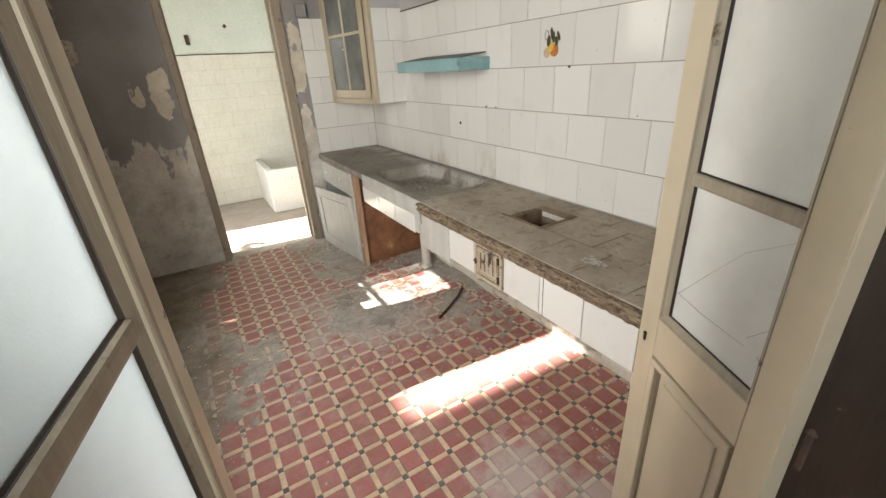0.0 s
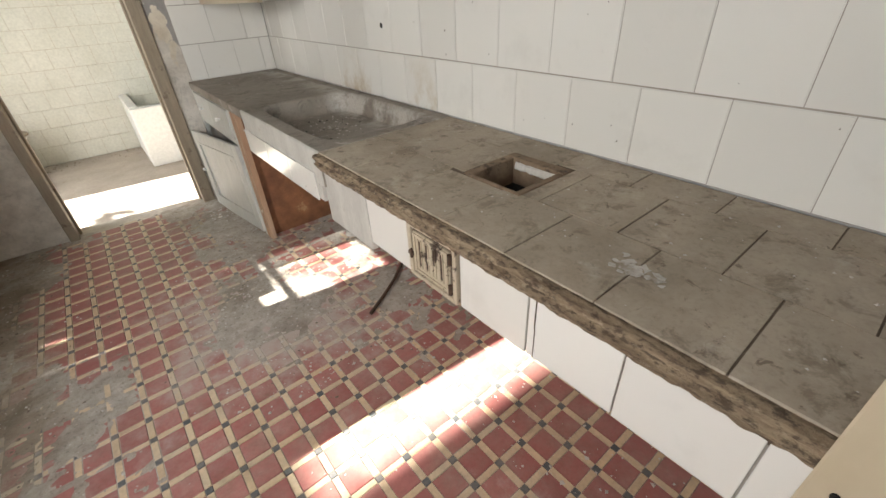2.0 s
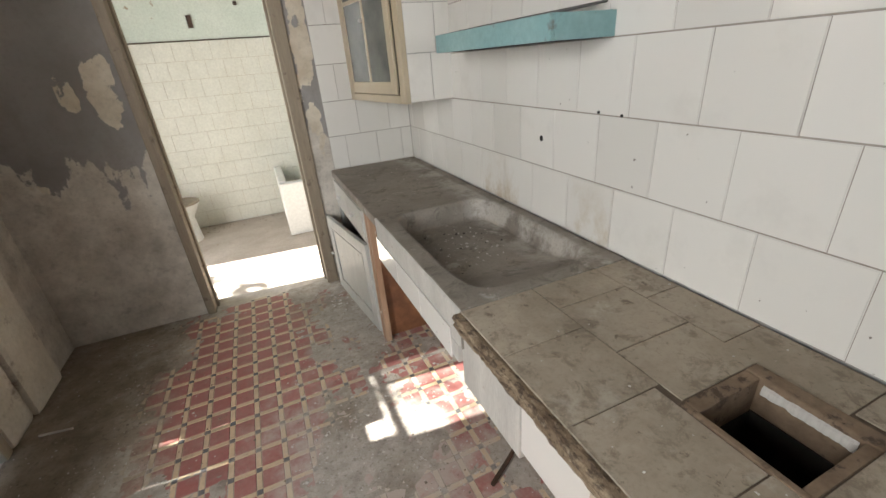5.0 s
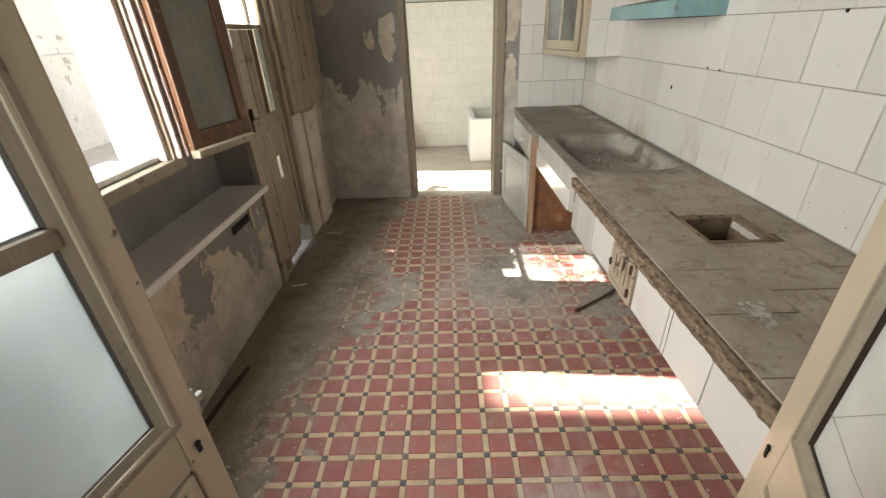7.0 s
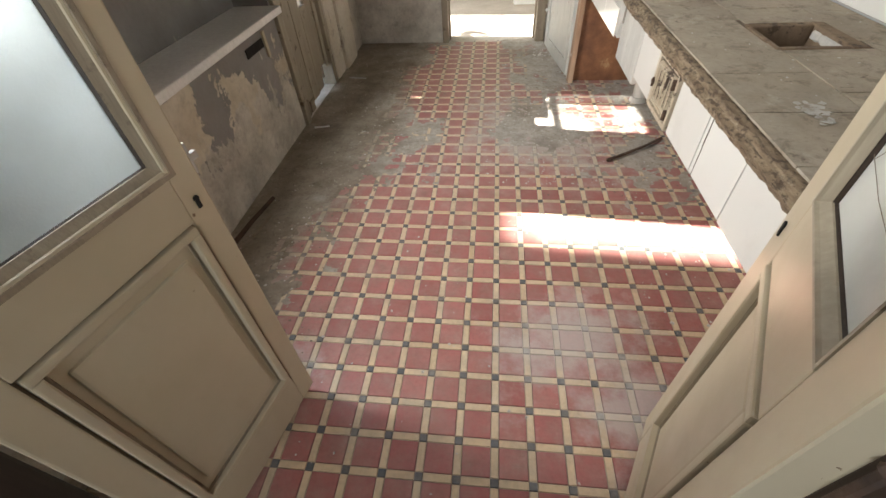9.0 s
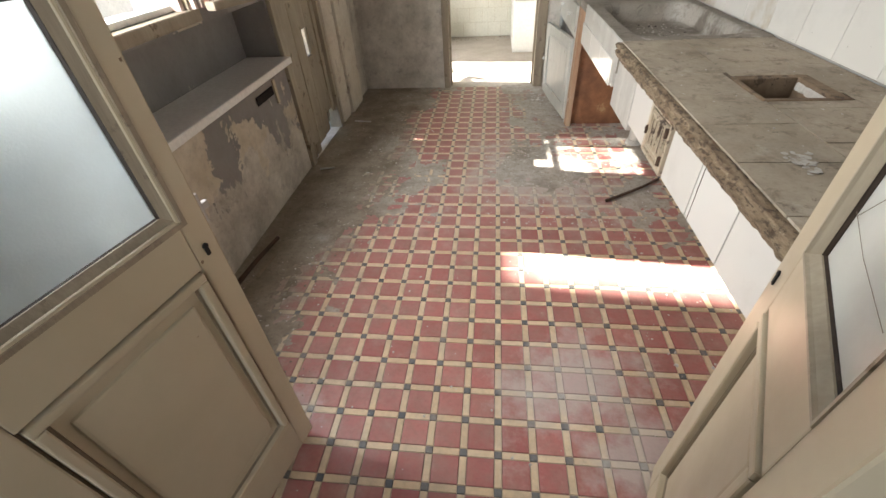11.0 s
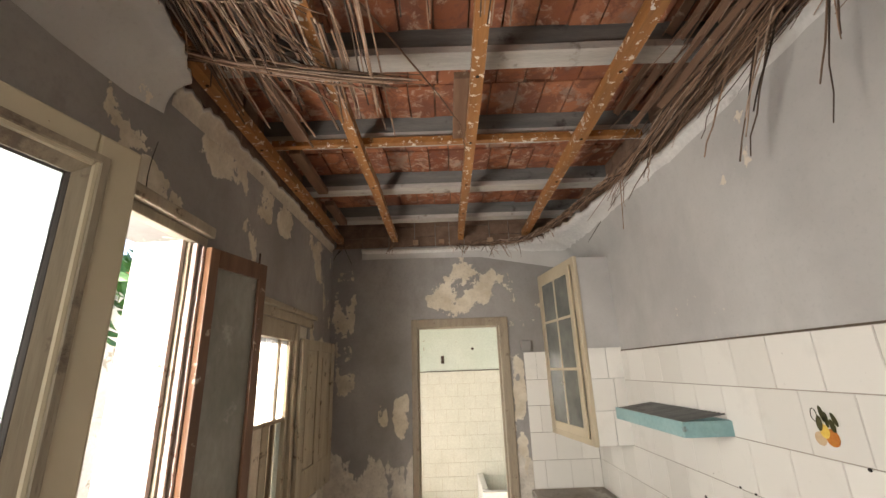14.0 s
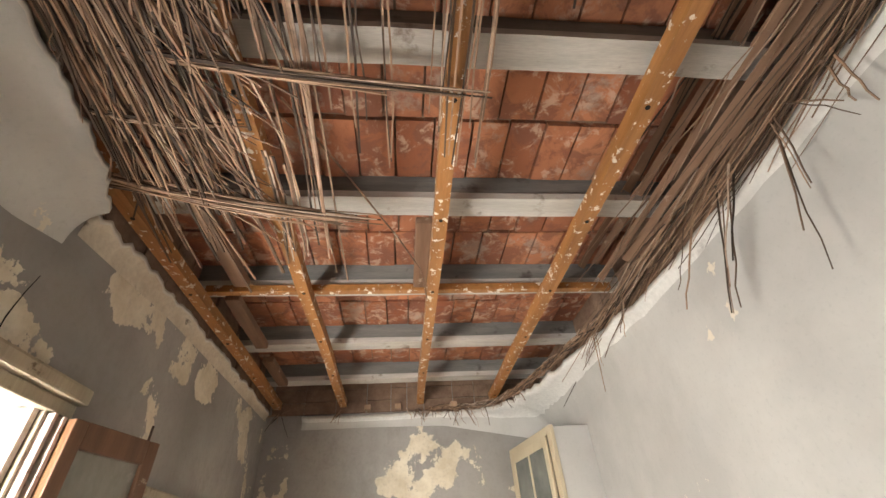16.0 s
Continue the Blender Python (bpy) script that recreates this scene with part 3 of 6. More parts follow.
def wall_cells(name, plane, lo, hi, holes, thick0, thick1, mat, label):
    """A wall in the plane of one axis with rectangular openings: cells between the cuts, joined."""
    us = sorted({lo[0], hi[0], *(h[0] for h in holes), *(h[2] for h in holes)})
    vs = sorted({lo[1], hi[1], *(h[1] for h in holes), *(h[3] for h in holes)})
    bm = bmesh.new()

    def solid(i, j):
        if i < 0 or j < 0 or i >= len(us) - 1 or j >= len(vs) - 1:
            return False
        u, v = (us[i] + us[i + 1]) / 2, (vs[j] + vs[j + 1]) / 2
        return not any(h[0] < u < h[2] and h[1] < v < h[3] for h in holes)

    def p(u, v, t):
        return (t, u, v) if plane == "x" else (u, t, v)

    def quad(*q):
        bm.faces.new([bm.verts.new(c) for c in q])

    for i in range(len(us) - 1):
        for j in range(len(vs) - 1):
            if not solid(i, j):
                continue
            a, b, c, d = us[i], us[i + 1], vs[j], vs[j + 1]
            for t in (thick0, thick1):
                quad(p(a, c, t), p(b, c, t), p(b, d, t), p(a, d, t))
            if not solid(i - 1, j):
                quad(p(a, c, thick0), p(a, c, thick1), p(a, d, thick1), p(a, d, thick0))
            if not solid(i + 1, j):
                quad(p(b, c, thick0), p(b, c, thick1), p(b, d, thick1), p(b, d, thick0))
            if not solid(i, j - 1):
                quad(p(a, c, thick0), p(b, c, thick0), p(b, c, thick1), p(a, c, thick1))
            if not solid(i, j + 1):
                quad(p(a, d, thick0), p(b, d, thick0), p(b, d, thick1), p(a, d, thick1))
    bmesh.ops.remove_doubles(bm, verts=bm.verts, dist=0.0005)
    bmesh.ops.recalc_face_normals(bm, faces=bm.faces)
    return tagged(shape(name, bm, mat), label, "wall", kind="structure")


# ---- the shell of the kitchen ----
XL, XR, YN, YB, TOP = 0.03, 2.283, 0.44, 4.092, 3.14
WIN = (0.95, 1.0, 1.95, 2.25)       # window opening in the left wall: y, z, y, z
NICHE = (0.95, 0.67, 2.585, 0.94)   # recess over the window shelf
DOOR = (2.64, 0.0, 3.50, 2.06)      # patio door opening
FAR_DOOR = (0.80, 0.0, 1.53, 2.09)  # doorway in the end wall

wall_cells("wall_left", "x", (YN - 0.16, -0.02), (YB, TOP), [WIN, DOOR, NICHE], XL, -0.16, M["peeling"], "peeling blue-grey limewashed wall with cream plaster patches")
wall_cells("wall_end", "y", (-0.16, -0.02), (XR + 0.3, TOP), [FAR_DOOR], YB, YB + 0.16, M["peeling"], "flaking dark grey end wall with damp stains")
wall_cells("wall_right", "x", (YN - 0.16, -0.02), (YB, TOP), [], XR, XR + 0.25, M["limewash"], "pale grey limewashed wall above white tiles")
wall_cells("wall_near", "y", (XL, -0.02), (XR, TOP), [(0.50, -0.02, 1.52, 2.12)], YN, YN - 0.16, M["peeling"], "grey plaster wall round the kitchen's double door")
tagged(shape("wall_niche_back", box((-0.24, 0.90, 0.62), (-0.163, 2.62, 0.985)), M["peeling"]), "grey plaster back of the window recess", "wall", kind="structure")

# the room behind the camera, gloom put into its plaster colour; window gap assumed
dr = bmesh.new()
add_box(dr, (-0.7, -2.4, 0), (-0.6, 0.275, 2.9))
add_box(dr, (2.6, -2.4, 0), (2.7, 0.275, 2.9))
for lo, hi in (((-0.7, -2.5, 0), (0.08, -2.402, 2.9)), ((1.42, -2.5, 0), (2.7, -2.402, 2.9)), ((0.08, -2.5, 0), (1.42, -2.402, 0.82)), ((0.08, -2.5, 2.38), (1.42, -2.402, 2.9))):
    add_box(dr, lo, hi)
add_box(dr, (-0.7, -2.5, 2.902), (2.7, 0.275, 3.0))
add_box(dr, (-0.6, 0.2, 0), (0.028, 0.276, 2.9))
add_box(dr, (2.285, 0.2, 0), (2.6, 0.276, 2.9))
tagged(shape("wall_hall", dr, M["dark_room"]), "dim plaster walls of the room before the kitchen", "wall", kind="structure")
tagged(shape("floor_hall", box((-0.7, -2.5, -0.2), (2.7, 0.30, -0.004)), M["floor_bed"]), "dusty cement floor of the room before the kitchen", "floor", kind="structure")


def ceiling():
    """Thin bricks laid between the joists, all one mesh, over a mortar bed."""
    rng = random.Random(4)
    bm = bmesh.new()
    add_box(bm, (-0.2, 0.1, 3.16), (2.6, YB + 0.3, 3.32), slot=1)
    ys = [0.30, 0.585, 1.22, 1.875, 2.51, 3.19, 3.82, YB]
    for a, b in zip(ys, ys[1:]):
        rows = max(1, round((b - a) / 0.30))
        for r in range(rows):
            y0, y1 = a + (b - a) * r / rows, a + (b - a) * (r + 1) / rows
            x = XL - rng.uniform(0, 0.14)
            while x < XR:
                w = rng.uniform(0.135, 0.15)
                dz = rng.uniform(-0.009, 0.006)
                add_box(bm, (x + 0.004, y0 + 0.004 + rng.uniform(0, 0.008), 3.136 + dz), (x + w - 0.004, y1 - 0.004 - rng.uniform(0, 0.008), 3.165))
                x += w
    return tagged(shape("ceiling", bm, [M["brick"], M["mortar"]]), "bare red brick ceiling above fallen plaster and cane", "ceiling", kind="structure")


ceiling()

# rough masonry left bare above the line of the fallen ceiling
rw = bmesh.new()
rg = random.Random(8)
for side in (0, 1):
    y = YN
    while y < YB - 0.02:
        w = rg.uniform(0.10, 0.26)
        y1 = min(y + w, YB - 0.002)
        for z0, z1 in ((2.84, 2.93), (2.935, 3.03), (3.035, 3.13)):
            d = rg.uniform(0.006, 0.022)
            if side:
                add_box(rw, (XR - d, y, z0), (XR - 0.002, y1 - 0.006, z1))
            else:
                add_box(rw, (XL + 0.002, y, z0 + 0.02), (XL + d, y1 - 0.006, z1))
        y = y1
x = XL + 0.03
while x < XR - 0.03:
    w = rg.uniform(0.12, 0.27)
    x1 = min(x + w, XR - 0.03)
    for z0, z1 in ((2.84, 2.93), (2.935, 3.03), (3.035, 3.13)):
        add_box(rw, (x, YB - rg.uniform(0.006, 0.03), z0), (x1 - 0.006, YB - 0.002, z1))
    x = x1
tagged(shape("trim_bare_masonry", rw, M["mortar"]), "rough brown masonry bared above the broken ceiling line", "masonry", kind="structure")


def cove(name, pts, wall_pts, label, jag, seed, mat="cove"):
    """The plaster curve left hanging where the ceiling broke away: from a line on the wall to a ragged edge."""
    bm = bmesh.new()
    n, k = len(pts), 6
    rows = []
    for i, (p, w) in enumerate(zip(pts, wall_pts)):
        p, w = Vector(p), Vector(w)
        j = noise.noise(Vector((i * 0.37, seed, 0))) * jag + noise.noise(Vector((i * 1.3, seed, 5))) * jag + noise.noise(Vector((i * 3.7, seed, 9))) * jag * 0.6
        p = w + (p - w) * (1 + j)
        c = Vector((w.x, w.y, p.z))
        row = []
        for q in range(k + 1):
            t = q / k
            a = w.lerp(c, t)
            b = c.lerp(p, t)
            row.append(a.lerp(b, t))
        rows.append(row)
    lift = Vector((0, 0, 0.022))
    g0 = [[bm.verts.new(v) for v in r] for r in rows]
    g1 = [[bm.verts.new(v + lift) for v in r] for r in rows]
    for i in range(n - 1):
        for q in range(k):
            f = bm.faces.new((g0[i][q], g0[i + 1][q], g0[i + 1][q + 1], g0[i][q + 1]))
            f.material_index = 2 if q >= k - 3 and mat == "cove" else 0
            bm.faces.new((g1[i][q], g1[i][q + 1], g1[i + 1][q + 1], g1[i + 1][q]))
        bm.faces.new((g0[i][k], g0[i + 1][k], g1[i + 1][k], g1[i][k])).material_index = 1
    for r in (0, n - 1):
        for q in range(k):
            bm.faces.new((g0[r][q], g0[r][q + 1], g1[r][q + 1], g1[r][q]))
    bmesh.ops.recalc_face_normals(bm, faces=bm.faces)
    for f in bm.faces:
        f.smooth = True
    return tagged(shape(name, bm, [M["limewash" if mat == "cove" else mat], M["debris"], M["cove"]]), label, "plaster", kind="structure")


def along(knots, n):
    out = []
    for i in range(n):
        t = i / (n - 1) * (len(knots) - 1)
        a = min(int(t), len(knots) - 2)
        f = t - a
        out.append([u + (v - u) * f for u, v in zip(knots[a], knots[a + 1])])
    return out


edge = along([(2.235, 0.44, 2.83), (2.235, 1.0, 2.82), (2.25, 1.7, 2.80), (2.235, 2.3, 2.785), (2.16, 2.8, 2.80), (2.10, 3.2, 2.80), (2.0, 3.6, 2.80), (1.88, 3.9, 2.80), (1.70, 4.03, 2.80), (1.3, 4.045, 2.80), (0.8, 4.05, 2.79), (0.3, 4.05, 2.80)], 110)
foot = along([(XR - 0.001, 0.44, 2.62), (XR - 0.001, 1.0, 2.62), (XR - 0.001, 1.7, 2.64), (XR - 0.001, 2.3, 2.62), (XR - 0.001, 2.8, 2.60), (XR - 0.001, 3.2, 2.57), (XR - 0.001, 3.7, 2.56), (XR - 0.001, YB - 0.001, 2.56), (1.95, YB - 0.001, 2.62), (1.4, YB - 0.001, 2.72), (0.8, YB - 0.001, 2.73), (0.3, YB - 0.001, 2.73)], 110)
cove("trim_cove_right", edge, foot, "grey plaster cove with a ragged white lip under the broken ceiling", 0.08, 2.0)
edge = along([(0.27, 0.44, 2.84), (0.26, 1.0, 2.83), (0.235, 1.3, 2.82), (0.19, 1.55, 2.81), (0.13, 1.70, 2.79)], 40)
foot = along([(XL + 0.001, 0.44, 2.62), (XL + 0.001, 1.0, 2.62), (XL + 0.001, 1.3, 2.62), (XL + 0.001, 1.55, 2.64), (XL + 0.001, 1.72, 2.68)], 40)
cove("trim_cove_left", edge, foot, "grey plaster cove with a curled broken end", 0.05, 7.0, "limewash")
edge = along([(0.055, 1.75, 2.83), (0.05, 2.4, 2.85), (0.05, 3.2, 2.85), (0.05, 4.05, 2.84)], 60)
foot = along([(XL + 0.001, 1.75, 2.74), (XL + 0.001, 2.4, 2.78), (XL + 0.001, 3.2, 2.79), (XL + 0.001, 4.05, 2.79)], 60)
cove("trim_plaster_lip_left", edge, foot, "crumbling plaster lip under the ceiling battens", 0.3, 3.0, "raw_plaster")


# ---- joinery ----
def add_panel_mould(bm, x0, x1, z0, z1, y, w=0.018, d=0.012):
    """A bead round a rectangle in the x-z plane, standing d proud of y (towards +y if d > 0)."""
    for lo, hi in (((x0, y, z0), (x1, y + d, z0 + w)), ((x0, y, z1 - w), (x1, y + d, z1)), ((x0, y, z0 + w), (x0 + w, y + d, z1 - w)), ((x1 - w, y, z0 + w), (x1, y + d, z1 - w))):
        add_box(bm, tuple(min(a, b) for a, b in zip(lo, hi)), tuple(max(a, b) for a, b in zip(lo, hi)), 0.004)


def add_sloped_frame(bm, x0, x1, z0, z1, w, y0, y1):
    """A mitred bead round a rectangle in the x-z plane, falling from y0 at its outside to y1 at its inside."""
    rings = []
    for inset, y in ((0.0, 0.002 if y0 > 0 else -0.002), (0.0, y0), (w * 0.3, y0), (w * 0.42, y0 * 0.8), (w, y1), (w, 0.002 if y0 > 0 else -0.002)):
        rings.append([bm.verts.new(c) for c in ((x0 + inset, y, z0 + inset), (x1 - inset, y, z0 + inset), (x1 - inset, y, z1 - inset), (x0 + inset, y, z1 - inset))])
    for a, b in zip(rings, rings[1:]):
        for q in range(4):
            bm.faces.new((a[q], a[(q + 1) % 4], b[(q + 1) % 4], b[q]))
    bmesh.ops.recalc_face_normals(bm, faces=bm.faces)


def door_leaf(name, a, b, label, glass_mat, flip, bead, bead_w, S, zt):
    """A half-glazed leaf of the double door, from its hinge line a to its free edge b."""
    a, b = Vector(a), Vector(b)
    d = b - a
    W, T, H0, H1 = d.length, 0.02, 0.035, 2.015
    leaf = thing(name, a, label, "door")
    m = Matrix.Translation(a) @ Matrix.Rotation(math.atan2(d.y, d.x), 4, "Z")

    def add(nm, bm, mat, lb="", parent=leaf):
        bmesh.ops.transform(bm, matrix=m, verts=bm.verts)
        return part(nm, bm, mat, parent, lb)

    add("stile", box((0, -T, H0), (S, T, H1), 0.004), M["cream_paint"])
    add("stile", box((W - S, -T, H0), (W, T, H1), 0.004), M["cream_paint"])
    add("top_rail", box((S, -T, zt), (W - S, T, H1), 0.003), M["cream_paint"])
    add("lock_rail", box((S, -T, 0.735), (W - S, T, 0.845), 0.003), M["cream_paint"])
    add("bottom_rail", box((S, -T, H0), (W - S, T, 0.16), 0.003), M["cream_paint"])
    pan = box((S - 0.004, -0.008, 0.158), (W - S + 0.004, 0.008, 0.737))
    add_box(pan, (S + 0.045, -0.014, 0.215), (W - S - 0.045, 0.014, 0.68), 0.006)
    add("lower_panel", pan, M["cream_paint"])
    for sgn in (1, -1):
        mo = bmesh.new()
        add_panel_mould(mo, S + 0.005, W - S - 0.005, 0.165, 0.73, sgn * 0.008, 0.018, sgn * 0.017)
        add("moulding", mo, M["cream_paint"], "cream panel moulding")
        # brown strips darken the quirk creases so the moulding relief reads crisper
        gr = bmesh.new()
        add_panel_mould(gr, S + 0.0235, W - S - 0.0235, 0.1835, 0.7115, sgn * 0.008, 0.006, sgn * 0.003)
        add_panel_mould(gr, S, W - S, 0.16, 0.735, sgn * 0.008, 0.005, sgn * 0.004)
        add("grimy_quirk", gr, M["frame_paint"], "brown strip darkening the panel's quirk")
        mo = bmesh.new()
        add_sloped_frame(mo, S + 0.014 - bead_w, W - S - 0.014 + bead_w, 0.859 - bead_w, zt - 0.014 + bead_w, bead_w, sgn * 0.0215, sgn * 0.008)
        add("glazing_bead", mo, bead, "bevelled glazing bead")
        # near-black line at the glass: dark putty plus the rebate's shadow as colour
        for z0, z1 in ((0.857, 1.182), (1.208, 1.572), (1.598, zt - 0.012)):
            mo = bmesh.new()
            add_sloped_frame(mo, S + 0.0135, W - S - 0.0135, z0, z1, 0.004, sgn * 0.0075, sgn * 0.003)
            add("putty_line", mo, M["dark_wood"], "dark line at the glass, putty and rebate shade")
    for z in (1.195, 1.585):
        add("glazing_bar", box((S + 0.010, -0.015, z - 0.014), (W - S - 0.010, 0.015, z + 0.014), 0.007), bead, "worn glazing bar")
    for z0, z1 in ((0.857, 1.184), (1.206, 1.574), (1.596, zt - 0.007)):
        g = add("pane", box((S + 0.008, -0.002, z0), (W - S - 0.008, 0.002, z1)), glass_mat, "dusty rippled glass pane")
        g.visible_shadow = False
    for y in (-T - 0.002, T + 0.002):
        key = bmesh.new()
        add_rod(key, (W - 0.03, y - 0.0015, 0.772), (W - 0.03, y + 0.0015, 0.772), 0.006, n=10)
        add_box(key, (W - 0.034, y - 0.0015, 0.752), (W - 0.026, y + 0.0015, 0.770))
        add("keyhole", key, M["soot_shade"], "dark worn keyhole")
    for z in (0.30, 0.815, 1.75):
        hg = bmesh.new()
        add_rod(hg, (-0.008, flip * (T + 0.004), z - 0.04), (-0.008, flip * (T + 0.004), z + 0.04), 0.008)
        add_rod(hg, (-0.008, flip * (T + 0.004), z + 0.04), (-0.008, flip * (T + 0.004), z + 0.055), 0.011, 0.004)
        add("hinge", hg, M["rusty_iron"], "dark iron hinge")
    return leaf, m, W


# left bead takes a darker paint than the right, partly for its shade
left_leaf, ml, WL = door_leaf("glazed_door_leaf", (0.548, 0.455, 0), (0.642, 0.888, 0), "cream half-glazed door leaf with rippled panes standing open", M["ripple"], 1, M["frame_paint"], 0.030, 0.055, 1.972)
right_leaf, mr, WR = door_leaf("glazed_door_leaf", (1.472, 0.455, 0), (1.662, 0.838, 0), "cream half-glazed door leaf with a cracked dusty pane, open", M["right_pane"], -1, M["cream_dirty"], 0.015, 0.072, 1.945)
lt = boxes(((WL, -0.010, 0.80), (WL + 0.012, 0.010, 0.86)), ((WL + 0.012, -0.005, 0.82), (WL + 0.03, 0.005, 0.835)), bevel=0.002)
bmesh.ops.transform(lt, matrix=ml, verts=lt.verts)
part("latch_bolt", lt, M["chrome"], left_leaf, "worn steel latch bolt")
ck = bmesh.new()
for pts in (((0.10, 0.93), (0.16, 1.0), (0.25, 1.10), (0.36, 1.17)), ((0.09, 0.93), (0.18, 0.925), (0.30, 0.93)), ((0.30, 0.95), (0.345, 1.0), (0.36, 1.08)), ((0.33, 0.93), (0.36, 0.90))):
    add_strand(ck, [(W_, 0.0045, z_) for W_, z_ in ((WR - u, z) for u, z in pts)], 0.0004, 0.0003, 4)
bmesh.ops.transform(ck, matrix=mr, verts=ck.verts)
part("crack", ck, M["frame_paint"], right_leaf, "fine crack lines in the glass")

fr = thing("door_frame_kitchen", (1.0, 0.36, 0), "near-black wooden frame of the double door with a cream head", "door frame", kind="structure")
part("jamb", box((0.498, 0.275, 0), (0.535, 0.452, 2.12), 0.005), M["dark_wood"], fr)
part("jamb", box((1.485, 0.275, 0), (1.522, 0.452, 2.12), 0.005), M["dark_wood"], fr)
part("head", box((0.535, 0.275, 2.06), (1.485, 0.452, 2.118), 0.005), M["cream_paint"], fr)

# frame of the far doorway
fd = thing("door_frame_end", (1.16, YB, 0), "scuffed grey-brown wooden frame of the far doorway", "door frame", kind="structure")
part("jamb", box((0.752, YB - 0.02, 0), (0.802, YB + 0.175, 2.16), 0.006), M["frame_paint"], fd)
part("jamb", box((1.528, YB - 0.02, 0), (1.602, YB + 0.175, 2.16), 0.006), M["frame_paint"], fd)
part("head", box((0.802, YB - 0.02, 2.088), (1.528, YB + 0.175, 2.16), 0.006), M["frame_paint"], fd)
for x0, x1 in ((0.802, 0.815), (1.515, 1.528)):
    part("stop", box((x0, YB + 0.06, 0), (x1, YB + 0.10, 2.085), 0.003), M["frame_paint"], fd)

# ---- window ----
wf = thing("window_frame_left", (XL, 1.45, 1.0), "faded pink and cream window frame in layered strips", "window frame", kind="structure")
for i, (y0, y1, x1, mt) in enumerate(((1.905, 1.928, 0.052, "pink_wood"), (1.930, 1.942, 0.066, "frame_paint"), (1.944, 1.958, 0.086, "pink_wood"), (1.960, 1.968, 0.080, "brown_wood"), (1.970, 1.986, 0.096, "pink_wood"))):
    part("jamb_strip", box((0.0 if i < 2 else XL - 0.002, y0, 1.0), (x1, y1, 2.245 - 0.002 * i), 0.003), M[mt], wf)
part("bottom_rail", box((-0.03, 0.93, 0.955), (0.068, 1.99, 1.0), 0.006), M["cream_dirty"], wf)
part("drip_strip", box((-0.06, 0.955, 1.0), (0.02, 1.903, 1.022), 0.004), M["white"], wf)
hd = bmesh.new()
add_box(hd, (XL + 0.001, 0.90, 2.245), (0.075, 2.03, 2.285), 0.005)
add_box(hd, (XL + 0.001, 0.89, 2.287), (0.098, 2.045, 2.335), 0.010)
part("head_moulding", hd, M["cream_dirty"], wf)
tagged(shape("window_reveal_left", box((-0.158, 1.938, 1.0), (-0.002, 1.949, 2.249)), M["white"]), "whitewashed window reveal", "reveal", kind="structure")
tagged(shape("window_sill_outer", box((-0.22, 0.90, 0.975), (-0.032, 1.948, 0.999), 0.006), M["white"]), "whitewashed outer window ledge", "sill", kind="structure")

a, b = Vector((0.106, 1.985, 0)), Vector((0.192, 2.318, 0))
cas = thing("window_casement", (0.106, 1.985, 1.0), "dark brown wooden casement with dusty glass, swung open", "window")
mc = Matrix.Translation(a) @ Matrix.Rotation(math.atan2((b - a).y, (b - a).x), 4, "Z")
CW = (b - a).length


def cpart(nm, bm, mat, lb=""):
    bmesh.ops.transform(bm, matrix=mc, verts=bm.verts)
    return part(nm, bm, mat, cas, lb)


cpart("stile", box((0, -0.018, 1.0), (0.048, 0.018, 2.235), 0.004), M["brown_wood"])
cpart("stile", box((CW - 0.048, -0.018, 1.0), (CW, 0.018, 2.235), 0.004), M["brown_wood"])
cpart("top_rail", box((0.048, -0.018, 2.16), (CW - 0.048, 0.018, 2.235), 0.004), M["brown_wood"])
cpart("bottom_rail", box((0.048, -0.018, 1.0), (CW - 0.048, 0.018, 1.085), 0.004), M["brown_wood"])
cpart("drip_rail", box((-0.01, -0.045, 0.988), (CW - 0.01, 0.0, 1.02), 0.008), M["cream_dirty"], "worn cream drip rail")
cpart("inner_bead", boxes(((0.048, 0.004, 1.085), (0.058, 0.012, 2.16)), ((CW - 0.058, 0.004, 1.085), (CW - 0.048, 0.012, 2.16)), ((0.058, 0.004, 1.085), (CW - 0.058, 0.012, 1.097))), M["bare_wood"])
cpart("pane", box((0.046, -0.003, 1.083), (CW - 0.046, 0.003, 2.162)), M["casement_pane"], "grey dusty pane")
cpart("inner_shutter", boxes(((0.075, 0.022, 1.25), (0.09, 0.03, 2.10)), ((CW - 0.09, 0.022, 1.25), (CW - 0.075, 0.03, 2.10)), ((0.09, 0.022, 1.25), (CW - 0.09, 0.03, 1.27)), ((0.09, 0.022, 1.62), (CW - 0.09, 0.03, 1.66)), ((0.05, 0.022, 2.10), (CW - 0.05, 0.03, 2.13))), M["frame_paint"], "grey folded shutter behind the glass")
cpart("stay_hook", rod((CW - 0.05, -0.01, 2.235), (CW - 0.05, -0.01, 2.285), 0.004), M["rusty_iron"], "rusty iron hook")

# marble shelf under the window
sh = bmesh.new()
add_box(sh, (-0.16, 0.953, 0.640), (0.095, 2.583, 0.674), 0.006)
tagged(shape("window_shelf", sh, M["marble"]), "worn white stone shelf set in the window recess", "shelf", kind="structure")
ven = thing("vent_slot", (XL, 2.30, 0.53), "dark slot with a loose cream strip below the shelf", "vent")
# black plate on the wall for the slot's dark inside
part("slot", box((XL + 0.001, 2.22, 0.535), (XL + 0.006, 2.40, 0.575)), M["soot_shade"], ven)
part("strip", box((XL + 0.002, 2.41, 0.48), (XL + 0.012, 2.435, 0.60), 0.003), M["cream_paint"], ven)

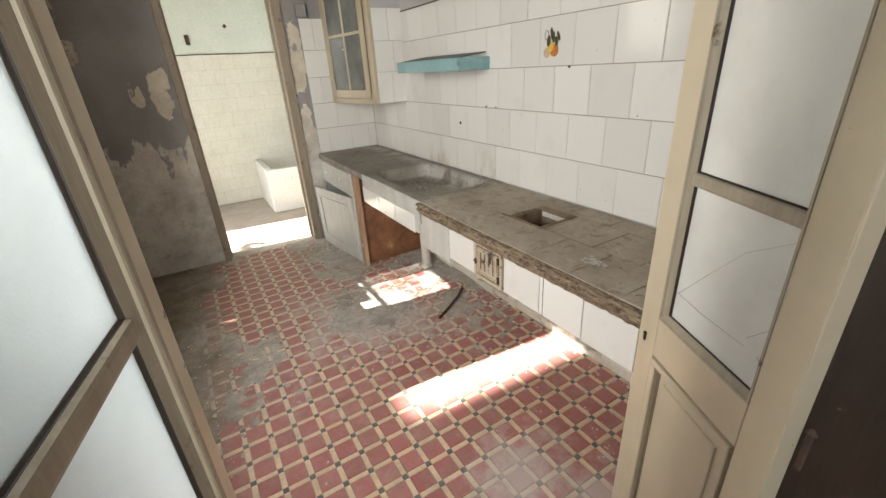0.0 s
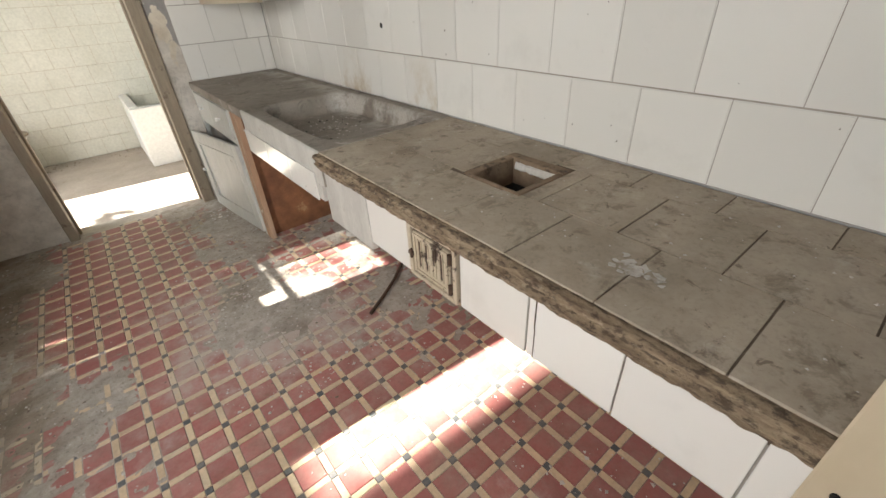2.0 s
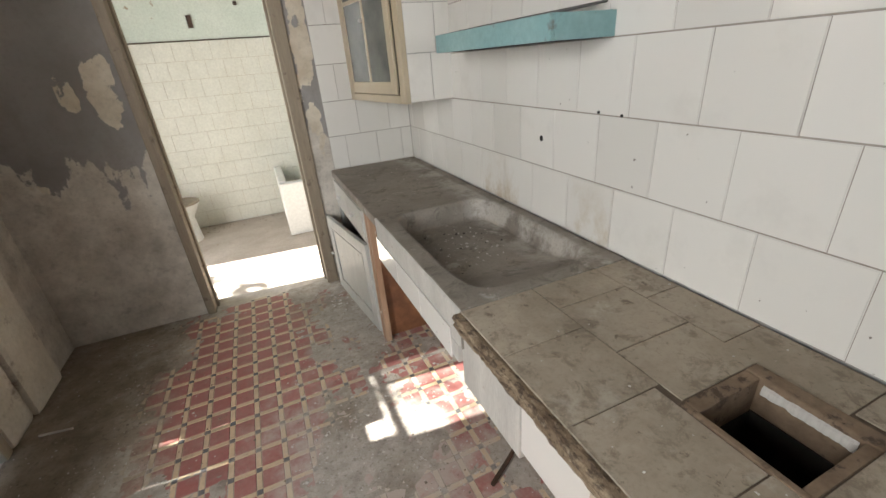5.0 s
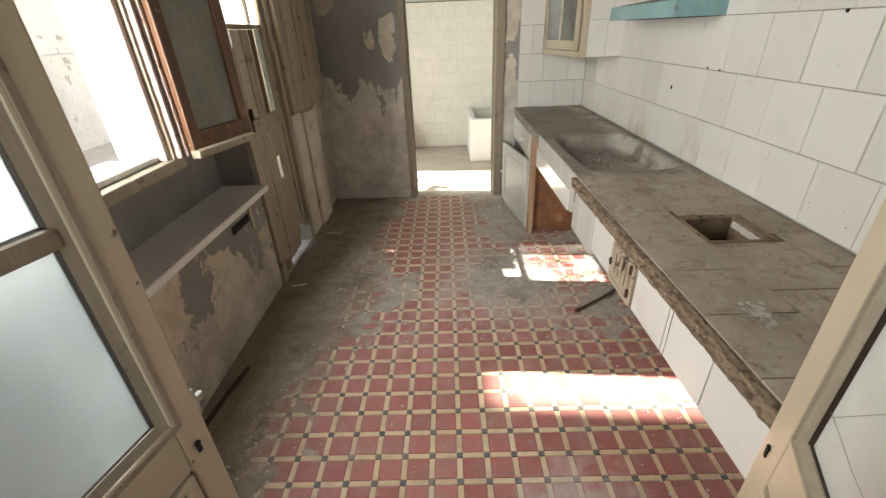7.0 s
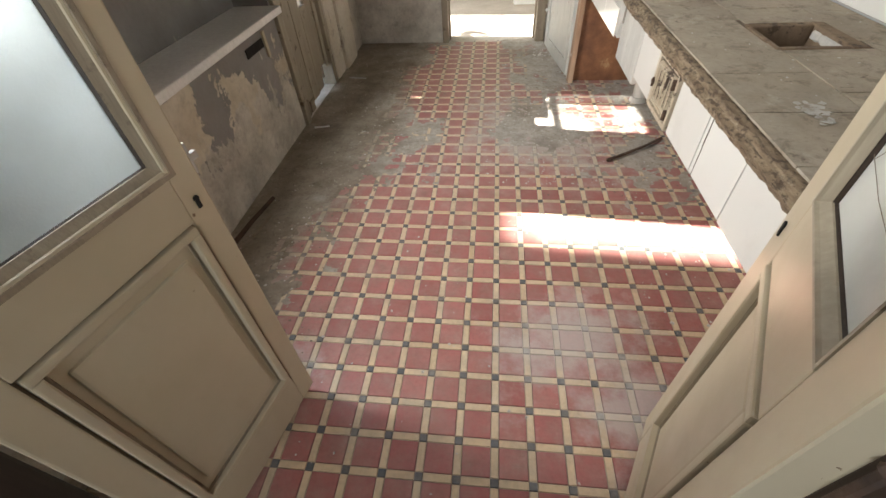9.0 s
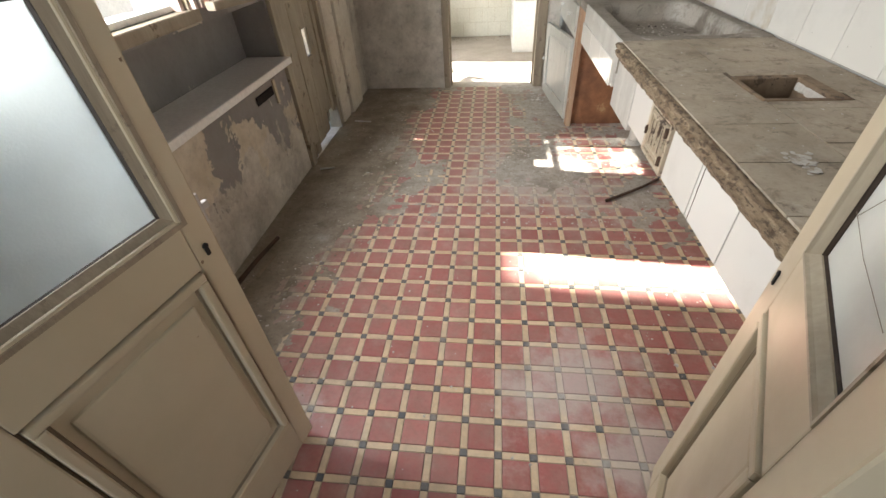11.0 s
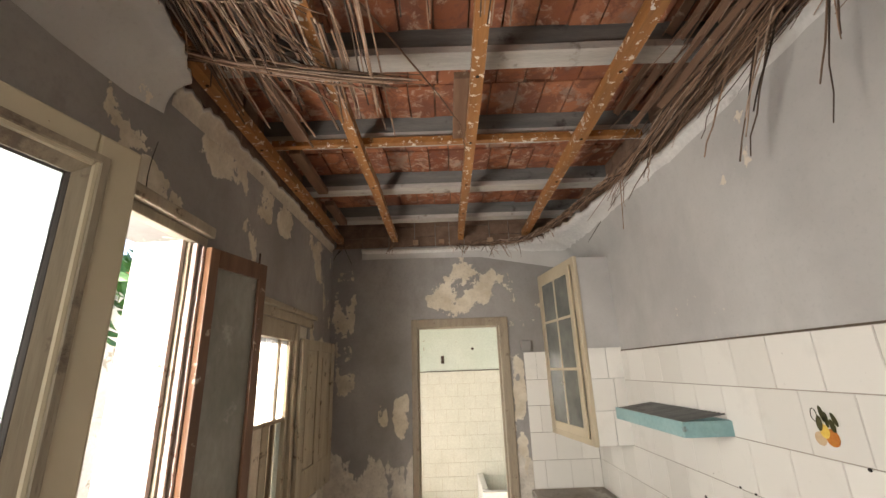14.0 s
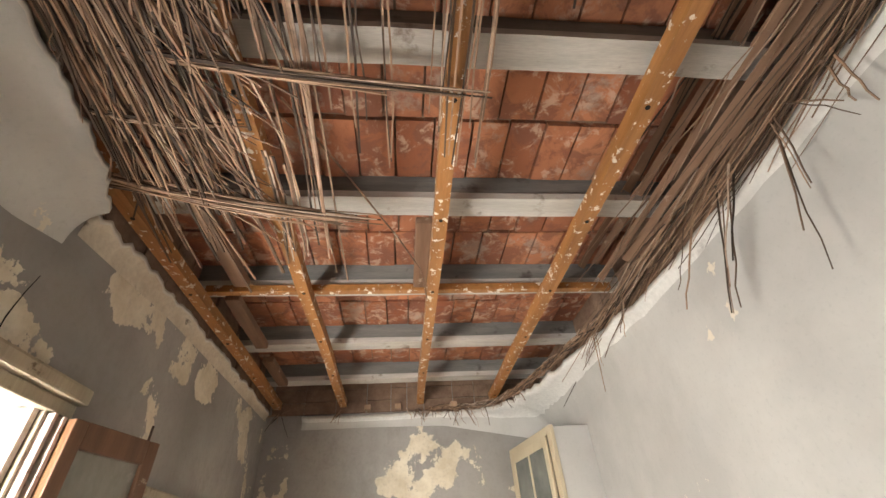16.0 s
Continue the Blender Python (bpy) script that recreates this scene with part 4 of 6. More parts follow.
# ---- patio door ----
pd = thing("patio_door", (0.0, 3.0, 0), "battered grey-cream patio door with two light panes and a broken foot", "door")
DX0, DX1 = -0.02, 0.02
pf = thing("door_frame_patio", (XL, 3.05, 0), "dirty cream wooden frame of the patio door", "door frame", kind="structure")
part("jamb", box((-0.05, 2.60, 0), (0.052, 2.66, 2.06), 0.005), M["cream_dirty"], pf)
part("jamb", box((-0.05, 3.235, 0), (0.045, 3.29, 2.06), 0.005), M["cream_dirty"], pf)
part("head", box((-0.05, 2.60, 2.06), (0.05, 3.56, 2.115), 0.005), M["cream_dirty"], pf)
part("cornice", box((XL + 0.001, 2.58, 2.117), (0.075, 3.58, 2.15), 0.008), M["cream_dirty"], pf)
part("transom", box((-0.03, 2.66, 1.945), (0.03, 3.235, 2.058), 0.004), M["cream_dirty"], pf)
part("stile", box((DX0, 2.662, 0.05), (DX1, 2.70, 1.943), 0.004), M["cream_dirty"], pd)
part("stile", box((DX0, 3.185, 0.14), (DX1, 3.232, 1.943), 0.004), M["cream_dirty"], pd)
part("mid_rail", box((DX0, 2.702, 0.885), (DX1, 3.183, 0.985), 0.004), M["cream_dirty"], pd)
part("glazing_bar", box((-0.014, 2.702, 1.448), (0.014, 3.183, 1.472), 0.004), M["frame_paint"], pd)
part("glazing_bar", box((-0.014, 3.03, 0.987), (0.014, 3.052, 1.446), 0.004), M["frame_paint"], pd)
part("glazing_bar", box((-0.014, 3.03, 1.474), (0.014, 3.052, 1.943), 0.004), M["frame_paint"], pd)
for y0, y1 in ((2.70, 3.03), (3.052, 3.185)):
    part("pane", box((-0.003, y0, 1.472), (0.0, y1, 1.943)), M["streaked_pane" if y0 < 3 else "grimy_pane"], pd, "dirt-streaked pane letting in sun")
for y0, y1, mt, lean in ((2.70, 2.74, "dusty", 0.0), (2.74, 2.83, "cream_dirty", 0.008), (2.83, 2.935, "raw_plaster", 0.012), (2.935, 3.03, "cream_dirty", 0.006), (3.053, 3.12, "raw_plaster", 0.01), (3.12, 3.183, "dusty", 0.0)):
    part("backing_board", box((-0.012 - lean, y0, 0.987), (-0.006 - lean, y1, 1.36 if y0 == 2.74 else 1.446)), M[mt], pd, "cardboard and dusty glass filling the lower light")
for i, (y0, y1, z0, z1) in enumerate(((2.702, 2.86, 0.07, 0.883), (2.863, 2.985, 0.04, 0.883), (2.988, 3.08, 0.72, 0.883), (2.988, 3.08, 0.05, 0.56), (3.083, 3.183, 0.17, 0.883))):
    part("plank", box((-0.012, y0, z0), (0.010 + 0.003 * (i % 2), y1, z1), 0.003), M["cream_dirty"], pd)
# added board keeps sun out of the hole; its orange stands for light
part("patch_board", box((-0.032, 2.93, 0.50), (-0.022, 3.055, 0.95)), M["hole_orange"], pd, "added orange board stopping the sun at the broken plank")
part("splintered_foot", boxes(((0.0, 2.70, 0.0), (0.022, 2.75, 0.10)), ((0.0, 2.78, 0.0), (0.018, 2.84, 0.07)), ((-0.004, 3.10, 0.10), (0.014, 3.12, 0.17))), M["frame_paint"], pd, "splintered wood at the door's foot")
part("latch", boxes(((0.022, 2.70, 0.93), (0.034, 2.735, 1.05)), ((0.034, 2.71, 1.0), (0.05, 2.725, 1.06))), M["rusty_iron"], pd, "rusty iron latch")

sh = thing("door_shutter", (0.06, 3.30, 0.93), "panelled cream-grey shutter folded back against the wall", "shutter")
SA, SB = Vector((0.060, 3.292, 0)), Vector((0.098, 3.965, 0))
ms = Matrix.Translation(SA) @ Matrix.Rotation(math.atan2((SB - SA).y, (SB - SA).x), 4, "Z")
SW = (SB - SA).length


def spart(nm, bm, mat, lb=""):
    bmesh.ops.transform(bm, matrix=ms, verts=bm.verts)
    return part(nm, bm, mat, sh, lb)


for x0, x1 in ((0, 0.08), (SW * 0.5 - 0.04, SW * 0.5 + 0.04), (SW - 0.08, SW)):
    spart("stile", box((x0, -0.015, 0.93), (x1, 0.015, 1.965), 0.004), M["cream_dirty"])
for x0, x1 in ((0.08, SW * 0.5 - 0.04), (SW * 0.5 + 0.04, SW - 0.08)):
    spart("rail", box((x0, -0.015, 1.89), (x1, 0.015, 1.965), 0.003), M["cream_dirty"])
    spart("rail", box((x0, -0.015, 0.93), (x1, 0.015, 1.12), 0.003), M["cream_dirty"])
    spart("panel", boxes(((x0 - 0.003, -0.005, 1.118), (x1 + 0.003, 0.005, 1.892)), ((x0 + 0.03, -0.010, 1.16), (x1 - 0.03, 0.010, 1.85)), bevel=0.002), M["cream_dirty"])
# swollen plaster below the shutter and inside the door opening
bl = bmesh.new()
add_box(bl, (-0.158, 3.292, 0), (0.055, 3.499, 0.92), 0.03)
add_box(bl, (XL + 0.001, 3.50, 0), (0.072, 3.80, 0.90), 0.03)
add_box(bl, (-0.158, 3.292, 0.92), (0.02, 3.499, 2.058))
tagged(shape("trim_swollen_plaster", bl, M["base_plaster"]), "bulging cream plaster beside the patio door", "plaster", kind="structure")


# ---- far room ----
FX0, FX1, FY0, FY1 = 0.03, 2.75, YB + 0.16, 6.02
wall_cells("wall_far_left", "x", (FY0, -0.02), (FY1, 3.0), [(4.31, -0.02, 4.99, 2.2)], FX0, -0.16, M["white"], "whitewashed wall of the far room with an open door")
wall_cells("wall_far_right", "x", (FY0, -0.02), (FY1, 3.0), [], FX1, FX1 + 0.2, M["far_paint"], "pale green wall of the far room")
wall_cells("wall_far_back", "y", (FX0 - 0.19, -0.02), (FX1 + 0.2, 3.0), [], FY1, FY1 + 0.2, M["far_paint"], "pale green flaking paint above cream tiles")
tagged(shape("ceiling_far_room", box((FX0 - 0.19, FY0 + 0.002, 3.0), (FX1 + 0.2, FY1 + 0.2, 3.2)), M["white"]), "white ceiling of the far room", "ceiling", kind="structure")
tagged(shape("floor_far_room", box((-0.16, YB + 0.06, -0.2), (FX1, FY1, -0.002)), M["far_floor"]), "worn dusty floor of the far room", "floor", kind="structure")

# ---- patio outside the window ----
tagged(shape("ground", box((-30, -30, -0.3), (30, 30, -0.21)), M["patio_floor"]), "pale earth round the house", "ground", kind="structure")
tagged(shape("ground_patio", box((-2.42, 1.2, -0.2), (-0.162, 8.5, -0.015)), M["patio_floor"]), "pale concrete patio floor", "patio floor", kind="structure")
wp = bmesh.new()
add_box(wp, (-2.62, 1.5, -0.2), (-2.42, 8.5, 2.68))
add_box(wp, (-2.64, 1.5, 2.68), (-2.36, 8.5, 2.74), 0.01)
add_box(wp, (-2.42, 1.75, 1.34), (-2.40, 8.49, 1.39), 0.01)
add_box(wp, (-2.42, 8.3, -0.2), (-0.17, 8.5, 2.7))
tagged(shape("wall_patio", wp, M["patio_wash"]), "flaking whitewashed patio wall with a ledge", "wall", kind="structure")
tagged(shape("wall_patio_bench", box((-2.42, 1.75, -0.01), (-1.55, 8.29, 0.5), 0.02), M["patio_floor"]), "low plastered bench along the patio wall", "bench", kind="structure")
# unseen blocks added beyond the patio to cut the sun to its patches
tagged(shape("neighbour_house", boxes(((-14.0, -9.0, -0.21), (-8.0, 2.445, 11.5)), ((-14.0, 2.446, -0.21), (-8.0, 2.98, 8.61))), M["white"]), "tall unseen whitewashed blocks added to trim the sun patches", "house", kind="structure")


# ---- counter ----
CT = 0.788
counter = thing("kitchen_counter", (2.0, 1.3, 0.56), "long masonry counter topped with worn grey stone slabs", "counter")


def slab_piece(x0, x1, y0, y1, rng):
    bm = bmesh.new()
    z = CT + rng.uniform(-0.0006, 0.0006)
    add_box(bm, (x0 + 0.0018, y0 + 0.0018, 0.752), (x1 - 0.0018, y1 - 0.0018, z), 0.0006)
    return bm


rng = random.Random(11)
part("bed", boxes(((1.715, YN + 0.002, 0.70), (1.912, 2.189, CT - 0.0028)), ((2.133, YN + 0.002, 0.70), (XR - 0.012, 2.189, CT - 0.0028)), ((1.912, YN + 0.002, 0.70), (2.133, 1.505, CT - 0.0028)), ((1.912, 1.715, 0.70), (2.133, 2.189, CT - 0.0028))), M["joint"], counter, "dark bedding under the slabs")
rows = ((1.700, 1.925, (0.442, 0.55, 0.755, 0.955, 1.155, 1.355, 1.557, 1.765, 1.980, 2.189)),)
for x0, x1, ys in rows:
    for y0, y1 in zip(ys, ys[1:]):
        part("slab", slab_piece(x0, x1 if not (1.4 < y0 < 1.75) else 1.911, y0, y1, rng), M["stone"], counter)
for y0, y1 in ((0.442, 0.64), (0.64, 0.845), (0.845, 1.048), (1.048, 1.247), (1.247, 1.452), (1.452, 1.504), (1.716, 1.876), (1.876, 2.069), (2.069, 2.189)):
    part("slab", slab_piece(1.925, 2.147, y0, y1, rng), M["stone"], counter)
for y0, y1 in ((0.442, 0.74), (0.74, 0.945), (0.945, 1.147), (1.147, 1.349), (1.349, 1.564), (1.564, 1.79), (1.79, 2.0), (2.0, 2.189)):
    part("slab", slab_piece(2.147 if not (1.4 < y0 < 1.7) else 2.134, XR - 0.012, y0, y1, rng), M["stone"], counter)
# rim and shaft of the old charcoal hole
rim = bmesh.new()
for lo, hi in (((1.912, 1.505, 0.71), (1.924, 1.715, 0.7905)), ((2.094, 1.505, 0.71), (2.133, 1.715, 0.792)), ((1.924, 1.505, 0.71), (2.094, 1.524, 0.790)), ((1.924, 1.684, 0.71), (2.094, 1.715, 0.791))):
    add_box(rim, lo, hi, 0.004)
for v in rim.verts:
    v.co += Vector((noise.noise(v.co * 31), noise.noise(v.co * 37 + Vector((3, 0, 0))), noise.noise(v.co * 29))) * 0.003
part("hearth_rim", rim, M["rim"], counter, "rusty brown rim of the charcoal hole")
lip = bmesh.new()
rings = []
for q in range(29):
    y = 1.53 + 0.0052 * q
    t = noise.noise(Vector((y * 40, 1.0, 0.0))) + 0.5 * noise.noise(Vector((y * 130, 2.0, 0.0)))
    rings.append([lip.verts.new(c) for c in ((2.0945, y, 0.757 - 0.006 * t), (2.0945, y, 0.781 + 0.003 * t), (2.090 - 0.003 * t, y, 0.777 + 0.003 * t), (2.089 - 0.004 * t, y, 0.762 - 0.006 * t))])
for a, b in zip(rings, rings[1:]):
    for q in range(4):
        lip.faces.new((a[q], a[(q + 1) % 4], b[(q + 1) % 4], b[q]))
lip.faces.new(rings[0])
lip.faces.new(rings[-1])
bmesh.ops.recalc_face_normals(lip, faces=lip.faces)
part("lime_lip", lip, M["slab_front"], counter, "whitish lime crust inside the hole")
# charcoal soot, blackened further for the shade of the shaft's depth
part("hearth_shaft", boxes(((1.905, 1.50, 0.575), (1.924, 1.72, 0.7095)), ((2.094, 1.50, 0.575), (2.113, 1.72, 0.7095)), ((1.924, 1.50, 0.575), (2.094, 1.524, 0.7095)), ((1.924, 1.684, 0.575), (2.094, 1.72, 0.7095)), ((1.905, 1.50, 0.560), (2.113, 1.72, 0.574))), M["soot_shade"], counter, "soot-black shaft")
# moulded front edge: uneven ovolo with a grimy groove
nz = bmesh.new()
prof = [(0.0, -0.012), (0.0, 0.036), (-0.004, 0.045), (-0.016, 0.048), (-0.030, 0.046), (-0.036, 0.038), (-0.022, 0.029), (-0.020, 0.025), (-0.032, 0.018), (-0.028, 0.006), (-0.016, -0.002), (-0.014, -0.012)]
N = 420
ring = []
for i in range(N + 1):
    y = YN + 0.002 + (2.186 - YN) * i / N
    rr = []
    for px, pz in prof:
        w = noise.noise(Vector((px * 60, y * 14, pz * 60))) * 0.0025 + noise.noise(Vector((px * 90, y * 55, pz * 90 + 9))) * 0.0028
        rr.append(nz.verts.new((1.708 + px + (w if px < 0 else 0), y, 0.738 + pz + (w * 0.6 if px < -0.01 else 0))))
    ring.append(rr)
for a, b in zip(ring, ring[1:]):
    for k in range(len(prof)):
        nz.faces.new((a[k], a[(k + 1) % len(prof)], b[(k + 1) % len(prof)], b[k]))
nz.faces.new(ring[0])
nz.faces.new(ring[-1])
bmesh.ops.recalc_face_normals(nz, faces=nz.faces)
part("nosing", nz, M["nosing"], counter, "grimy chipped moulded stone edge")
# front apron of single tiles
part("apron_back", box((1.716, YN + 0.002, 0.560), (1.75, 2.189, 0.699)), M["grout"], counter)
for y0, y1 in ((0.442, 0.68), (0.683, 0.883), (0.886, 1.085), (1.088, 1.288), (1.292, 1.497), (1.702, 1.918)):
    t = part("tile", box((1.7085, y0, 0.556 + rng.uniform(-0.003, 0.003)), (1.7155, y1, 0.730), 0.002), M["tile"], counter)
part("crack", boxes(((1.7075, 1.268, 0.56), (1.7084, 1.2700, 0.64)), ((1.7075, 1.2690, 0.64), (1.7084, 1.272, 0.735))), M["joint"], counter)
pl = bmesh.new()
add_box(pl, (1.706, 1.921, 0.525), (1.73, 2.21, 0.739), 0.006)
part("plaster_patch", pl, M["slab_front"], counter, "plaster patch where tiles have fallen")
part("wall_ledge", box((2.235, YN + 0.002, 0.56), (XR - 0.002, 2.189, 0.699)), M["raw_plaster"], counter)
part("underside", box((1.752, YN + 0.002, 0.545), (2.234, 1.518, 0.558)), M["raw_plaster"], counter)
part("underside", box((1.752, 1.705, 0.545), (2.234, 2.189, 0.558)), M["raw_plaster"], counter)

# ash door of the range
ash = thing("ash_door", (1.70, 1.6, 0.56), "flaking cream cast-iron ash door with slots in the counter front", "oven door")
af = bmesh.new()
for lo, hi in (((1.700, 1.503, 0.558), (1.7155, 1.517, 0.737)), ((1.700, 1.682, 0.558), (1.7155, 1.699, 0.737)), ((1.700, 1.517, 0.558), (1.7155, 1.682, 0.572)), ((1.700, 1.517, 0.715), (1.7155, 1.682, 0.737))):
    add_box(af, lo, hi, 0.003)
part("frame", af, M["iron"], ash)
part("gap", box((1.709, 1.517, 0.572), (1.7152, 1.682, 0.715)), M["rusty_iron"], ash, "dark rusty gap")
pa = bmesh.new()
add_box(pa, (1.701, 1.527, 0.582), (1.7085, 1.672, 0.706), 0.003)
part("plate", pa, M["iron"], ash)
part("raised_border", boxes(((1.6965, 1.530, 0.585), (1.701, 1.538, 0.703)), ((1.6965, 1.661, 0.585), (1.701, 1.669, 0.703)), ((1.6965, 1.538, 0.585), (1.701, 1.661, 0.592)), ((1.6965, 1.538, 0.696), (1.701, 1.661, 0.703)), bevel=0.0015), M["iron"], ash)
for i in range(4):
    y = 1.556 + i * 0.029
    part("slot", box((1.6985, y - 0.004, 0.608 + (0.03 if i == 1 else 0)), (1.7012, y + 0.004, 0.684), 0.0012), M["rusty_iron"], ash, "dark air slot")
    part("slot_rim", boxes(((1.6975, y - 0.0075, 0.602), (1.7008, y - 0.0045, 0.69)), ((1.6975, y + 0.0045, 0.602), (1.7008, y + 0.0075, 0.69))), M["iron"], ash)
part("star_boss", rod((1.694, 1.600, 0.645), (1.701, 1.600, 0.645), 0.010, 0.014, 6), M["iron"], ash)
for z in (0.60, 0.69):
    part("hinge", rod((1.697, 1.521, z - 0.014), (1.697, 1.521, z + 0.014), 0.006), M["rusty_iron"], ash, "rusted hinge")
part("latch", boxes(((1.692, 1.668, 0.632), (1.700, 1.690, 0.642)), ((1.690, 1.672, 0.624), (1.697, 1.679, 0.652)), bevel=0.002), M["rusty_iron"], ash, "rusted latch")


# ---- stone sink ----
def sink_slab():
    bm = bmesh.new()
    nx, ny = 96, 140
    x0, x1, y0, y1 = 1.698, XR - 0.012, 2.191, 3.028
    cx, cy, hx, hy = 1.995, 2.625, 0.228, 0.380
    grid = []
    for j in range(ny + 1):
        row = []
        for i in range(nx + 1):
            x, y = x0 + (x1 - x0) * i / nx, y0 + (y1 - y0) * j / ny
            u, v = abs(x - cx) / hx, abs(y - cy) / hy
            d = (u ** 6 + v ** 6) ** (1 / 6)
            inside = min(1.0, max(0.0, (1.0 - d) / 0.085))
            dep = 0.088
            run = min(1.0, max(0.0, (y - 2.25) / 0.26))
            s = inside * inside * (3 - 2 * inside) * (0.30 + 0.70 * run * run * (3 - 2 * run))
            z = CT + 0.001 - dep * s + noise.noise(Vector((x * 9, y * 9, 3))) * 0.0025 + noise.noise(Vector((x * 40, y * 40, 1))) * 0.001
            if i == 0:
                z -= 0.006
            row.append(bm.verts.new((x + (0.004 * noise.noise(Vector((y * 9, 2, 0))) if i == 0 else 0), y, z)))
        grid.append(row)
    for j in range(ny):
        for i in range(nx):
            f = bm.faces.new((grid[j][i], grid[j][i + 1], grid[j + 1][i + 1], grid[j + 1][i]))
            f.smooth = True
    # closed underneath
    lo = [bm.verts.new((x, y, 0.662)) for x, y in ((x0, y0), (x1, y0), (x1, y1), (x0, y1))]
    bm.faces.new(lo[::-1])
    for line, c0, c1 in (([grid[0][i] for i in range(nx + 1)], lo[0], lo[1]), ([grid[j][nx] for j in range(ny + 1)], lo[1], lo[2]), ([grid[ny][nx - i] for i in range(nx + 1)], lo[2], lo[3]), ([grid[ny - j][0] for j in range(ny + 1)], lo[3], lo[0])):
        f = bm.faces.new([c0, c1] + line[::-1])
    for f in bm.faces:
        if f.calc_center_median().x < 1.705:
            f.material_index = 1
    return bm


sink = thing("stone_sink", (2.0, 2.6, 0.60), "shallow worn grey cement sink slab littered with dust", "sink")
part("basin_slab", sink_slab(), [M["slab"], M["slab_front"]], sink)
for y0, y1 in ((2.255, 2.50), (2.503, 2.745), (2.748, 3.026)):
    part("tile", box((1.6915, y0, 0.592), (1.6965, y1, 0.700), 0.002), M["tile"], sink, "bluish-white glazed tile")
part("backing", box((1.697, 2.215, 0.60), (1.745, 3.028, 0.6615)), M["slab_front"], sink)
leg = bmesh.new()
add_rod(leg, (2.10, 2.93, 0.0), (2.10, 2.93, 0.661), 0.036, 0.034, 16)
add_rod(leg, (2.10, 2.93, 0.0), (2.10, 2.93, 0.03), 0.05, 0.042, 16)
part("support_pipe", leg, M["slab_front"], sink, "chalky round support pipe")

# slab and cupboard at the far end
cup = thing("sink_cupboard", (2.0, 3.6, 0), "pale grey cupboard with two drawers and a sagging open door", "cabinet")
part("top_slab", box((1.697, 3.031, 0.745), (XR - 0.012, YB - 0.012, CT + 0.001), 0.005), M["slab"], cup, "dark grey cement top")
part("side_board", box((1.742, 3.252, 0.0), (XR - 0.003, 3.268, 0.743)), M["rust_board"], cup, "rust-brown stained side board")
part("post", box((1.703, 3.205, 0.0), (1.735, 3.235, 0.742), 0.004), M["bare_wood"], cup, "bare orange wooden post")
part("post", box((1.700, 3.238, 0.0), (1.740, 3.268, 0.742), 0.004), M["bare_wood"], cup, "bare orange wooden post")
part("stile", box((1.700, 3.270, 0.0), (1.722, 3.300, 0.742), 0.003), M["cabinet_paint"], cup)
part("stile", box((1.700, 4.040, 0.0), (1.722, 4.088, 0.742), 0.003), M["cabinet_paint"], cup)
part("rail", box((1.700, 3.302, 0.555), (1.722, 4.038, 0.583), 0.003), M["cabinet_paint"], cup)
# cupboard inside coloured near-black in place of its shade
part("inner_back", box((2.20, 3.27, 0.0), (2.22, 4.08, 0.74)), M["soot_shade"], cup)
part("cupboard_floor", box((1.725, 3.27, 0.04), (2.20, 4.08, 0.06)), M["soot_shade"], cup)
for y0, y1 in ((3.304, 3.665), (3.672, 4.036)):
    dwr = part("drawer", box((1.692, y0, 0.587), (1.715, y1, 0.738), 0.004), M["cabinet_paint"], cup)
    yc = (y0 + y1) / 2
    kb = bmesh.new()
    add_rod(kb, (1.692, yc, 0.665), (1.680, yc, 0.665), 0.006, 0.006, 10)
    bmesh.ops.create_uvsphere(kb, u_segments=12, v_segments=8, radius=0.011, matrix=Matrix.Translation((1.675, yc, 0.665)))
    part("knob", kb, M["white"], dwr, "small white knob")
md = Matrix.Translation((1.700, 3.285, 0.015)) @ Matrix.Rotation(radians(6.5), 4, "Z") @ Matrix.Rotation(radians(-3.0), 4, "X")


def dpart(nm, bm, mat, parent, lb=""):
    bmesh.ops.transform(bm, matrix=md, verts=bm.verts)
    return part(nm, bm, mat, parent, lb)


cd = dpart("door", box((-0.003, 0.068, 0.083), (0.004, 0.662, 0.467)), M["cabinet_paint"], cup)
for lo, hi, nm in (((-0.012, 0.0, 0.01), (0.010, 0.07, 0.535), "stile"), ((-0.012, 0.66, 0.01), (0.010, 0.73, 0.535), "stile"), ((-0.012, 0.0705, 0.465), (0.0095, 0.6595, 0.535), "rail"), ((-0.012, 0.0705, 0.01), (0.0095, 0.6595, 0.085), "rail")):
    dpart(nm, box(lo, hi, 0.003), M["cabinet_paint"], cd)
dpart("moulding", boxes(((-0.014, 0.07, 0.085), (-0.004, 0.085, 0.465)), ((-0.014, 0.645, 0.085), (-0.004, 0.66, 0.465)), ((-0.014, 0.085, 0.085), (-0.004, 0.645, 0.098)), ((-0.014, 0.085, 0.452), (-0.004, 0.645, 0.465)), bevel=0.003), M["cabinet_paint"], cd)
kb = bmesh.new()
bmesh.ops.create_uvsphere(kb, u_segments=12, v_segments=8, radius=0.012, matrix=Matrix.Translation((-0.026, 0.695, 0.28)))
dpart("knob", kb, M["white"], cd, "small white knob")

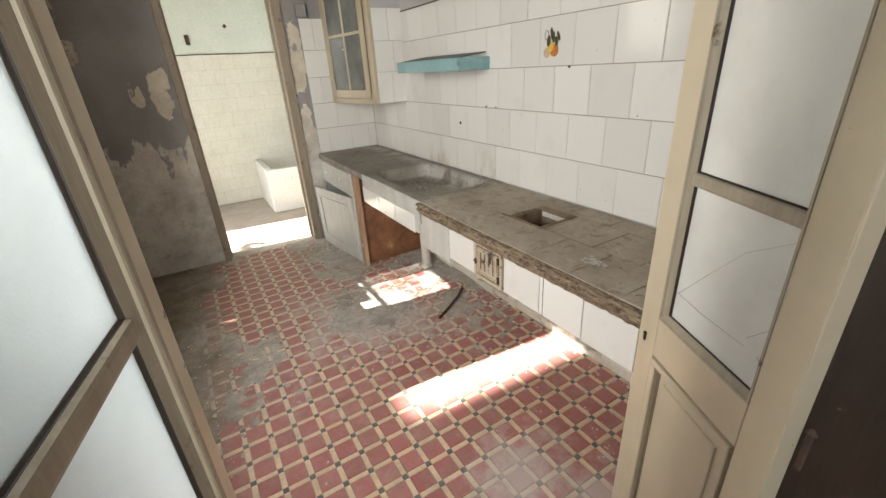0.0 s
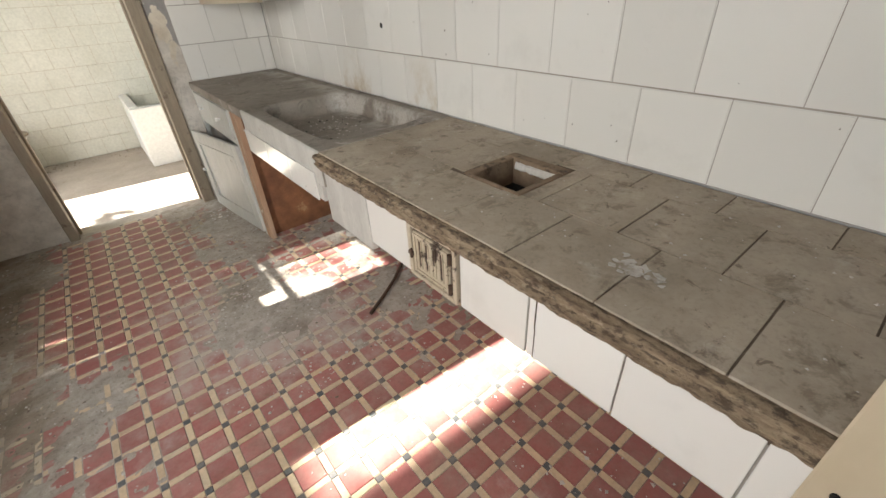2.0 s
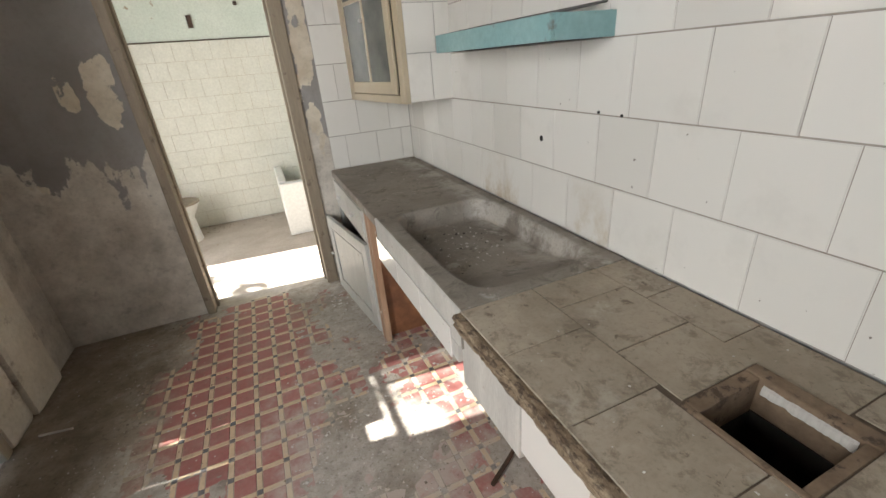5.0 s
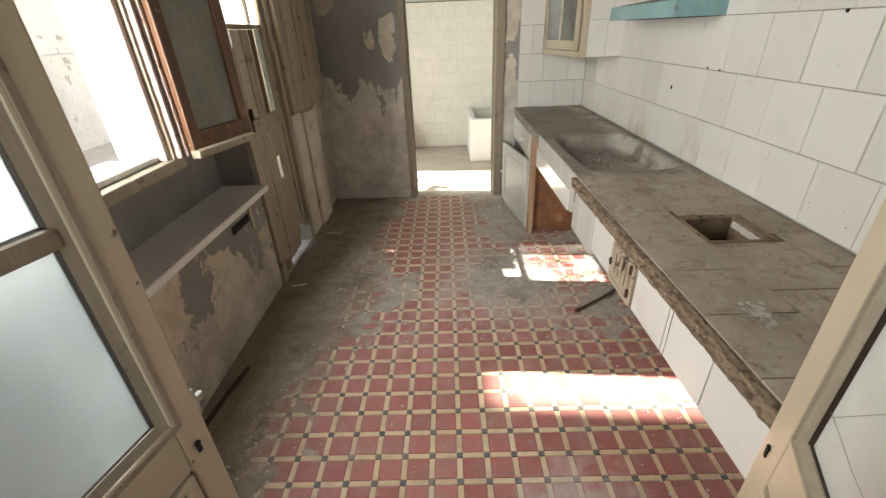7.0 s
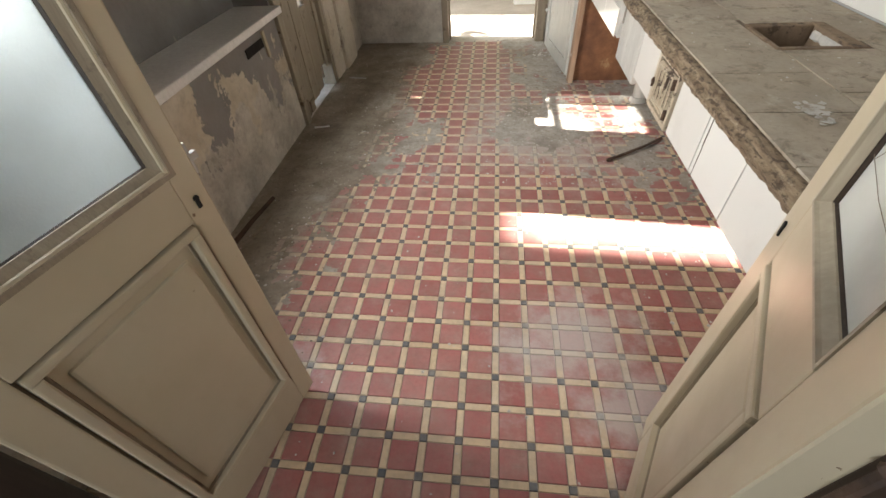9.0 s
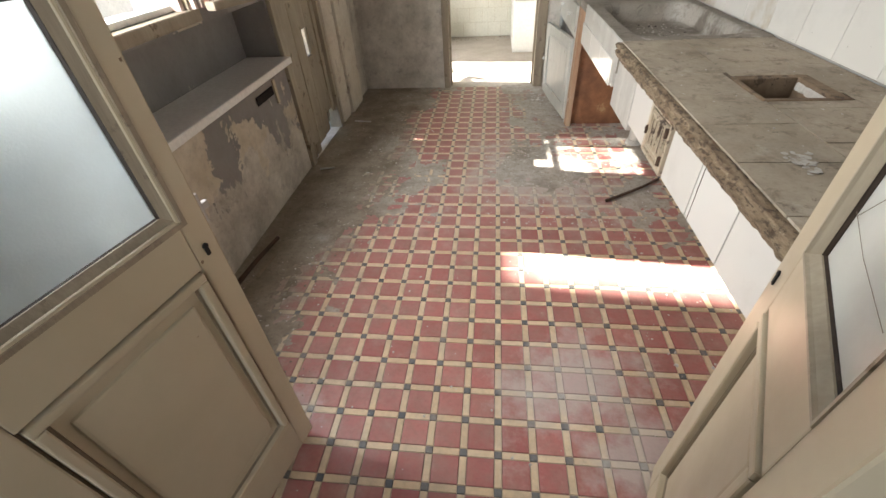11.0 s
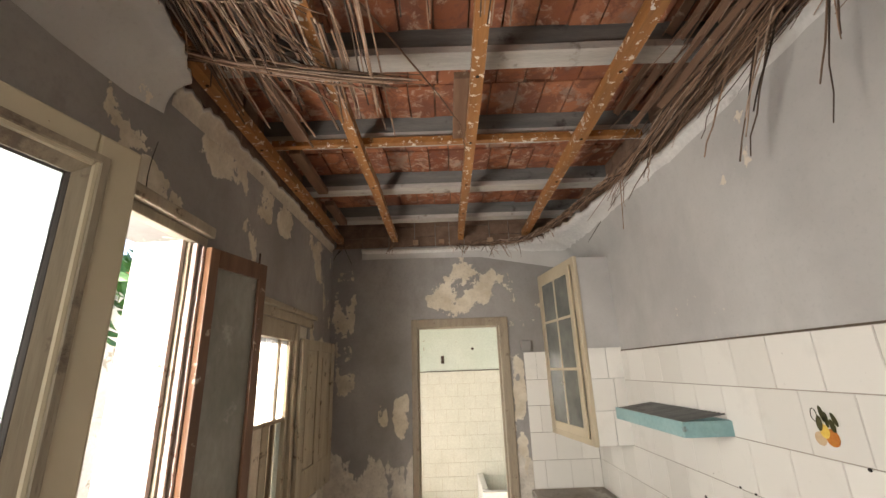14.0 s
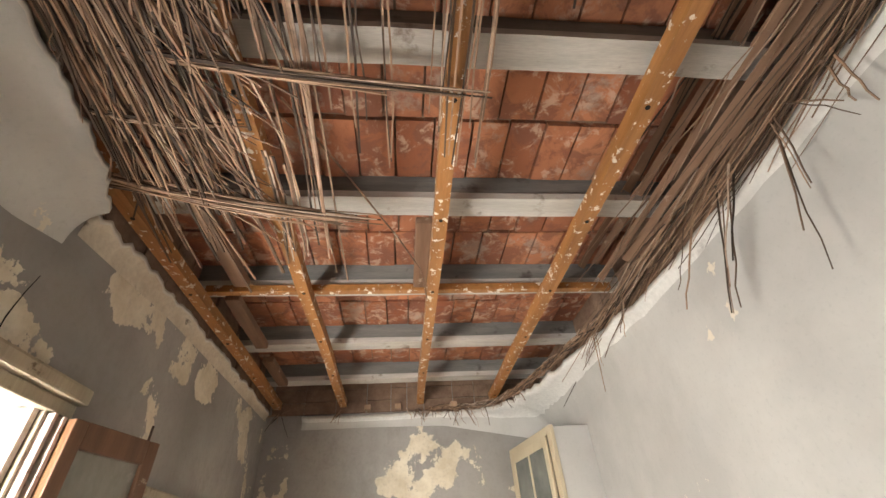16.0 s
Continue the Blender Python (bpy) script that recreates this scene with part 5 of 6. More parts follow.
# ---- built-in wall cupboard with glazed door ----
wc = thing("wall_cupboard", (2.15, 3.7, 1.2), "built-in wall cupboard with a cream six-pane glazed door", "cabinet")
WX, WY = 2.045, 3.382
part("side_wall", box((WX, WY, 1.205), (XR - 0.002, WY + 0.05, 2.50)), M["limewash"], wc, "grey plastered cupboard side")
part("top", box((WX, WY + 0.052, 2.45), (XR - 0.002, YB - 0.002, 2.50)), M["limewash"], wc)
part("bottom", box((WX, WY + 0.052, 1.205), (XR - 0.002, YB - 0.002, 1.245)), M["cream_paint"], wc)
part("back", box((XR - 0.012, WY + 0.052, 1.247), (XR - 0.003, YB - 0.002, 2.448)), M["dark_room"], wc)
for x0, x1, z0, z1 in ((WX + 0.001, 2.165, 1.633, 1.838), (2.168, XR - 0.003, 1.633, 1.838), (WX + 0.001, 2.195, 1.425, 1.630), (2.198, XR - 0.003, 1.425, 1.630), (WX + 0.001, 2.165, 1.207, 1.422), (2.168, XR - 0.003, 1.207, 1.422)):
    part("tile", box((x0, WY - 0.008, z0), (x1, WY - 0.001, z1), 0.0015), M["tile"], wc)
part("frame_post", box((WX - 0.028, WY - 0.010, 1.20), (WX - 0.001, WY + 0.045, 2.51), 0.005), M["cream_paint"], wc)
part("frame_post", box((WX - 0.028, YB - 0.06, 1.20), (WX - 0.001, YB - 0.003, 2.51), 0.005), M["cream_paint"], wc)
part("frame_rail", box((WX - 0.028, WY + 0.045, 2.46), (WX - 0.001, YB - 0.06, 2.51), 0.005), M["cream_paint"], wc)
part("frame_rail", box((WX - 0.028, WY + 0.045, 1.20), (WX - 0.001, YB - 0.06, 1.24), 0.005), M["cream_paint"], wc)
D0, D1 = WY + 0.05, YB - 0.065
wd = part("door", boxes(((WX - 0.045, D0, 1.245), (WX - 0.029, D0 + 0.05, 2.455)), ((WX - 0.045, D1 - 0.05, 1.245), (WX - 0.029, D1, 2.455)), ((WX - 0.045, D0 + 0.05, 2.40), (WX - 0.029, D1 - 0.05, 2.455)), ((WX - 0.045, D0 + 0.05, 1.245), (WX - 0.029, D1 - 0.05, 1.305)), bevel=0.004), M["cream_paint"], wc)
DM = (D0 + D1) / 2
part("glazing_bar", box((WX - 0.042, DM - 0.011, 1.305), (WX - 0.030, DM + 0.011, 2.40), 0.003), M["cream_paint"], wd)
for z in (1.70, 2.08):
    for a, b in ((D0 + 0.05, DM - 0.011), (DM + 0.011, D1 - 0.05)):
        part("glazing_bar", box((WX - 0.041, a, z - 0.010), (WX - 0.031, b, z + 0.010), 0.003), M["cream_paint"], wd)
for a, b in ((D0 + 0.048, DM - 0.009), (DM + 0.009, D1 - 0.048)):
    for z0, z1 in ((1.303, 1.692), (1.708, 2.072), (2.088, 2.402)):
        part("pane", box((WX - 0.037, a, z0), (WX - 0.034, b, z1)), M["dark_inside_pane"], wd, "grey-green pane with the dark inside in its colour")
kb = bmesh.new()
bmesh.ops.create_uvsphere(kb, u_segments=10, v_segments=8, radius=0.009, matrix=Matrix.Translation((WX - 0.056, DM, 1.60)))
add_rod(kb, (WX - 0.042, DM, 1.60), (WX - 0.054, DM, 1.60), 0.004)
part("knob", kb, M["chrome"], wd, "small metal knob")

for ob in wc.children_recursive:
    if not ob.name.startswith(("tile", "side_wall", "back")):
        for v in ob.data.vertices:
            v.co.x -= (v.co.y - WY) * 0.155 * min(1.0, max(0.0, (XR - v.co.x) / (XR - WX)))

# ---- plate rack ----
rk = thing("plate_rack", (2.17, 2.68, 1.41), "aqua painted wall plate rack with wire bars", "shelf")
R0, R1 = 2.315, 3.055
part("front_board", box((2.060, R0, 1.412), (2.072, R1, 1.476), 0.003), M["aqua"], rk)
part("side_board", box((2.072, R0, 1.412), (XR - 0.010, R0 + 0.012, 1.476), 0.003), M["aqua"], rk)
part("side_board", box((2.072, R1 - 0.012, 1.412), (XR - 0.010, R1, 1.476), 0.003), M["aqua"], rk)
part("back_board", box((XR - 0.022, R0 + 0.012, 1.412), (XR - 0.010, R1 - 0.012, 1.478), 0.003), M["aqua"], rk)
# black board under the bars gives the gaps their darkness by colour
part("bottom_board", box((2.072, R0 + 0.012, 1.412), (XR - 0.022, R1 - 0.012, 1.420)), M["soot_shade"], rk, "bottom board, black for the shade between the bars")
for i in range(22):
    y = R0 + 0.035 + i * 0.0318
    part("wire_bar", rod((2.070, y, 1.474), (XR - 0.015, y, 1.500), 0.0034, n=8), M["web"], rk, "dark wire bar")

# ---- fruit and jug transfer on a tile ----
st = thing("tile_transfer", (XR - 0.012, 1.845, 1.51), "worn transfer of a jug, leaves and fruit on a tile", "sticker")
SX = XR - 0.0105


def flat(cy, cz, ry, rz, lift, turn=0.0, n=20):
    bm = bmesh.new()
    m = Matrix.Translation((SX - lift, cy, cz)) @ Matrix.Rotation(turn, 4, "X") @ Matrix.Rotation(radians(90), 4, "Y") @ Matrix.Diagonal((rz, ry, 1, 1))
    bmesh.ops.create_cone(bm, cap_ends=True, segments=n, radius1=1, radius2=1, depth=0.0006, matrix=m)
    return bm


def ink(name, a, b):
    return grained(name, a, b, 0.4, 60, 0.0, 90, spots=(0.7, 0.68, 0.64), spot_lo=0.64, spot_hi=0.7, spot_scale=70).m


part("orange", flat(1.832, 1.478, 0.026, 0.027, 0.0010), ink("orange_print", (0.52, 0.15, 0.03), (0.60, 0.25, 0.05)), st, "printed orange fruit")
part("lemon", flat(1.855, 1.495, 0.018, 0.022, 0.0014), ink("yellow_print", (0.70, 0.45, 0.06), (0.75, 0.55, 0.12)), st, "printed yellow fruit")
part("cloth", flat(1.878, 1.470, 0.022, 0.022, 0.0005), ink("tan_print", (0.55, 0.38, 0.22), (0.62, 0.46, 0.3)), st, "printed tan cloth")
dk = ink("dark_green_print", (0.035, 0.04, 0.015), (0.09, 0.08, 0.03))
for cy, cz, ry, rz, tn in ((1.868, 1.518, 0.012, 0.024, 0.1), (1.850, 1.548, 0.009, 0.026, -0.2), (1.838, 1.532, 0.008, 0.024, 0.0), (1.808, 1.535, 0.008, 0.022, -0.4), (1.820, 1.515, 0.010, 0.02, -0.2)):
    part("leaf", flat(cy, cz, ry, rz, 0.0018, tn), dk, st, "printed dark leaf")
hb = bmesh.new()
for i in range(12):
    a0, a1 = 2 * math.pi * i / 12, 2 * math.pi * (i + 1) / 12
    add_rod(hb, (SX - 0.0014, 1.882 + 0.012 * math.cos(a0), 1.543 + 0.020 * math.sin(a0)), (SX - 0.0014, 1.882 + 0.012 * math.cos(a1), 1.543 + 0.020 * math.sin(a1)), 0.0014, n=5)
part("jug_handle", hb, dk, st, "printed jug handle")

# nail holes and plugs in the tiling
for nm, y, z, r, lb in (("pipe_hole", 2.631, 1.098, 0.011, "black pipe hole knocked in a tile"), ("nail", 2.351, 1.211, 0.005, "rusty nail stub in a tile joint"), ("nail", 2.261, 1.208, 0.005, "rusty nail stub in a tile joint"), ("nail", 1.735, 1.407, 0.006, "rusty nail stub in a tile joint")):
    n_ = rod((XR - 0.011, y, z), (XR - 0.004 - (0.011 if nm == "nail" else 0.008), y, z), r, r * 0.8, 10)
    tagged(shape(nm, n_, M["soot_shade"]), lb, nm.replace("_", " "))


# ---- broken ceiling: joists, battens, cane ----
def uneven_bar(y, w, z0, z1, x0, x1, seed):
    bm = bmesh.new()
    n = 20
    rings = []
    for s in range(n + 1):
        a = x0 + (x1 - x0) * s / n
        j, q = noise.noise(Vector((a * 3, y, seed))) * 0.006, noise.noise(Vector((a * 5, y, 7 + seed))) * 0.005
        rings.append([bm.verts.new(c) for c in ((a, y - w / 2 + j, z1), (a, y - w / 2 + j, z0 + q), (a, y + w / 2 + j, z0 + q), (a, y + w / 2 + j, z1))])
    for a, b in zip(rings, rings[1:]):
        for k in range(4):
            bm.faces.new((a[k], a[(k + 1) % 4], b[(k + 1) % 4], b[k]))
    bm.faces.new(rings[0])
    bm.faces.new(rings[-1])
    bmesh.ops.recalc_face_normals(bm, faces=bm.faces)
    return bm


def joist(y, w, z0, x0, x1, label):
    jo = thing("ceiling_joist", ((x0 + x1) / 2, y, z0), label, "joist", "ceiling joists")
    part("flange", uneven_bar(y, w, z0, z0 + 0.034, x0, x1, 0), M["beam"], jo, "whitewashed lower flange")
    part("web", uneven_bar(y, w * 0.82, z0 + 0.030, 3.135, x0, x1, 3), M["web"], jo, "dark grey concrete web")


for y in (0.585, 1.22, 1.875, 2.51, 3.19, 3.82):
    joist(y, 0.105, 3.0, XL - 0.02, XR + 0.02, "whitewashed concrete ceiling joist, grey on its side")
tagged(shape("cross_batten", box((0.12, 2.425, 2.945), (2.19, 2.462, 2.985), 0.004), M["batten"]), "orange-brown cross batten below a ceiling joist", "batten")
for x, y1 in ((0.105, 4.085), (0.612, 4.085), (1.222, 4.085), (1.815, 4.03)):
    bm = bmesh.new()
    n = 24
    for s in range(n):
        a, b = YN + (y1 - YN) * s / n, YN + (y1 - YN) * (s + 1) / n
        j0, j1 = noise.noise(Vector((x * 7, a * 1.6, 0))) * 0.008, noise.noise(Vector((x * 7, b * 1.6, 0))) * 0.008
        vs = add_box(bm, (x - 0.027, a, 2.885), (x + 0.027, b, 2.943))
        for v in vs:
            v.co.x += j0 if abs(v.co.y - a) < 1e-4 else j1
    bmesh.ops.remove_doubles(bm, verts=bm.verts, dist=0.0005)
    bt = tagged(shape("ceiling_batten", bm, M["batten"]), "orange-brown ceiling batten flecked with old plaster", "batten", "ceiling battens")
    for q in range(7):
        yy = YN + 0.35 + q * 0.52
        if yy < y1 - 0.05:
            part("nail_hole", rod((x, yy, 2.8825), (x, yy, 2.889), 0.008, n=8), M["soot_shade"], bt)
for x, y0, y1 in ((0.30, 1.75, 2.40), (0.215, 2.52, 3.10), (1.165, 1.93, 2.42), (0.20, 3.3, 3.75)):
    tagged(shape("ceiling_strut", box((x - 0.035, y0, 2.955), (x + 0.035, y1, 2.995), 0.006), M["lath"]), "dirty grey-brown strut between the joists", "strut", "ceiling struts")
for x in (0.78, 1.02, 1.47):
    tagged(shape("wall_plug", box((x, YB - 0.075, 2.845), (x + 0.05, YB - 0.031, 2.885), 0.004), M["bare_wood"]), "pale cut batten end at the wall", "batten end", "batten ends")


def canes(name, label, make, count, seed):
    r = random.Random(seed)
    bm = bmesh.new()
    for i in range(count):
        make(bm, r, i)
    return tagged(shape(name, bm, M["cane"]), label, "cane", kind="stuff")


def droop(bm, p, d, length, sag, r, rad, n=5, wob=0.02):
    pts = []
    for k in range(n):
        t = k / (n - 1)
        q = Vector(p) + Vector(d) * length * t
        q.z -= sag * t * t
        q += Vector((r.uniform(-wob, wob), r.uniform(-wob, wob), r.uniform(-wob, wob) * 0.5)) * (0.3 + t)
        pts.append(q)
    add_strand(bm, pts, rad, rad * 0.6, 4)


def mat_left(bm, r, i):
    x = r.uniform(0.27, 0.70)
    y = YN + r.uniform(0.0, 0.35)
    reach = 1.90 - 1.05 * (x - 0.27) / 0.43 + r.uniform(-0.40, 0.25)
    lean = r.choice((-0.16, -0.08, 0.0, 0.08, 0.22)) + r.uniform(-0.08, 0.08)
    droop(bm, (x, y, 2.876 + r.uniform(-0.035, 0.004)), (max(lean, (0.20 - x) / 1.3), 1, 0), max(0.35, reach - y), r.uniform(0.0, 0.06), r, r.uniform(0.0028, 0.0065), 6, 0.009)


canes("cane_mat", "splintered cane matting left hanging over the window side", mat_left, 190, 21)


def cross_left(bm, r, i):
    y = r.uniform(0.6, 1.6)
    x = r.uniform(0.27, 0.5) - 0.06 * max(0.0, y - 1.2)
    s = r.choice((-1, 1))
    droop(bm, (x, y, 2.868 + r.uniform(-0.02, 0.0)), (r.uniform(0.25, 0.9) if s > 0 else -r.uniform(0.05, 0.2), r.uniform(0.3, 1.0), 0), r.uniform(0.15, 0.5), r.uniform(0, 0.05), r, r.uniform(0.002, 0.005), 4, 0.01)


canes("loose_cane", "crossed and snapped cane ends in the matting", cross_left, 150, 27)


def slats_left(bm, r, i):
    x = r.uniform(0.29, 0.60)
    y = YN + r.uniform(0.0, 0.5)
    droop(bm, (x, y, 2.872), (r.uniform(-0.1, 0.12), 1, 0), r.uniform(0.5, 1.35), r.uniform(0.0, 0.05), r, r.uniform(0.007, 0.011), 4, 0.012)


canes("split_cane", "flat split cane strips below the battens", slats_left, 34, 5)


def bundle(x0, y0, x1, y1, z0, z1, count, seed, spread=0.018, rad=(0.003, 0.0055)):
    def mk(bm, r, i):
        a = Vector((x0 + r.uniform(-0.02, 0.05), y0 + r.uniform(-spread, spread), z0 + r.uniform(-spread, spread)))
        b = Vector((x1 + r.uniform(-0.28, 0.02), y1 + r.uniform(-spread, spread), z1 + r.uniform(-spread, spread)))
        pts = [a.lerp(b, t) + Vector((0, 0, -0.02 * math.sin(t * 3.1))) + Vector((0, r.uniform(-0.004, 0.004), r.uniform(-0.004, 0.004))) for t in (0, 0.25, 0.5, 0.75, 1)]
        add_strand(bm, pts, r.uniform(*rad), rad[0] * 0.7, 4)
    return canes("cane_bundle", "tied cane bundle sagging across the battens", mk, count, seed)


bundle(0.13, 1.60, 1.00, 1.74, 2.855, 2.80, 30, 31, 0.022)
bundle(0.27, 1.18, 1.30, 1.25, 2.862, 2.83, 16, 32, 0.012)
bundle(0.24, 1.36, 0.66, 1.39, 2.858, 2.85, 10, 33)
bundle(0.28, 0.98, 0.70, 1.02, 2.86, 2.85, 12, 34)
bundle(0.29, 0.75, 1.20, 0.80, 2.86, 2.84, 12, 36)


def hang_mid(bm, r, i):
    x, y, l, s = ((0.80, 0.9, 1.15, 0.10), (0.82, 0.95, 1.1, 0.11), (0.785, 0.9, 1.0, 0.07), (0.72, 0.85, 0.95, 0.06), (0.95, 0.75, 0.75, 0.04), (1.02, 0.7, 0.80, 0.05), (1.16, 0.5, 0.85, 0.05), (1.19, 0.5, 0.95, 0.06), (1.25, 0.5, 1.05, 0.07), (1.28, 0.55, 0.9, 0.06), (0.86, 0.6, 0.7, 0.03), (0.70, 1.55, 0.42, 0.06), (0.66, 1.52, 0.46, 0.07), (0.64, 1.50, 0.50, 0.08), (1.47, 0.5, 0.55, 0.03), (1.52, 0.5, 0.52, 0.03))[i % 16]
    droop(bm, (x + r.uniform(-0.012, 0.012), y, 2.872), (r.uniform(-0.02, 0.03), 1, 0), l * r.uniform(0.8, 1.05), s, r, r.uniform(0.0035, 0.006), 6, 0.006)


canes("loose_cane", "loose cane stalks hanging from the ceiling", hang_mid, 48, 12)


def right_edge(bm, r, i):
    y = r.uniform(0.45, 2.75)
    x = 2.235 - r.uniform(0.0, 0.13)
    droop(bm, (x, y, 2.86 + r.uniform(-0.04, 0.03)), (r.uniform(-0.02, 0.12), 1, r.uniform(-0.10, 0.02)), r.uniform(0.3, 1.0), r.uniform(0.0, 0.08), r, r.uniform(0.0015, 0.0036), 6, 0.008)


canes("cane_fringe", "frayed cane along the broken plaster edge", right_edge, 95, 14)


for q in range(6):
    sx, sz = 2.05 + 0.038 * q, 3.07 - 0.034 * q
    rs = random.Random(60 + q)
    bm = bmesh.new()
    m = Matrix.Translation((sx, 0, sz)) @ Matrix.Rotation(radians(42 + rs.uniform(-6, 6)), 4, "Y") @ Matrix.Rotation(radians(rs.uniform(-0.5, 0.5)), 4, "Z")
    y = YN + rs.uniform(0.0, 0.3)
    add_box(bm, (-0.017, y, -0.004), (0.014 + 0.008 * rs.random(), 2.45 + rs.uniform(-0.3, 0.25), 0.004), 0.002, m)
    tagged(shape("ceiling_lath", bm, M["lath"]), "weathered brown lath sloping above the sink wall", "lath", "laths above the sink wall")


def right_thatch(bm, r, i):
    u = r.random()
    y = r.uniform(0.42, 2.3)
    x, z = 2.02 + 0.225 * u, 3.07 - 0.205 * u
    droop(bm, (x, y, z), (r.uniform(-0.22, 0.12), 1, r.uniform(-0.05, 0.0)), r.uniform(0.25, 0.9), r.uniform(0.0, 0.05), r, r.uniform(0.0015, 0.004), 5, 0.01)


canes("cane_thatch", "dark brown cane lining sloping down to the plaster edge", right_thatch, 45, 23)


def right_hang(bm, r, i):
    y, dy, dz, l = ((1.28, 0.12, -0.9, 0.32), (1.32, 0.25, -0.9, 0.45), (1.50, 0.5, -0.8, 0.42), (1.55, 0.45, -0.85, 0.46), (1.60, 0.40, -0.9, 0.40), (1.75, 0.6, -0.7, 0.38), (2.35, 0.35, -0.55, 0.24), (2.72, 0.03, -1.0, 0.30), (1.12, 0.1, -1.0, 0.22), (1.20, -0.35, -0.5, 0.34))[i % 10]
    droop(bm, (2.18 + r.uniform(-0.03, 0.02), y + r.uniform(-0.05, 0.05), 2.82), (r.uniform(-0.12, 0.04), dy, dz), l * r.uniform(0.75, 1.15), r.uniform(-0.06, 0.06), r, r.uniform(0.0022, 0.0042), 7, 0.004)


canes("hanging_cane", "thin cane stalks dangling over the sink wall", right_hang, 20, 16)


def far_fringe(bm, r, i):
    t = r.random()
    if t < 0.6:
        x, y = r.uniform(1.1, 2.05), 0
        y = 4.0 - max(0.0, x - 1.75) * 1.6
    else:
        x, y = r.choice((0.13, 0.16, 0.6, 1.18, 1.2)), 4.0
    droop(bm, (x, y, 2.815 + r.uniform(-0.01, 0.03)), (r.uniform(-0.6, 0.6), r.uniform(-0.5, 0.1), r.uniform(-1.0, 0.15)), r.uniform(0.05, 0.17), 0.02, r, r.uniform(0.002, 0.0045), 4, 0.008)


canes("cane_fringe", "dark frayed cane ends over the end wall", far_fringe, 90, 17)


def right_run(bm, r, i):
    t0 = r.uniform(0.0, 0.85)
    knots = [(2.20, 2.3), (2.13, 2.8), (2.06, 3.2), (1.97, 3.6), (1.85, 3.9), (1.65, 4.02), (1.3, 4.03)]
    pts = []
    for k in range(5):
        t = min(0.999, t0 + 0.05 * k) * (len(knots) - 1)
        a = int(t)
        f = t - a
        px = knots[a][0] + (knots[a + 1][0] - knots[a][0]) * f - r.uniform(0.0, 0.05)
        py = knots[a][1] + (knots[a + 1][1] - knots[a][1]) * f
        pts.append((px, py, 2.825 + r.uniform(-0.02, 0.04)))
    add_strand(bm, pts, r.uniform(0.002, 0.005), 0.002, 4)


canes("cane_fringe", "broken cane following the curved plaster edge", right_run, 110, 18)
wire = bmesh.new()
add_strand(wire, [(0.72, 1.35, 2.93), (0.88, 1.62, 2.91), (1.06, 1.95, 2.89), (1.16, 2.15, 2.87), (1.19, 2.33, 2.84)], 0.004, 0.003, 6)
tagged(shape("rusty_rod", wire, M["brown_wood"]), "thin rust-brown rod slung under the joists", "rod")

ckw = bmesh.new()
add_strand(ckw, [(XL + 0.0006, 1.703, 2.345), (XL + 0.0006, 1.697, 2.41), (XL + 0.0006, 1.700, 2.45), (XL + 0.0006, 1.706, 2.50), (XL + 0.0006, 1.718, 2.56)], 0.0022, 0.0012, 5)
tagged(shape("trim_wall_crack", ckw, M["soot_shade"]), "thin dark crack in the plaster above the window", "crack", kind="structure")

# ---- far room things ----
ft = thing("laundry_trough", (1.8, 5.5, 0), "whitewashed masonry laundry trough against tiles", "sink")
part("front_wall", box((1.38, 5.20, 0), (2.60, 5.28, 0.49), 0.012), M["white"], ft)
part("side_wall", box((1.38, 5.282, 0), (1.45, FY1 - 0.02, 0.50), 0.012), M["white"], ft)
part("side_wall", box((2.53, 5.282, 0), (2.60, FY1 - 0.02, 0.50), 0.012), M["white"], ft)
part("basin_floor", box((1.452, 5.282, 0.20), (2.528, FY1 - 0.02, 0.26)), M["white"], ft)
ps = thing("toilet_pan", (0.50, 5.62, 0), "small cream pedestal with a dark lid in the far room", "toilet")
pb = bmesh.new()
add_rod(pb, (0.50, 5.66, 0), (0.50, 5.66, 0.22), 0.11, 0.09, 18)
add_rod(pb, (0.50, 5.66, 0.22), (0.50, 5.66, 0.36), 0.09, 0.17, 18)
part("pedestal", pb, M["white"], ps)
part("lid", rod((0.50, 5.66, 0.362), (0.50, 5.66, 0.376), 0.175, 0.175, 20), M["frame_paint"], ps, "dark lid")
cu = thing("pipe_rosette", (1.41, FY1 - 0.01, 2.0), "dark pipe stub in the far wall", "pipe")
part("stub", rod((1.40, FY1 - 0.03, 1.98), (1.40, FY1, 1.98), 0.018), M["rusty_iron"], cu)
part("bracket", box((0.98, FY1 - 0.02, 1.80), (1.02, FY1 - 0.001, 1.90), 0.004), M["rusty_iron"], cu)

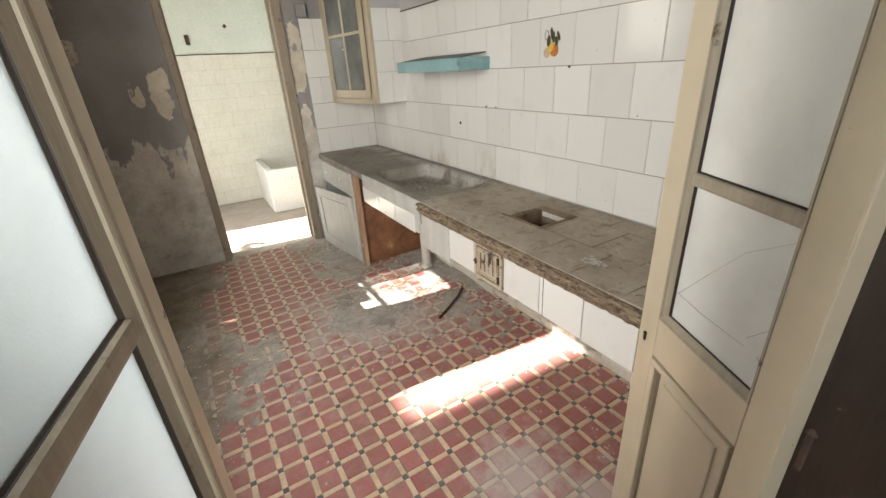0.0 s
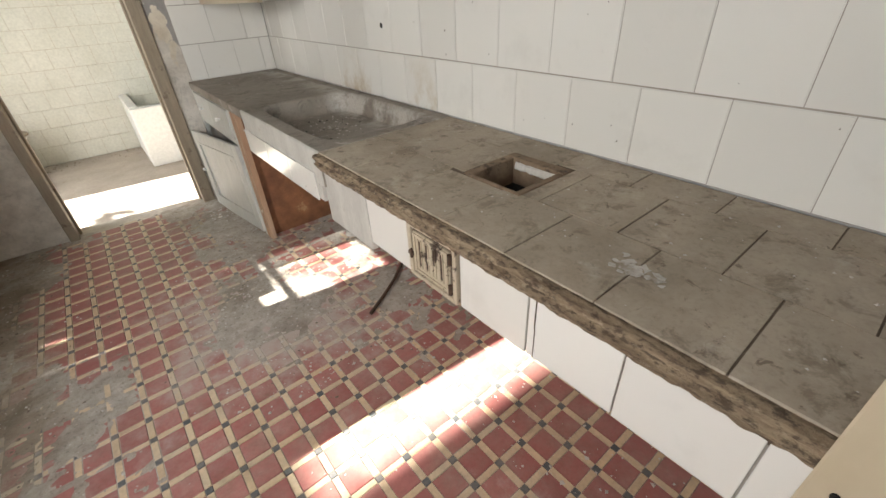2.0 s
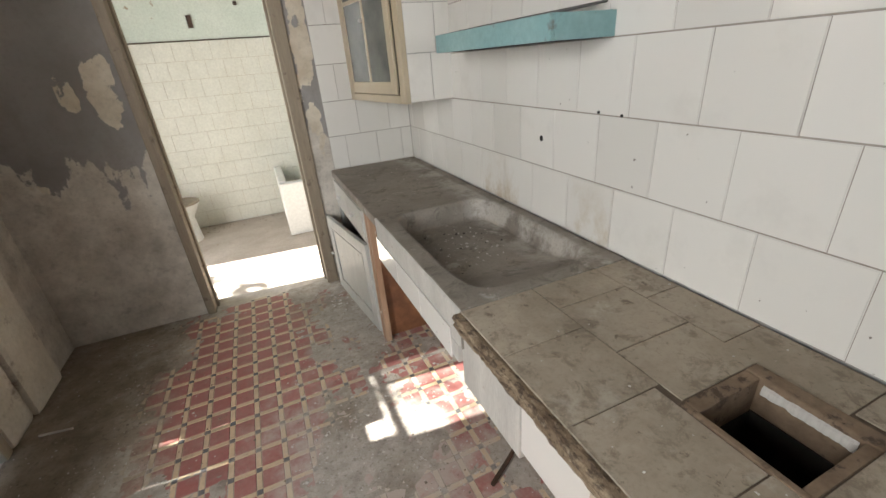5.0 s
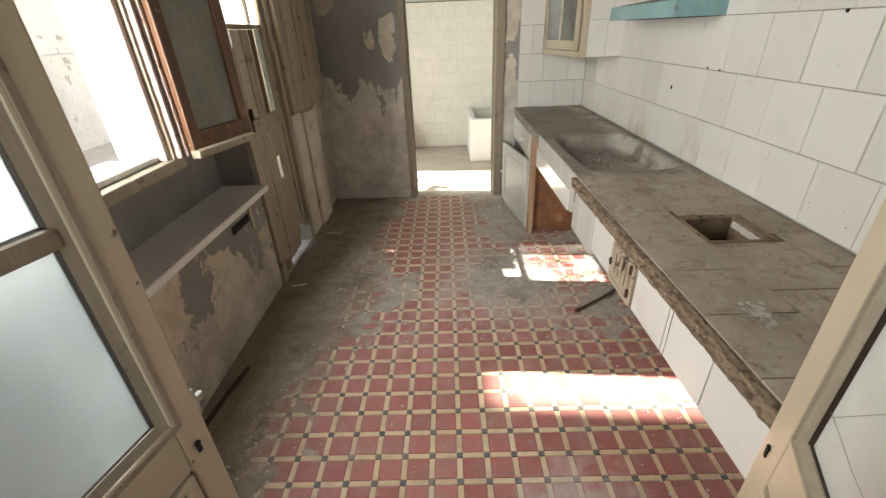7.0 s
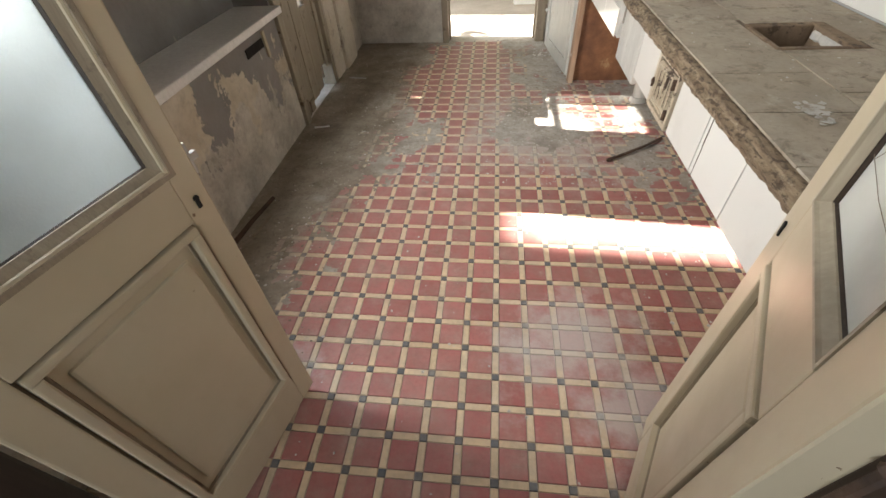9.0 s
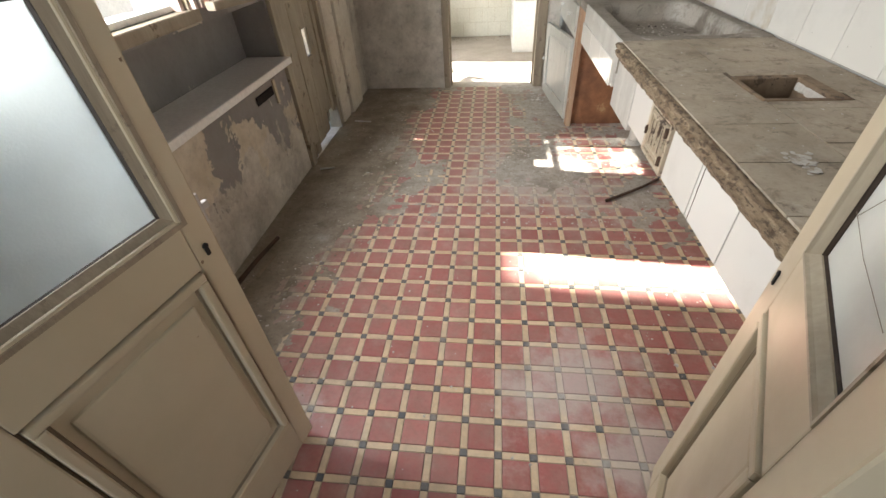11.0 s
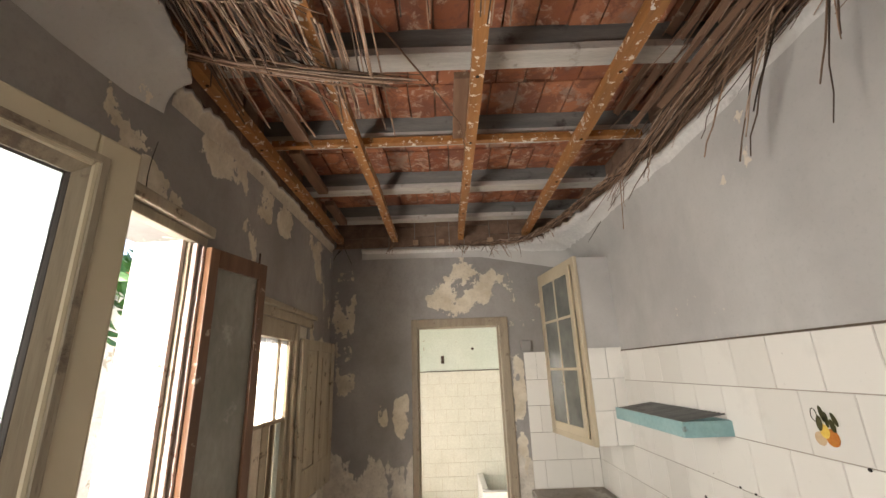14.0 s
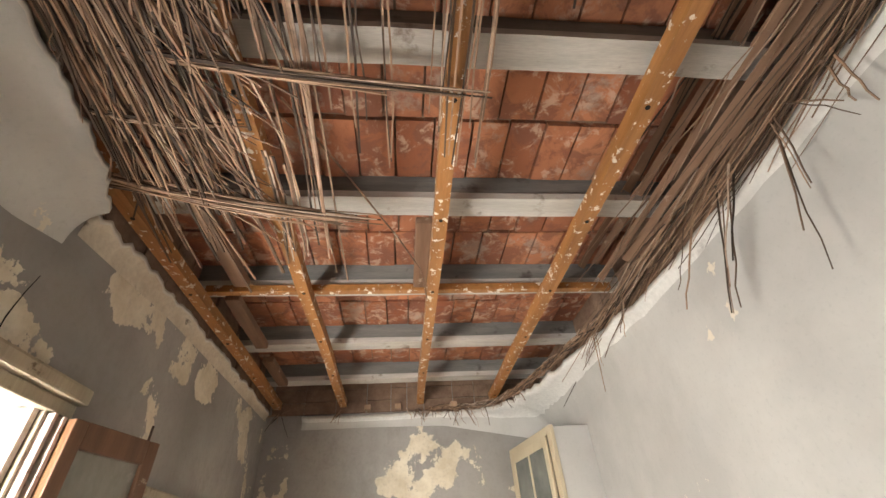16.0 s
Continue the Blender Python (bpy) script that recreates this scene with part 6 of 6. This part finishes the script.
# ---- patio things ----
def leaf_mesh():
    bm = bmesh.new()
    pts = [(0, 0, 0), (0.35, 0.25, -0.03), (0.42, 0.55, -0.08), (0.25, 0.85, -0.16), (0, 1.1, -0.26), (-0.25, 0.85, -0.16), (-0.42, 0.55, -0.08), (-0.35, 0.25, -0.03)]
    mid = [bm.verts.new((0, y, -0.03 - 0.2 * y * y)) for y in (0.3, 0.6, 0.88)]
    vs = [bm.verts.new((x, y, z + abs(x) * 0.15)) for x, y, z in pts]
    for f in ((vs[0], vs[1], mid[0]), (vs[1], vs[2], mid[1], mid[0]), (vs[2], vs[3], mid[2], mid[1]), (vs[3], vs[4], mid[2]), (vs[4], vs[5], mid[2]), (vs[5], vs[6], mid[1], mid[2]), (vs[6], vs[7], mid[0], mid[1]), (vs[7], vs[0], mid[0])):
        bm.faces.new(f)
    me = bpy.data.meshes.new("leaf")
    bm.to_mesh(me)
    bm.free()
    me.materials.append(M["leaf"])
    return me


vine = thing("climbing_vine", (-2.30, 3.9, 2.7), "broad green leaves trailing over the whitewashed patio wall", "plant")
lm = leaf_mesh()
rv = random.Random(3)
stem = bmesh.new()
for k in range(9):
    y = 3.25 + k * 0.17
    add_strand(stem, [(-2.42, y, 2.76), (-2.33, y + 0.05, 2.80), (-2.27, y + 0.1, 2.55), (-2.26, y + 0.08, 2.25 + 0.03 * k)], 0.008, 0.004, 5)
part("stem", stem, M["leaf"], vine)
for k in range(130):
    y = rv.uniform(3.10, 4.75)
    low = 1.98 + 0.33 * max(0.0, y - 3.9)
    z = rv.uniform(low, 3.15 - 0.1 * abs(y - 3.8))
    ob = new("leaf", lm)
    s = rv.uniform(0.15, 0.27)
    ob.matrix_basis = Matrix.Translation((-2.28 + rv.uniform(-0.10, 0.10), y, z)) @ Euler((radians(rv.uniform(-150, -95)), radians(rv.uniform(-30, 30)), radians(90 + rv.uniform(-50, 50)))).to_matrix().to_4x4() @ Matrix.Diagonal((s, s, s, 1))
    ob.parent = vine
    ob.matrix_parent_inverse = vine.matrix_basis.inverted()
pot = thing("flower_pot", (-2.50, 4.90, 2.74), "terracotta pot with a red flower on the patio wall", "flower pot")
pb = bmesh.new()
add_rod(pb, (-2.50, 4.90, 2.74), (-2.50, 4.90, 2.90), 0.07, 0.10, 18)
add_rod(pb, (-2.50, 4.90, 2.88), (-2.50, 4.90, 2.92), 0.112, 0.112, 18)
part("pot", pb, M["terracotta"], pot)
fl = bmesh.new()
for k in range(14):
    bmesh.ops.create_icosphere(fl, subdivisions=1, radius=0.022, matrix=Matrix.Translation((-2.50 + rv.uniform(-0.07, 0.07), 4.90 + rv.uniform(-0.08, 0.08), 3.02 + rv.uniform(-0.04, 0.05))))
part("flowers", fl, M["flower"], pot, "red petals")
sm = bmesh.new()
for k in range(6):
    add_strand(sm, [(-2.50, 4.90, 2.90), (-2.50 + rv.uniform(-0.05, 0.05), 4.90 + rv.uniform(-0.05, 0.05), 3.02)], 0.004, 0.003, 5)
part("stem", sm, M["leaf"], pot)


# ---- loose scraps ----
def scrap(name, pts, r, mat, label, cat):
    bm = bmesh.new()
    add_strand(bm, pts, r, r * 0.8, 5)
    return tagged(shape(name, bm, mat), label, cat)


scrap("bent_lath", [(1.79, 2.215, 0.010), (1.89, 2.27, 0.016), (2.0, 2.34, 0.02), (2.115, 2.44, 0.012)], 0.009, M["rusty_iron"], "dark bent strip lying on the tiled floor", "strip")
scrap("wood_scrap", [(0.085, 1.50, 0.012), (0.10, 1.66, 0.012), (0.13, 1.84, 0.012)], 0.012, M["rusty_iron"], "dark wood strip on the floor by the wall", "wood scrap")
scrap("wood_scrap", [(0.15, 1.56, 0.008), (0.17, 1.72, 0.008)], 0.008, M["frame_paint"], "short brown wood splinter on the floor", "wood scrap")
scrap("wood_scrap", [(0.10, 2.56, 0.006), (0.19, 2.58, 0.006)], 0.006, M["white"], "white splinter on the floor by the door", "wood scrap")
scrap("wood_scrap", [(0.12, 3.33, 0.008), (0.25, 3.31, 0.008)], 0.006, M["debris"], "pale splinter on the floor by the door", "wood scrap")
fk = bmesh.new()
rf = random.Random(6)
for k in range(34):
    c = (1.83 + rf.gauss(0, 0.012), 1.155 + rf.gauss(0, 0.024))
    vs = [fk.verts.new((c[0] + math.cos(a) * rf.uniform(0.002, 0.011), c[1] + math.sin(a) * rf.uniform(0.002, 0.012), CT + 0.002 + rf.uniform(0, 0.0015))) for a in (0, 1.1, 2.1, 3.2, 4.3, 5.3)]
    f = fk.faces.new(vs)
    ex = bmesh.ops.extrude_face_region(fk, geom=[f])
    bmesh.ops.translate(fk, vec=(0, 0, 0.0007), verts=[g for g in ex["geom"] if isinstance(g, bmesh.types.BMVert)])
bmesh.ops.recalc_face_normals(fk, faces=fk.faces)
tagged(shape("paint_flakes", fk, M["slab_front"]), "curled pale paint flakes on the stone counter", "paint flakes", kind="stuff")


def crumbs(name, label, spots, mat, seed):
    """Small broken bits: irregular tetrahedra scattered over boxes of the plan."""
    r = random.Random(seed)
    verts, faces = [], []
    for (x0, x1, y0, y1, z, n, s0, s1) in spots:
        for _ in range(n):
            c = (r.uniform(x0, x1), r.uniform(y0, y1))
            if z > 0.7 and 1.9 < c[0] < 2.14 and 1.49 < c[1] < 1.73:
                continue
            s = s0 + (s1 - s0) * r.random() ** 3
            a = r.uniform(0, 6.28)
            k = len(verts)
            for q in range(4):
                t = a + q * 1.57 + r.uniform(-0.4, 0.4)
                verts.append((c[0] + math.cos(t) * s * r.uniform(0.6, 1.2), c[1] + math.sin(t) * s * r.uniform(0.6, 1.2), z))
            verts.append((c[0], c[1], z + s * r.uniform(0.35, 0.8)))
            faces += [(k, k + 1, k + 4), (k + 1, k + 2, k + 4), (k + 2, k + 3, k + 4), (k + 3, k, k + 4), (k + 3, k + 2, k + 1, k)]
    me = bpy.data.meshes.new(name)
    me.from_pydata(verts, [], faces)
    me.materials.append(mat)
    return tagged(new(name, me), label, "debris", kind="stuff")


crumbs("plaster_crumbs", "pale plaster crumbs scattered over the floor", [(0.08, 2.25, 0.6, 4.05, 0.001, 420, 0.002, 0.007), (0.06, 0.5, 1.2, 4.05, 0.001, 350, 0.002, 0.009), (1.2, 1.72, 2.4, 4.05, 0.001, 320, 0.002, 0.010), (1.75, 2.25, 0.7, 3.2, 0.001, 420, 0.002, 0.010), (2.18, 2.27, 0.5, 3.2, 0.001, 300, 0.003, 0.014), (1.5, 1.72, 3.6, 4.06, 0.001, 130, 0.003, 0.014), (1.15, 1.80, 2.0, 2.85, 0.001, 420, 0.002, 0.009), (0.3, 0.8, 1.8, 3.6, 0.001, 260, 0.002, 0.008)], M["debris"], 41)
crumbs("dirt_crumbs", "brown dirt and grit on the floor", [(0.06, 0.6, 1.0, 4.05, 0.001, 450, 0.002, 0.009), (0.5, 1.7, 2.4, 4.05, 0.001, 300, 0.002, 0.008), (1.3, 2.2, 1.9, 3.2, 0.001, 260, 0.002, 0.008), (0.4, 2.2, 5.75, 6.0, 0.001, 150, 0.004, 0.014)], M["dirt_crumbs"], 42)
crumbs("counter_grit", "grit and flakes on the counter and in the sink", [(1.72, 2.26, 0.6, 2.18, CT + 0.001, 130, 0.0015, 0.005), (1.72, 2.26, 3.05, 4.05, CT + 0.002, 60, 0.0015, 0.005)], M["debris"], 43)
crumbs("sink_grit", "grit and flakes in the shallow sink", [(1.86, 2.13, 2.55, 2.90, CT - 0.086, 90, 0.002, 0.008)], M["debris"], 44)
crumbs("sink_soot", "black bits in the shallow sink", [(1.86, 2.13, 2.50, 2.90, CT - 0.085, 30, 0.002, 0.009)], M["soot_shade"], 45)

# crumbled plaster foot of the sink wall
bp = bmesh.new()
y = YN + 0.01
rb = random.Random(9)
while y < 3.19:
    w = rb.uniform(0.05, 0.14)
    add_box(bp, (XR - rb.uniform(0.03, 0.05), y, -0.001), (XR - 0.001, min(3.2, y + w + 0.02), rb.uniform(0.035, 0.075)), 0.01)
    y += w
tagged(shape("baseboard_plaster", bp, M["base_plaster"]), "crumbling cream plaster skirting below the counter", "skirting", kind="structure")

# ---- wall tiles ----
grout = tagged(shape("wall_tiling", box((XR - 0.0075, YN + 0.002, CT + 0.002), (XR - 0.001, YB - 0.002, 1.812)), M["grout"]), "white glazed tiles in half-bond on the sink wall", "tiling", kind="structure")


def tile_mesh(w, h):
    """A thin glazed tile with eased edges, centred, facing -x."""
    bm = bmesh.new()
    add_box(bm, (-0.003, -w / 2, -h / 2), (0.003, w / 2, h / 2))
    es = [e for e in bm.edges if all(v.co.x < 0 for v in e.verts)]
    bmesh.ops.bevel(bm, geom=es, offset=0.0018, segments=2, affect="EDGES")
    me = bpy.data.meshes.new("tile")
    bm.to_mesh(me)
    bm.free()
    me.materials.append(M["tile"])
    return me


TP, rowz = 0.209, ((CT + 0.004, 0.993), (0.997, 1.202), (1.206, 1.409), (1.413, 1.616), (1.620, 1.810))
cache = {}
rt = random.Random(77)


def tile_at(parent, y0, y1, z0, z1, x, stained=False, turn=False):
    w, h = round(y1 - y0 - 0.002, 3), round(z1 - z0, 3)
    key = (w, h, stained)
    if key not in cache:
        cache[key] = tile_mesh(w, h)
        if stained:
            cache[key].materials[0] = M["stained_tile"]
    ob = new("tile", cache[key])
    e = Euler((0, rt.uniform(-0.006, 0.006), rt.uniform(-0.006, 0.006) + (radians(90) if turn else 0)))
    if turn:
        ob.matrix_basis = Matrix.Translation(((y0 + y1) / 2, x, (z0 + z1) / 2)) @ Euler((0, 0, radians(90) + rt.uniform(-0.005, 0.005))).to_matrix().to_4x4()
    else:
        ob.matrix_basis = Matrix.Translation((x, (y0 + y1) / 2, (z0 + z1) / 2)) @ e.to_matrix().to_4x4()
    ob.parent = parent
    ob.matrix_parent_inverse = parent.matrix_basis.inverted()
    return ob


for r, (z0, z1) in enumerate(rowz):
    off = (1.638, 1.722, 1.614, 1.716, 1.808)[r]
    y = off - TP * 6
    while y < YB - 0.01:
        a, b = max(y, YN + 0.003), min(y + TP, YB - 0.010)
        if b - a > 0.01:
            tile_at(grout, a, b, z0, z1, XR - 0.0075, stained=(r == 0 and 2.2 < a < 2.9))
        y += TP
g2 = tagged(shape("wall_tiling_end", box((1.722, YB - 0.004, CT + 0.002), (XR - 0.012, YB - 0.001, 1.848)), M["grout"]), "white glazed tiles beside the far doorway", "tiling", kind="structure")
for r, (z0, z1) in enumerate((*rowz[:4], (1.620, 1.846))):
    cuts = (1.722, 1.925, 2.13, XR - 0.012) if r % 2 else (1.722, 1.825, 2.03, 2.2, XR - 0.012)
    for a, b in zip(cuts, cuts[1:]):
        tile_at(g2, a, b, z0, z1, YB - 0.0075, turn=True)
tagged(shape("trim_tile_cap", boxes(((XR - 0.011, YN + 0.002, 1.8125), (XR - 0.0015, WY - 0.012, 1.819))), M["joint"]), "dark dusty line along the top of the tiles", "trim", kind="structure")
lump = tagged(shape("bracket_stub", box((1.705, YB - 0.045, 1.852), (1.79, YB - 0.001, 1.95), 0.012), M["peeling"]), "plastered grey stub above the end tiles", "bracket")

# far room tiling
g3 = tagged(shape("wall_tiling_far", box((FX0 + 0.002, FY1 - 0.003, 0.002), (FX1 - 0.002, FY1 - 0.0005, 1.695)), M["far_grout"]), "cream glazed tiles on the far room's wall", "tiling", kind="structure")
tagged(shape("trim_far_tile_cap", box((FX0 + 0.002, FY1 - 0.012, 1.6985), (FX1 - 0.002, FY1 - 0.001, 1.708)), M["joint"]), "dark line on top of the far tiles", "trim", kind="structure")
fm = {}
for r in range(11):
    z0 = 0.004 + r * 0.154
    x = FX0 + 0.003 - (0.075 if r % 2 else 0.0)
    while x < FX1 - 0.02:
        a, b = max(x, FX0 + 0.003), min(x + 0.153, FX1 - 0.003)
        w = round(b - a - 0.004, 3)
        if w > 0.02:
            if w not in fm:
                bm = box((-w / 2, -0.003, -0.075), (w / 2, 0.003, 0.075))
                me = bpy.data.meshes.new("tile")
                bm.to_mesh(me)
                bm.free()
                me.materials.append(M["far_tile"])
                fm[w] = me
            ob = new("tile", fm[w])
            ob.matrix_basis = Matrix.Translation(((a + b) / 2, FY1 - 0.006, z0 + 0.076))
            ob.parent = g3
            ob.matrix_parent_inverse = g3.matrix_basis.inverted()
        x += 0.153

# ---- patterned floor ----
floor = tagged(shape("floor", box((-0.16, 0.28, -0.2), (XR, YB + 0.06, -0.0035)), M["floor_bed"]), "red cement floor tiles with cream strips and dark corner insets, dusty", "floor", kind="structure")


def earth_layer():
    """Trodden earth and fallen lime over the tiles: a thin sheet that dips under them where they lie bare."""
    nx, ny = 190, 300
    x0, x1, y0, y1 = XL + 0.002, XR - 0.003, YN + 0.35, YB + 0.04
    hs = [[0.0] * (nx + 1) for _ in range(ny + 1)]

    def heap(x, y, cx, cy, rx, ry):
        return 1.0 - math.hypot((x - cx) / rx, (y - cy) / ry)

    for j in range(ny + 1):
        for i in range(nx + 1):
            x, y = x0 + (x1 - x0) * i / nx, y0 + (y1 - y0) * j / ny
            edge = 0.44 + 0.20 * min(1.0, max(0.0, (y - 1.0) / 1.4))
            side = (edge - x) * 3.4
            side = min(side, (y - 0.9) * 2.0)
            far = (y - 3.35) * 0.9 + (abs(x - 1.05) - 0.42) * 1.6
            v = max(side, far, heap(x, y, 1.50, 2.62, 0.36, 0.48), heap(x, y, 1.58, 3.5, 0.34, 0.62), heap(x, y, 0.66, 2.35, 0.30, 0.55) * 0.8, heap(x, y, 2.0, 2.3, 0.4, 0.7) * 0.6)
            n = noise.fractal(Vector((x * 4.2, y * 4.2, 2.0)), 0.9, 2.1, 6) * 0.55 + noise.fractal(Vector((x * 19, y * 19, 5.0)), 0.8, 2.1, 4) * 0.28
            hs[j][i] = v + n
    bm = bmesh.new()
    vs = {}
    for j in range(ny):
        for i in range(nx):
            if max(hs[j][i], hs[j][i + 1], hs[j + 1][i], hs[j + 1][i + 1]) < 0.10:
                continue
            q = []
            for a, b in ((i, j), (i + 1, j), (i + 1, j + 1), (i, j + 1)):
                if (a, b) not in vs:
                    x, y = x0 + (x1 - x0) * a / nx, y0 + (y1 - y0) * b / ny
                    h = min(1.0, max(0.0, hs[b][a] * 1.1))
                    vs[a, b] = bm.verts.new((x, y, -0.0022 + 0.0050 * h + 0.0010 * noise.noise(Vector((x * 60, y * 60, 1.0))) * h))
                q.append(vs[a, b])
            bm.faces.new(q).smooth = True
    return tagged(shape("trodden_earth", bm, M["earth"]), "dry brown earth and grey lime dust trodden over the tiles", "dirt", kind="stuff")


earth_layer()
FP, FO = 0.1015, (1.022, 1.164)
SQ, ST = 0.0785, 0.0215


def flat_piece(name, hx, hy, mat):
    c = 0.0016
    v = [(-hx, -hy, -0.004), (hx, -hy, -0.004), (hx, hy, -0.004), (-hx, hy, -0.004), (-hx + c, -hy + c, 0), (hx - c, -hy + c, 0), (hx - c, hy - c, 0), (-hx + c, hy - c, 0)]
    f = [(4, 5, 6, 7), (0, 1, 5, 4), (1, 2, 6, 5), (2, 3, 7, 6), (3, 0, 4, 7)]
    me = bpy.data.meshes.new(name)
    me.from_pydata(v, [], f)
    me.materials.append(mat)
    return me


pieces = {"red_tile": flat_piece("red_tile", SQ / 2, SQ / 2, M["floor_red"]), "strip_x": flat_piece("cream_strip", SQ / 2, ST / 2, M["floor_cream"]), "strip_y": flat_piece("cream_strip", ST / 2, SQ / 2, M["floor_cream"]), "inset": flat_piece("dark_inset", ST / 2, ST / 2, M["floor_dark"])}
rest = {k: ([], []) for k in pieces}
rp = random.Random(51)
for i in range(-11, 14):
    for j in range(-9, 31):
        bx, by = FO[0] + i * FP, FO[1] + j * FP
        for kind, cx, cy in (("inset", bx, by), ("strip_x", bx + FP / 2, by), ("strip_y", bx, by + FP / 2), ("red_tile", bx + FP / 2, by + FP / 2)):
            if not (XL + 0.005 < cx < XR - 0.005 and 0.31 < cy < YB + 0.05):
                continue
            if cx > XR - 0.045 or cx < XL + 0.045:
                if kind in ("red_tile", "strip_x"):
                    continue
            z = rp.uniform(-0.0008, 0.0008)
            tilt = (rp.uniform(-0.004, 0.004), rp.uniform(-0.004, 0.004))
            if -5 <= i <= 7 and -3 <= j <= 13:
                ob = new("red_tile" if kind == "red_tile" else "dark_inset" if kind == "inset" else "cream_strip", pieces[kind])
                ob.matrix_basis = Matrix.Translation((cx, cy, z)) @ Euler((tilt[0], tilt[1], 0)).to_matrix().to_4x4()
                ob.parent = floor
                ob.matrix_parent_inverse = floor.matrix_basis.inverted()
            else:
                vs, fs = rest[kind]
                k = len(vs)
                me = pieces[kind]
                for v in me.vertices:
                    vs.append((cx + v.co.x, cy + v.co.y, z + v.co.z + tilt[0] * v.co.y - tilt[1] * v.co.x))
                fs += [tuple(k + q for q in p.vertices) for p in me.polygons]
for kind, (vs, fs) in rest.items():
    me = bpy.data.meshes.new(kind)
    me.from_pydata(vs, [], fs)
    me.materials.append(pieces[kind].materials[0])
    nm = {"red_tile": "red_tiles_beyond", "inset": "dark_insets_beyond", "strip_x": "cream_strips_beyond", "strip_y": "cream_strips_across"}[kind]
    ob = new(nm, me)
    ob.parent = floor
    ob.matrix_parent_inverse = floor.matrix_basis.inverted()
    ob["kind"] = "stuff"
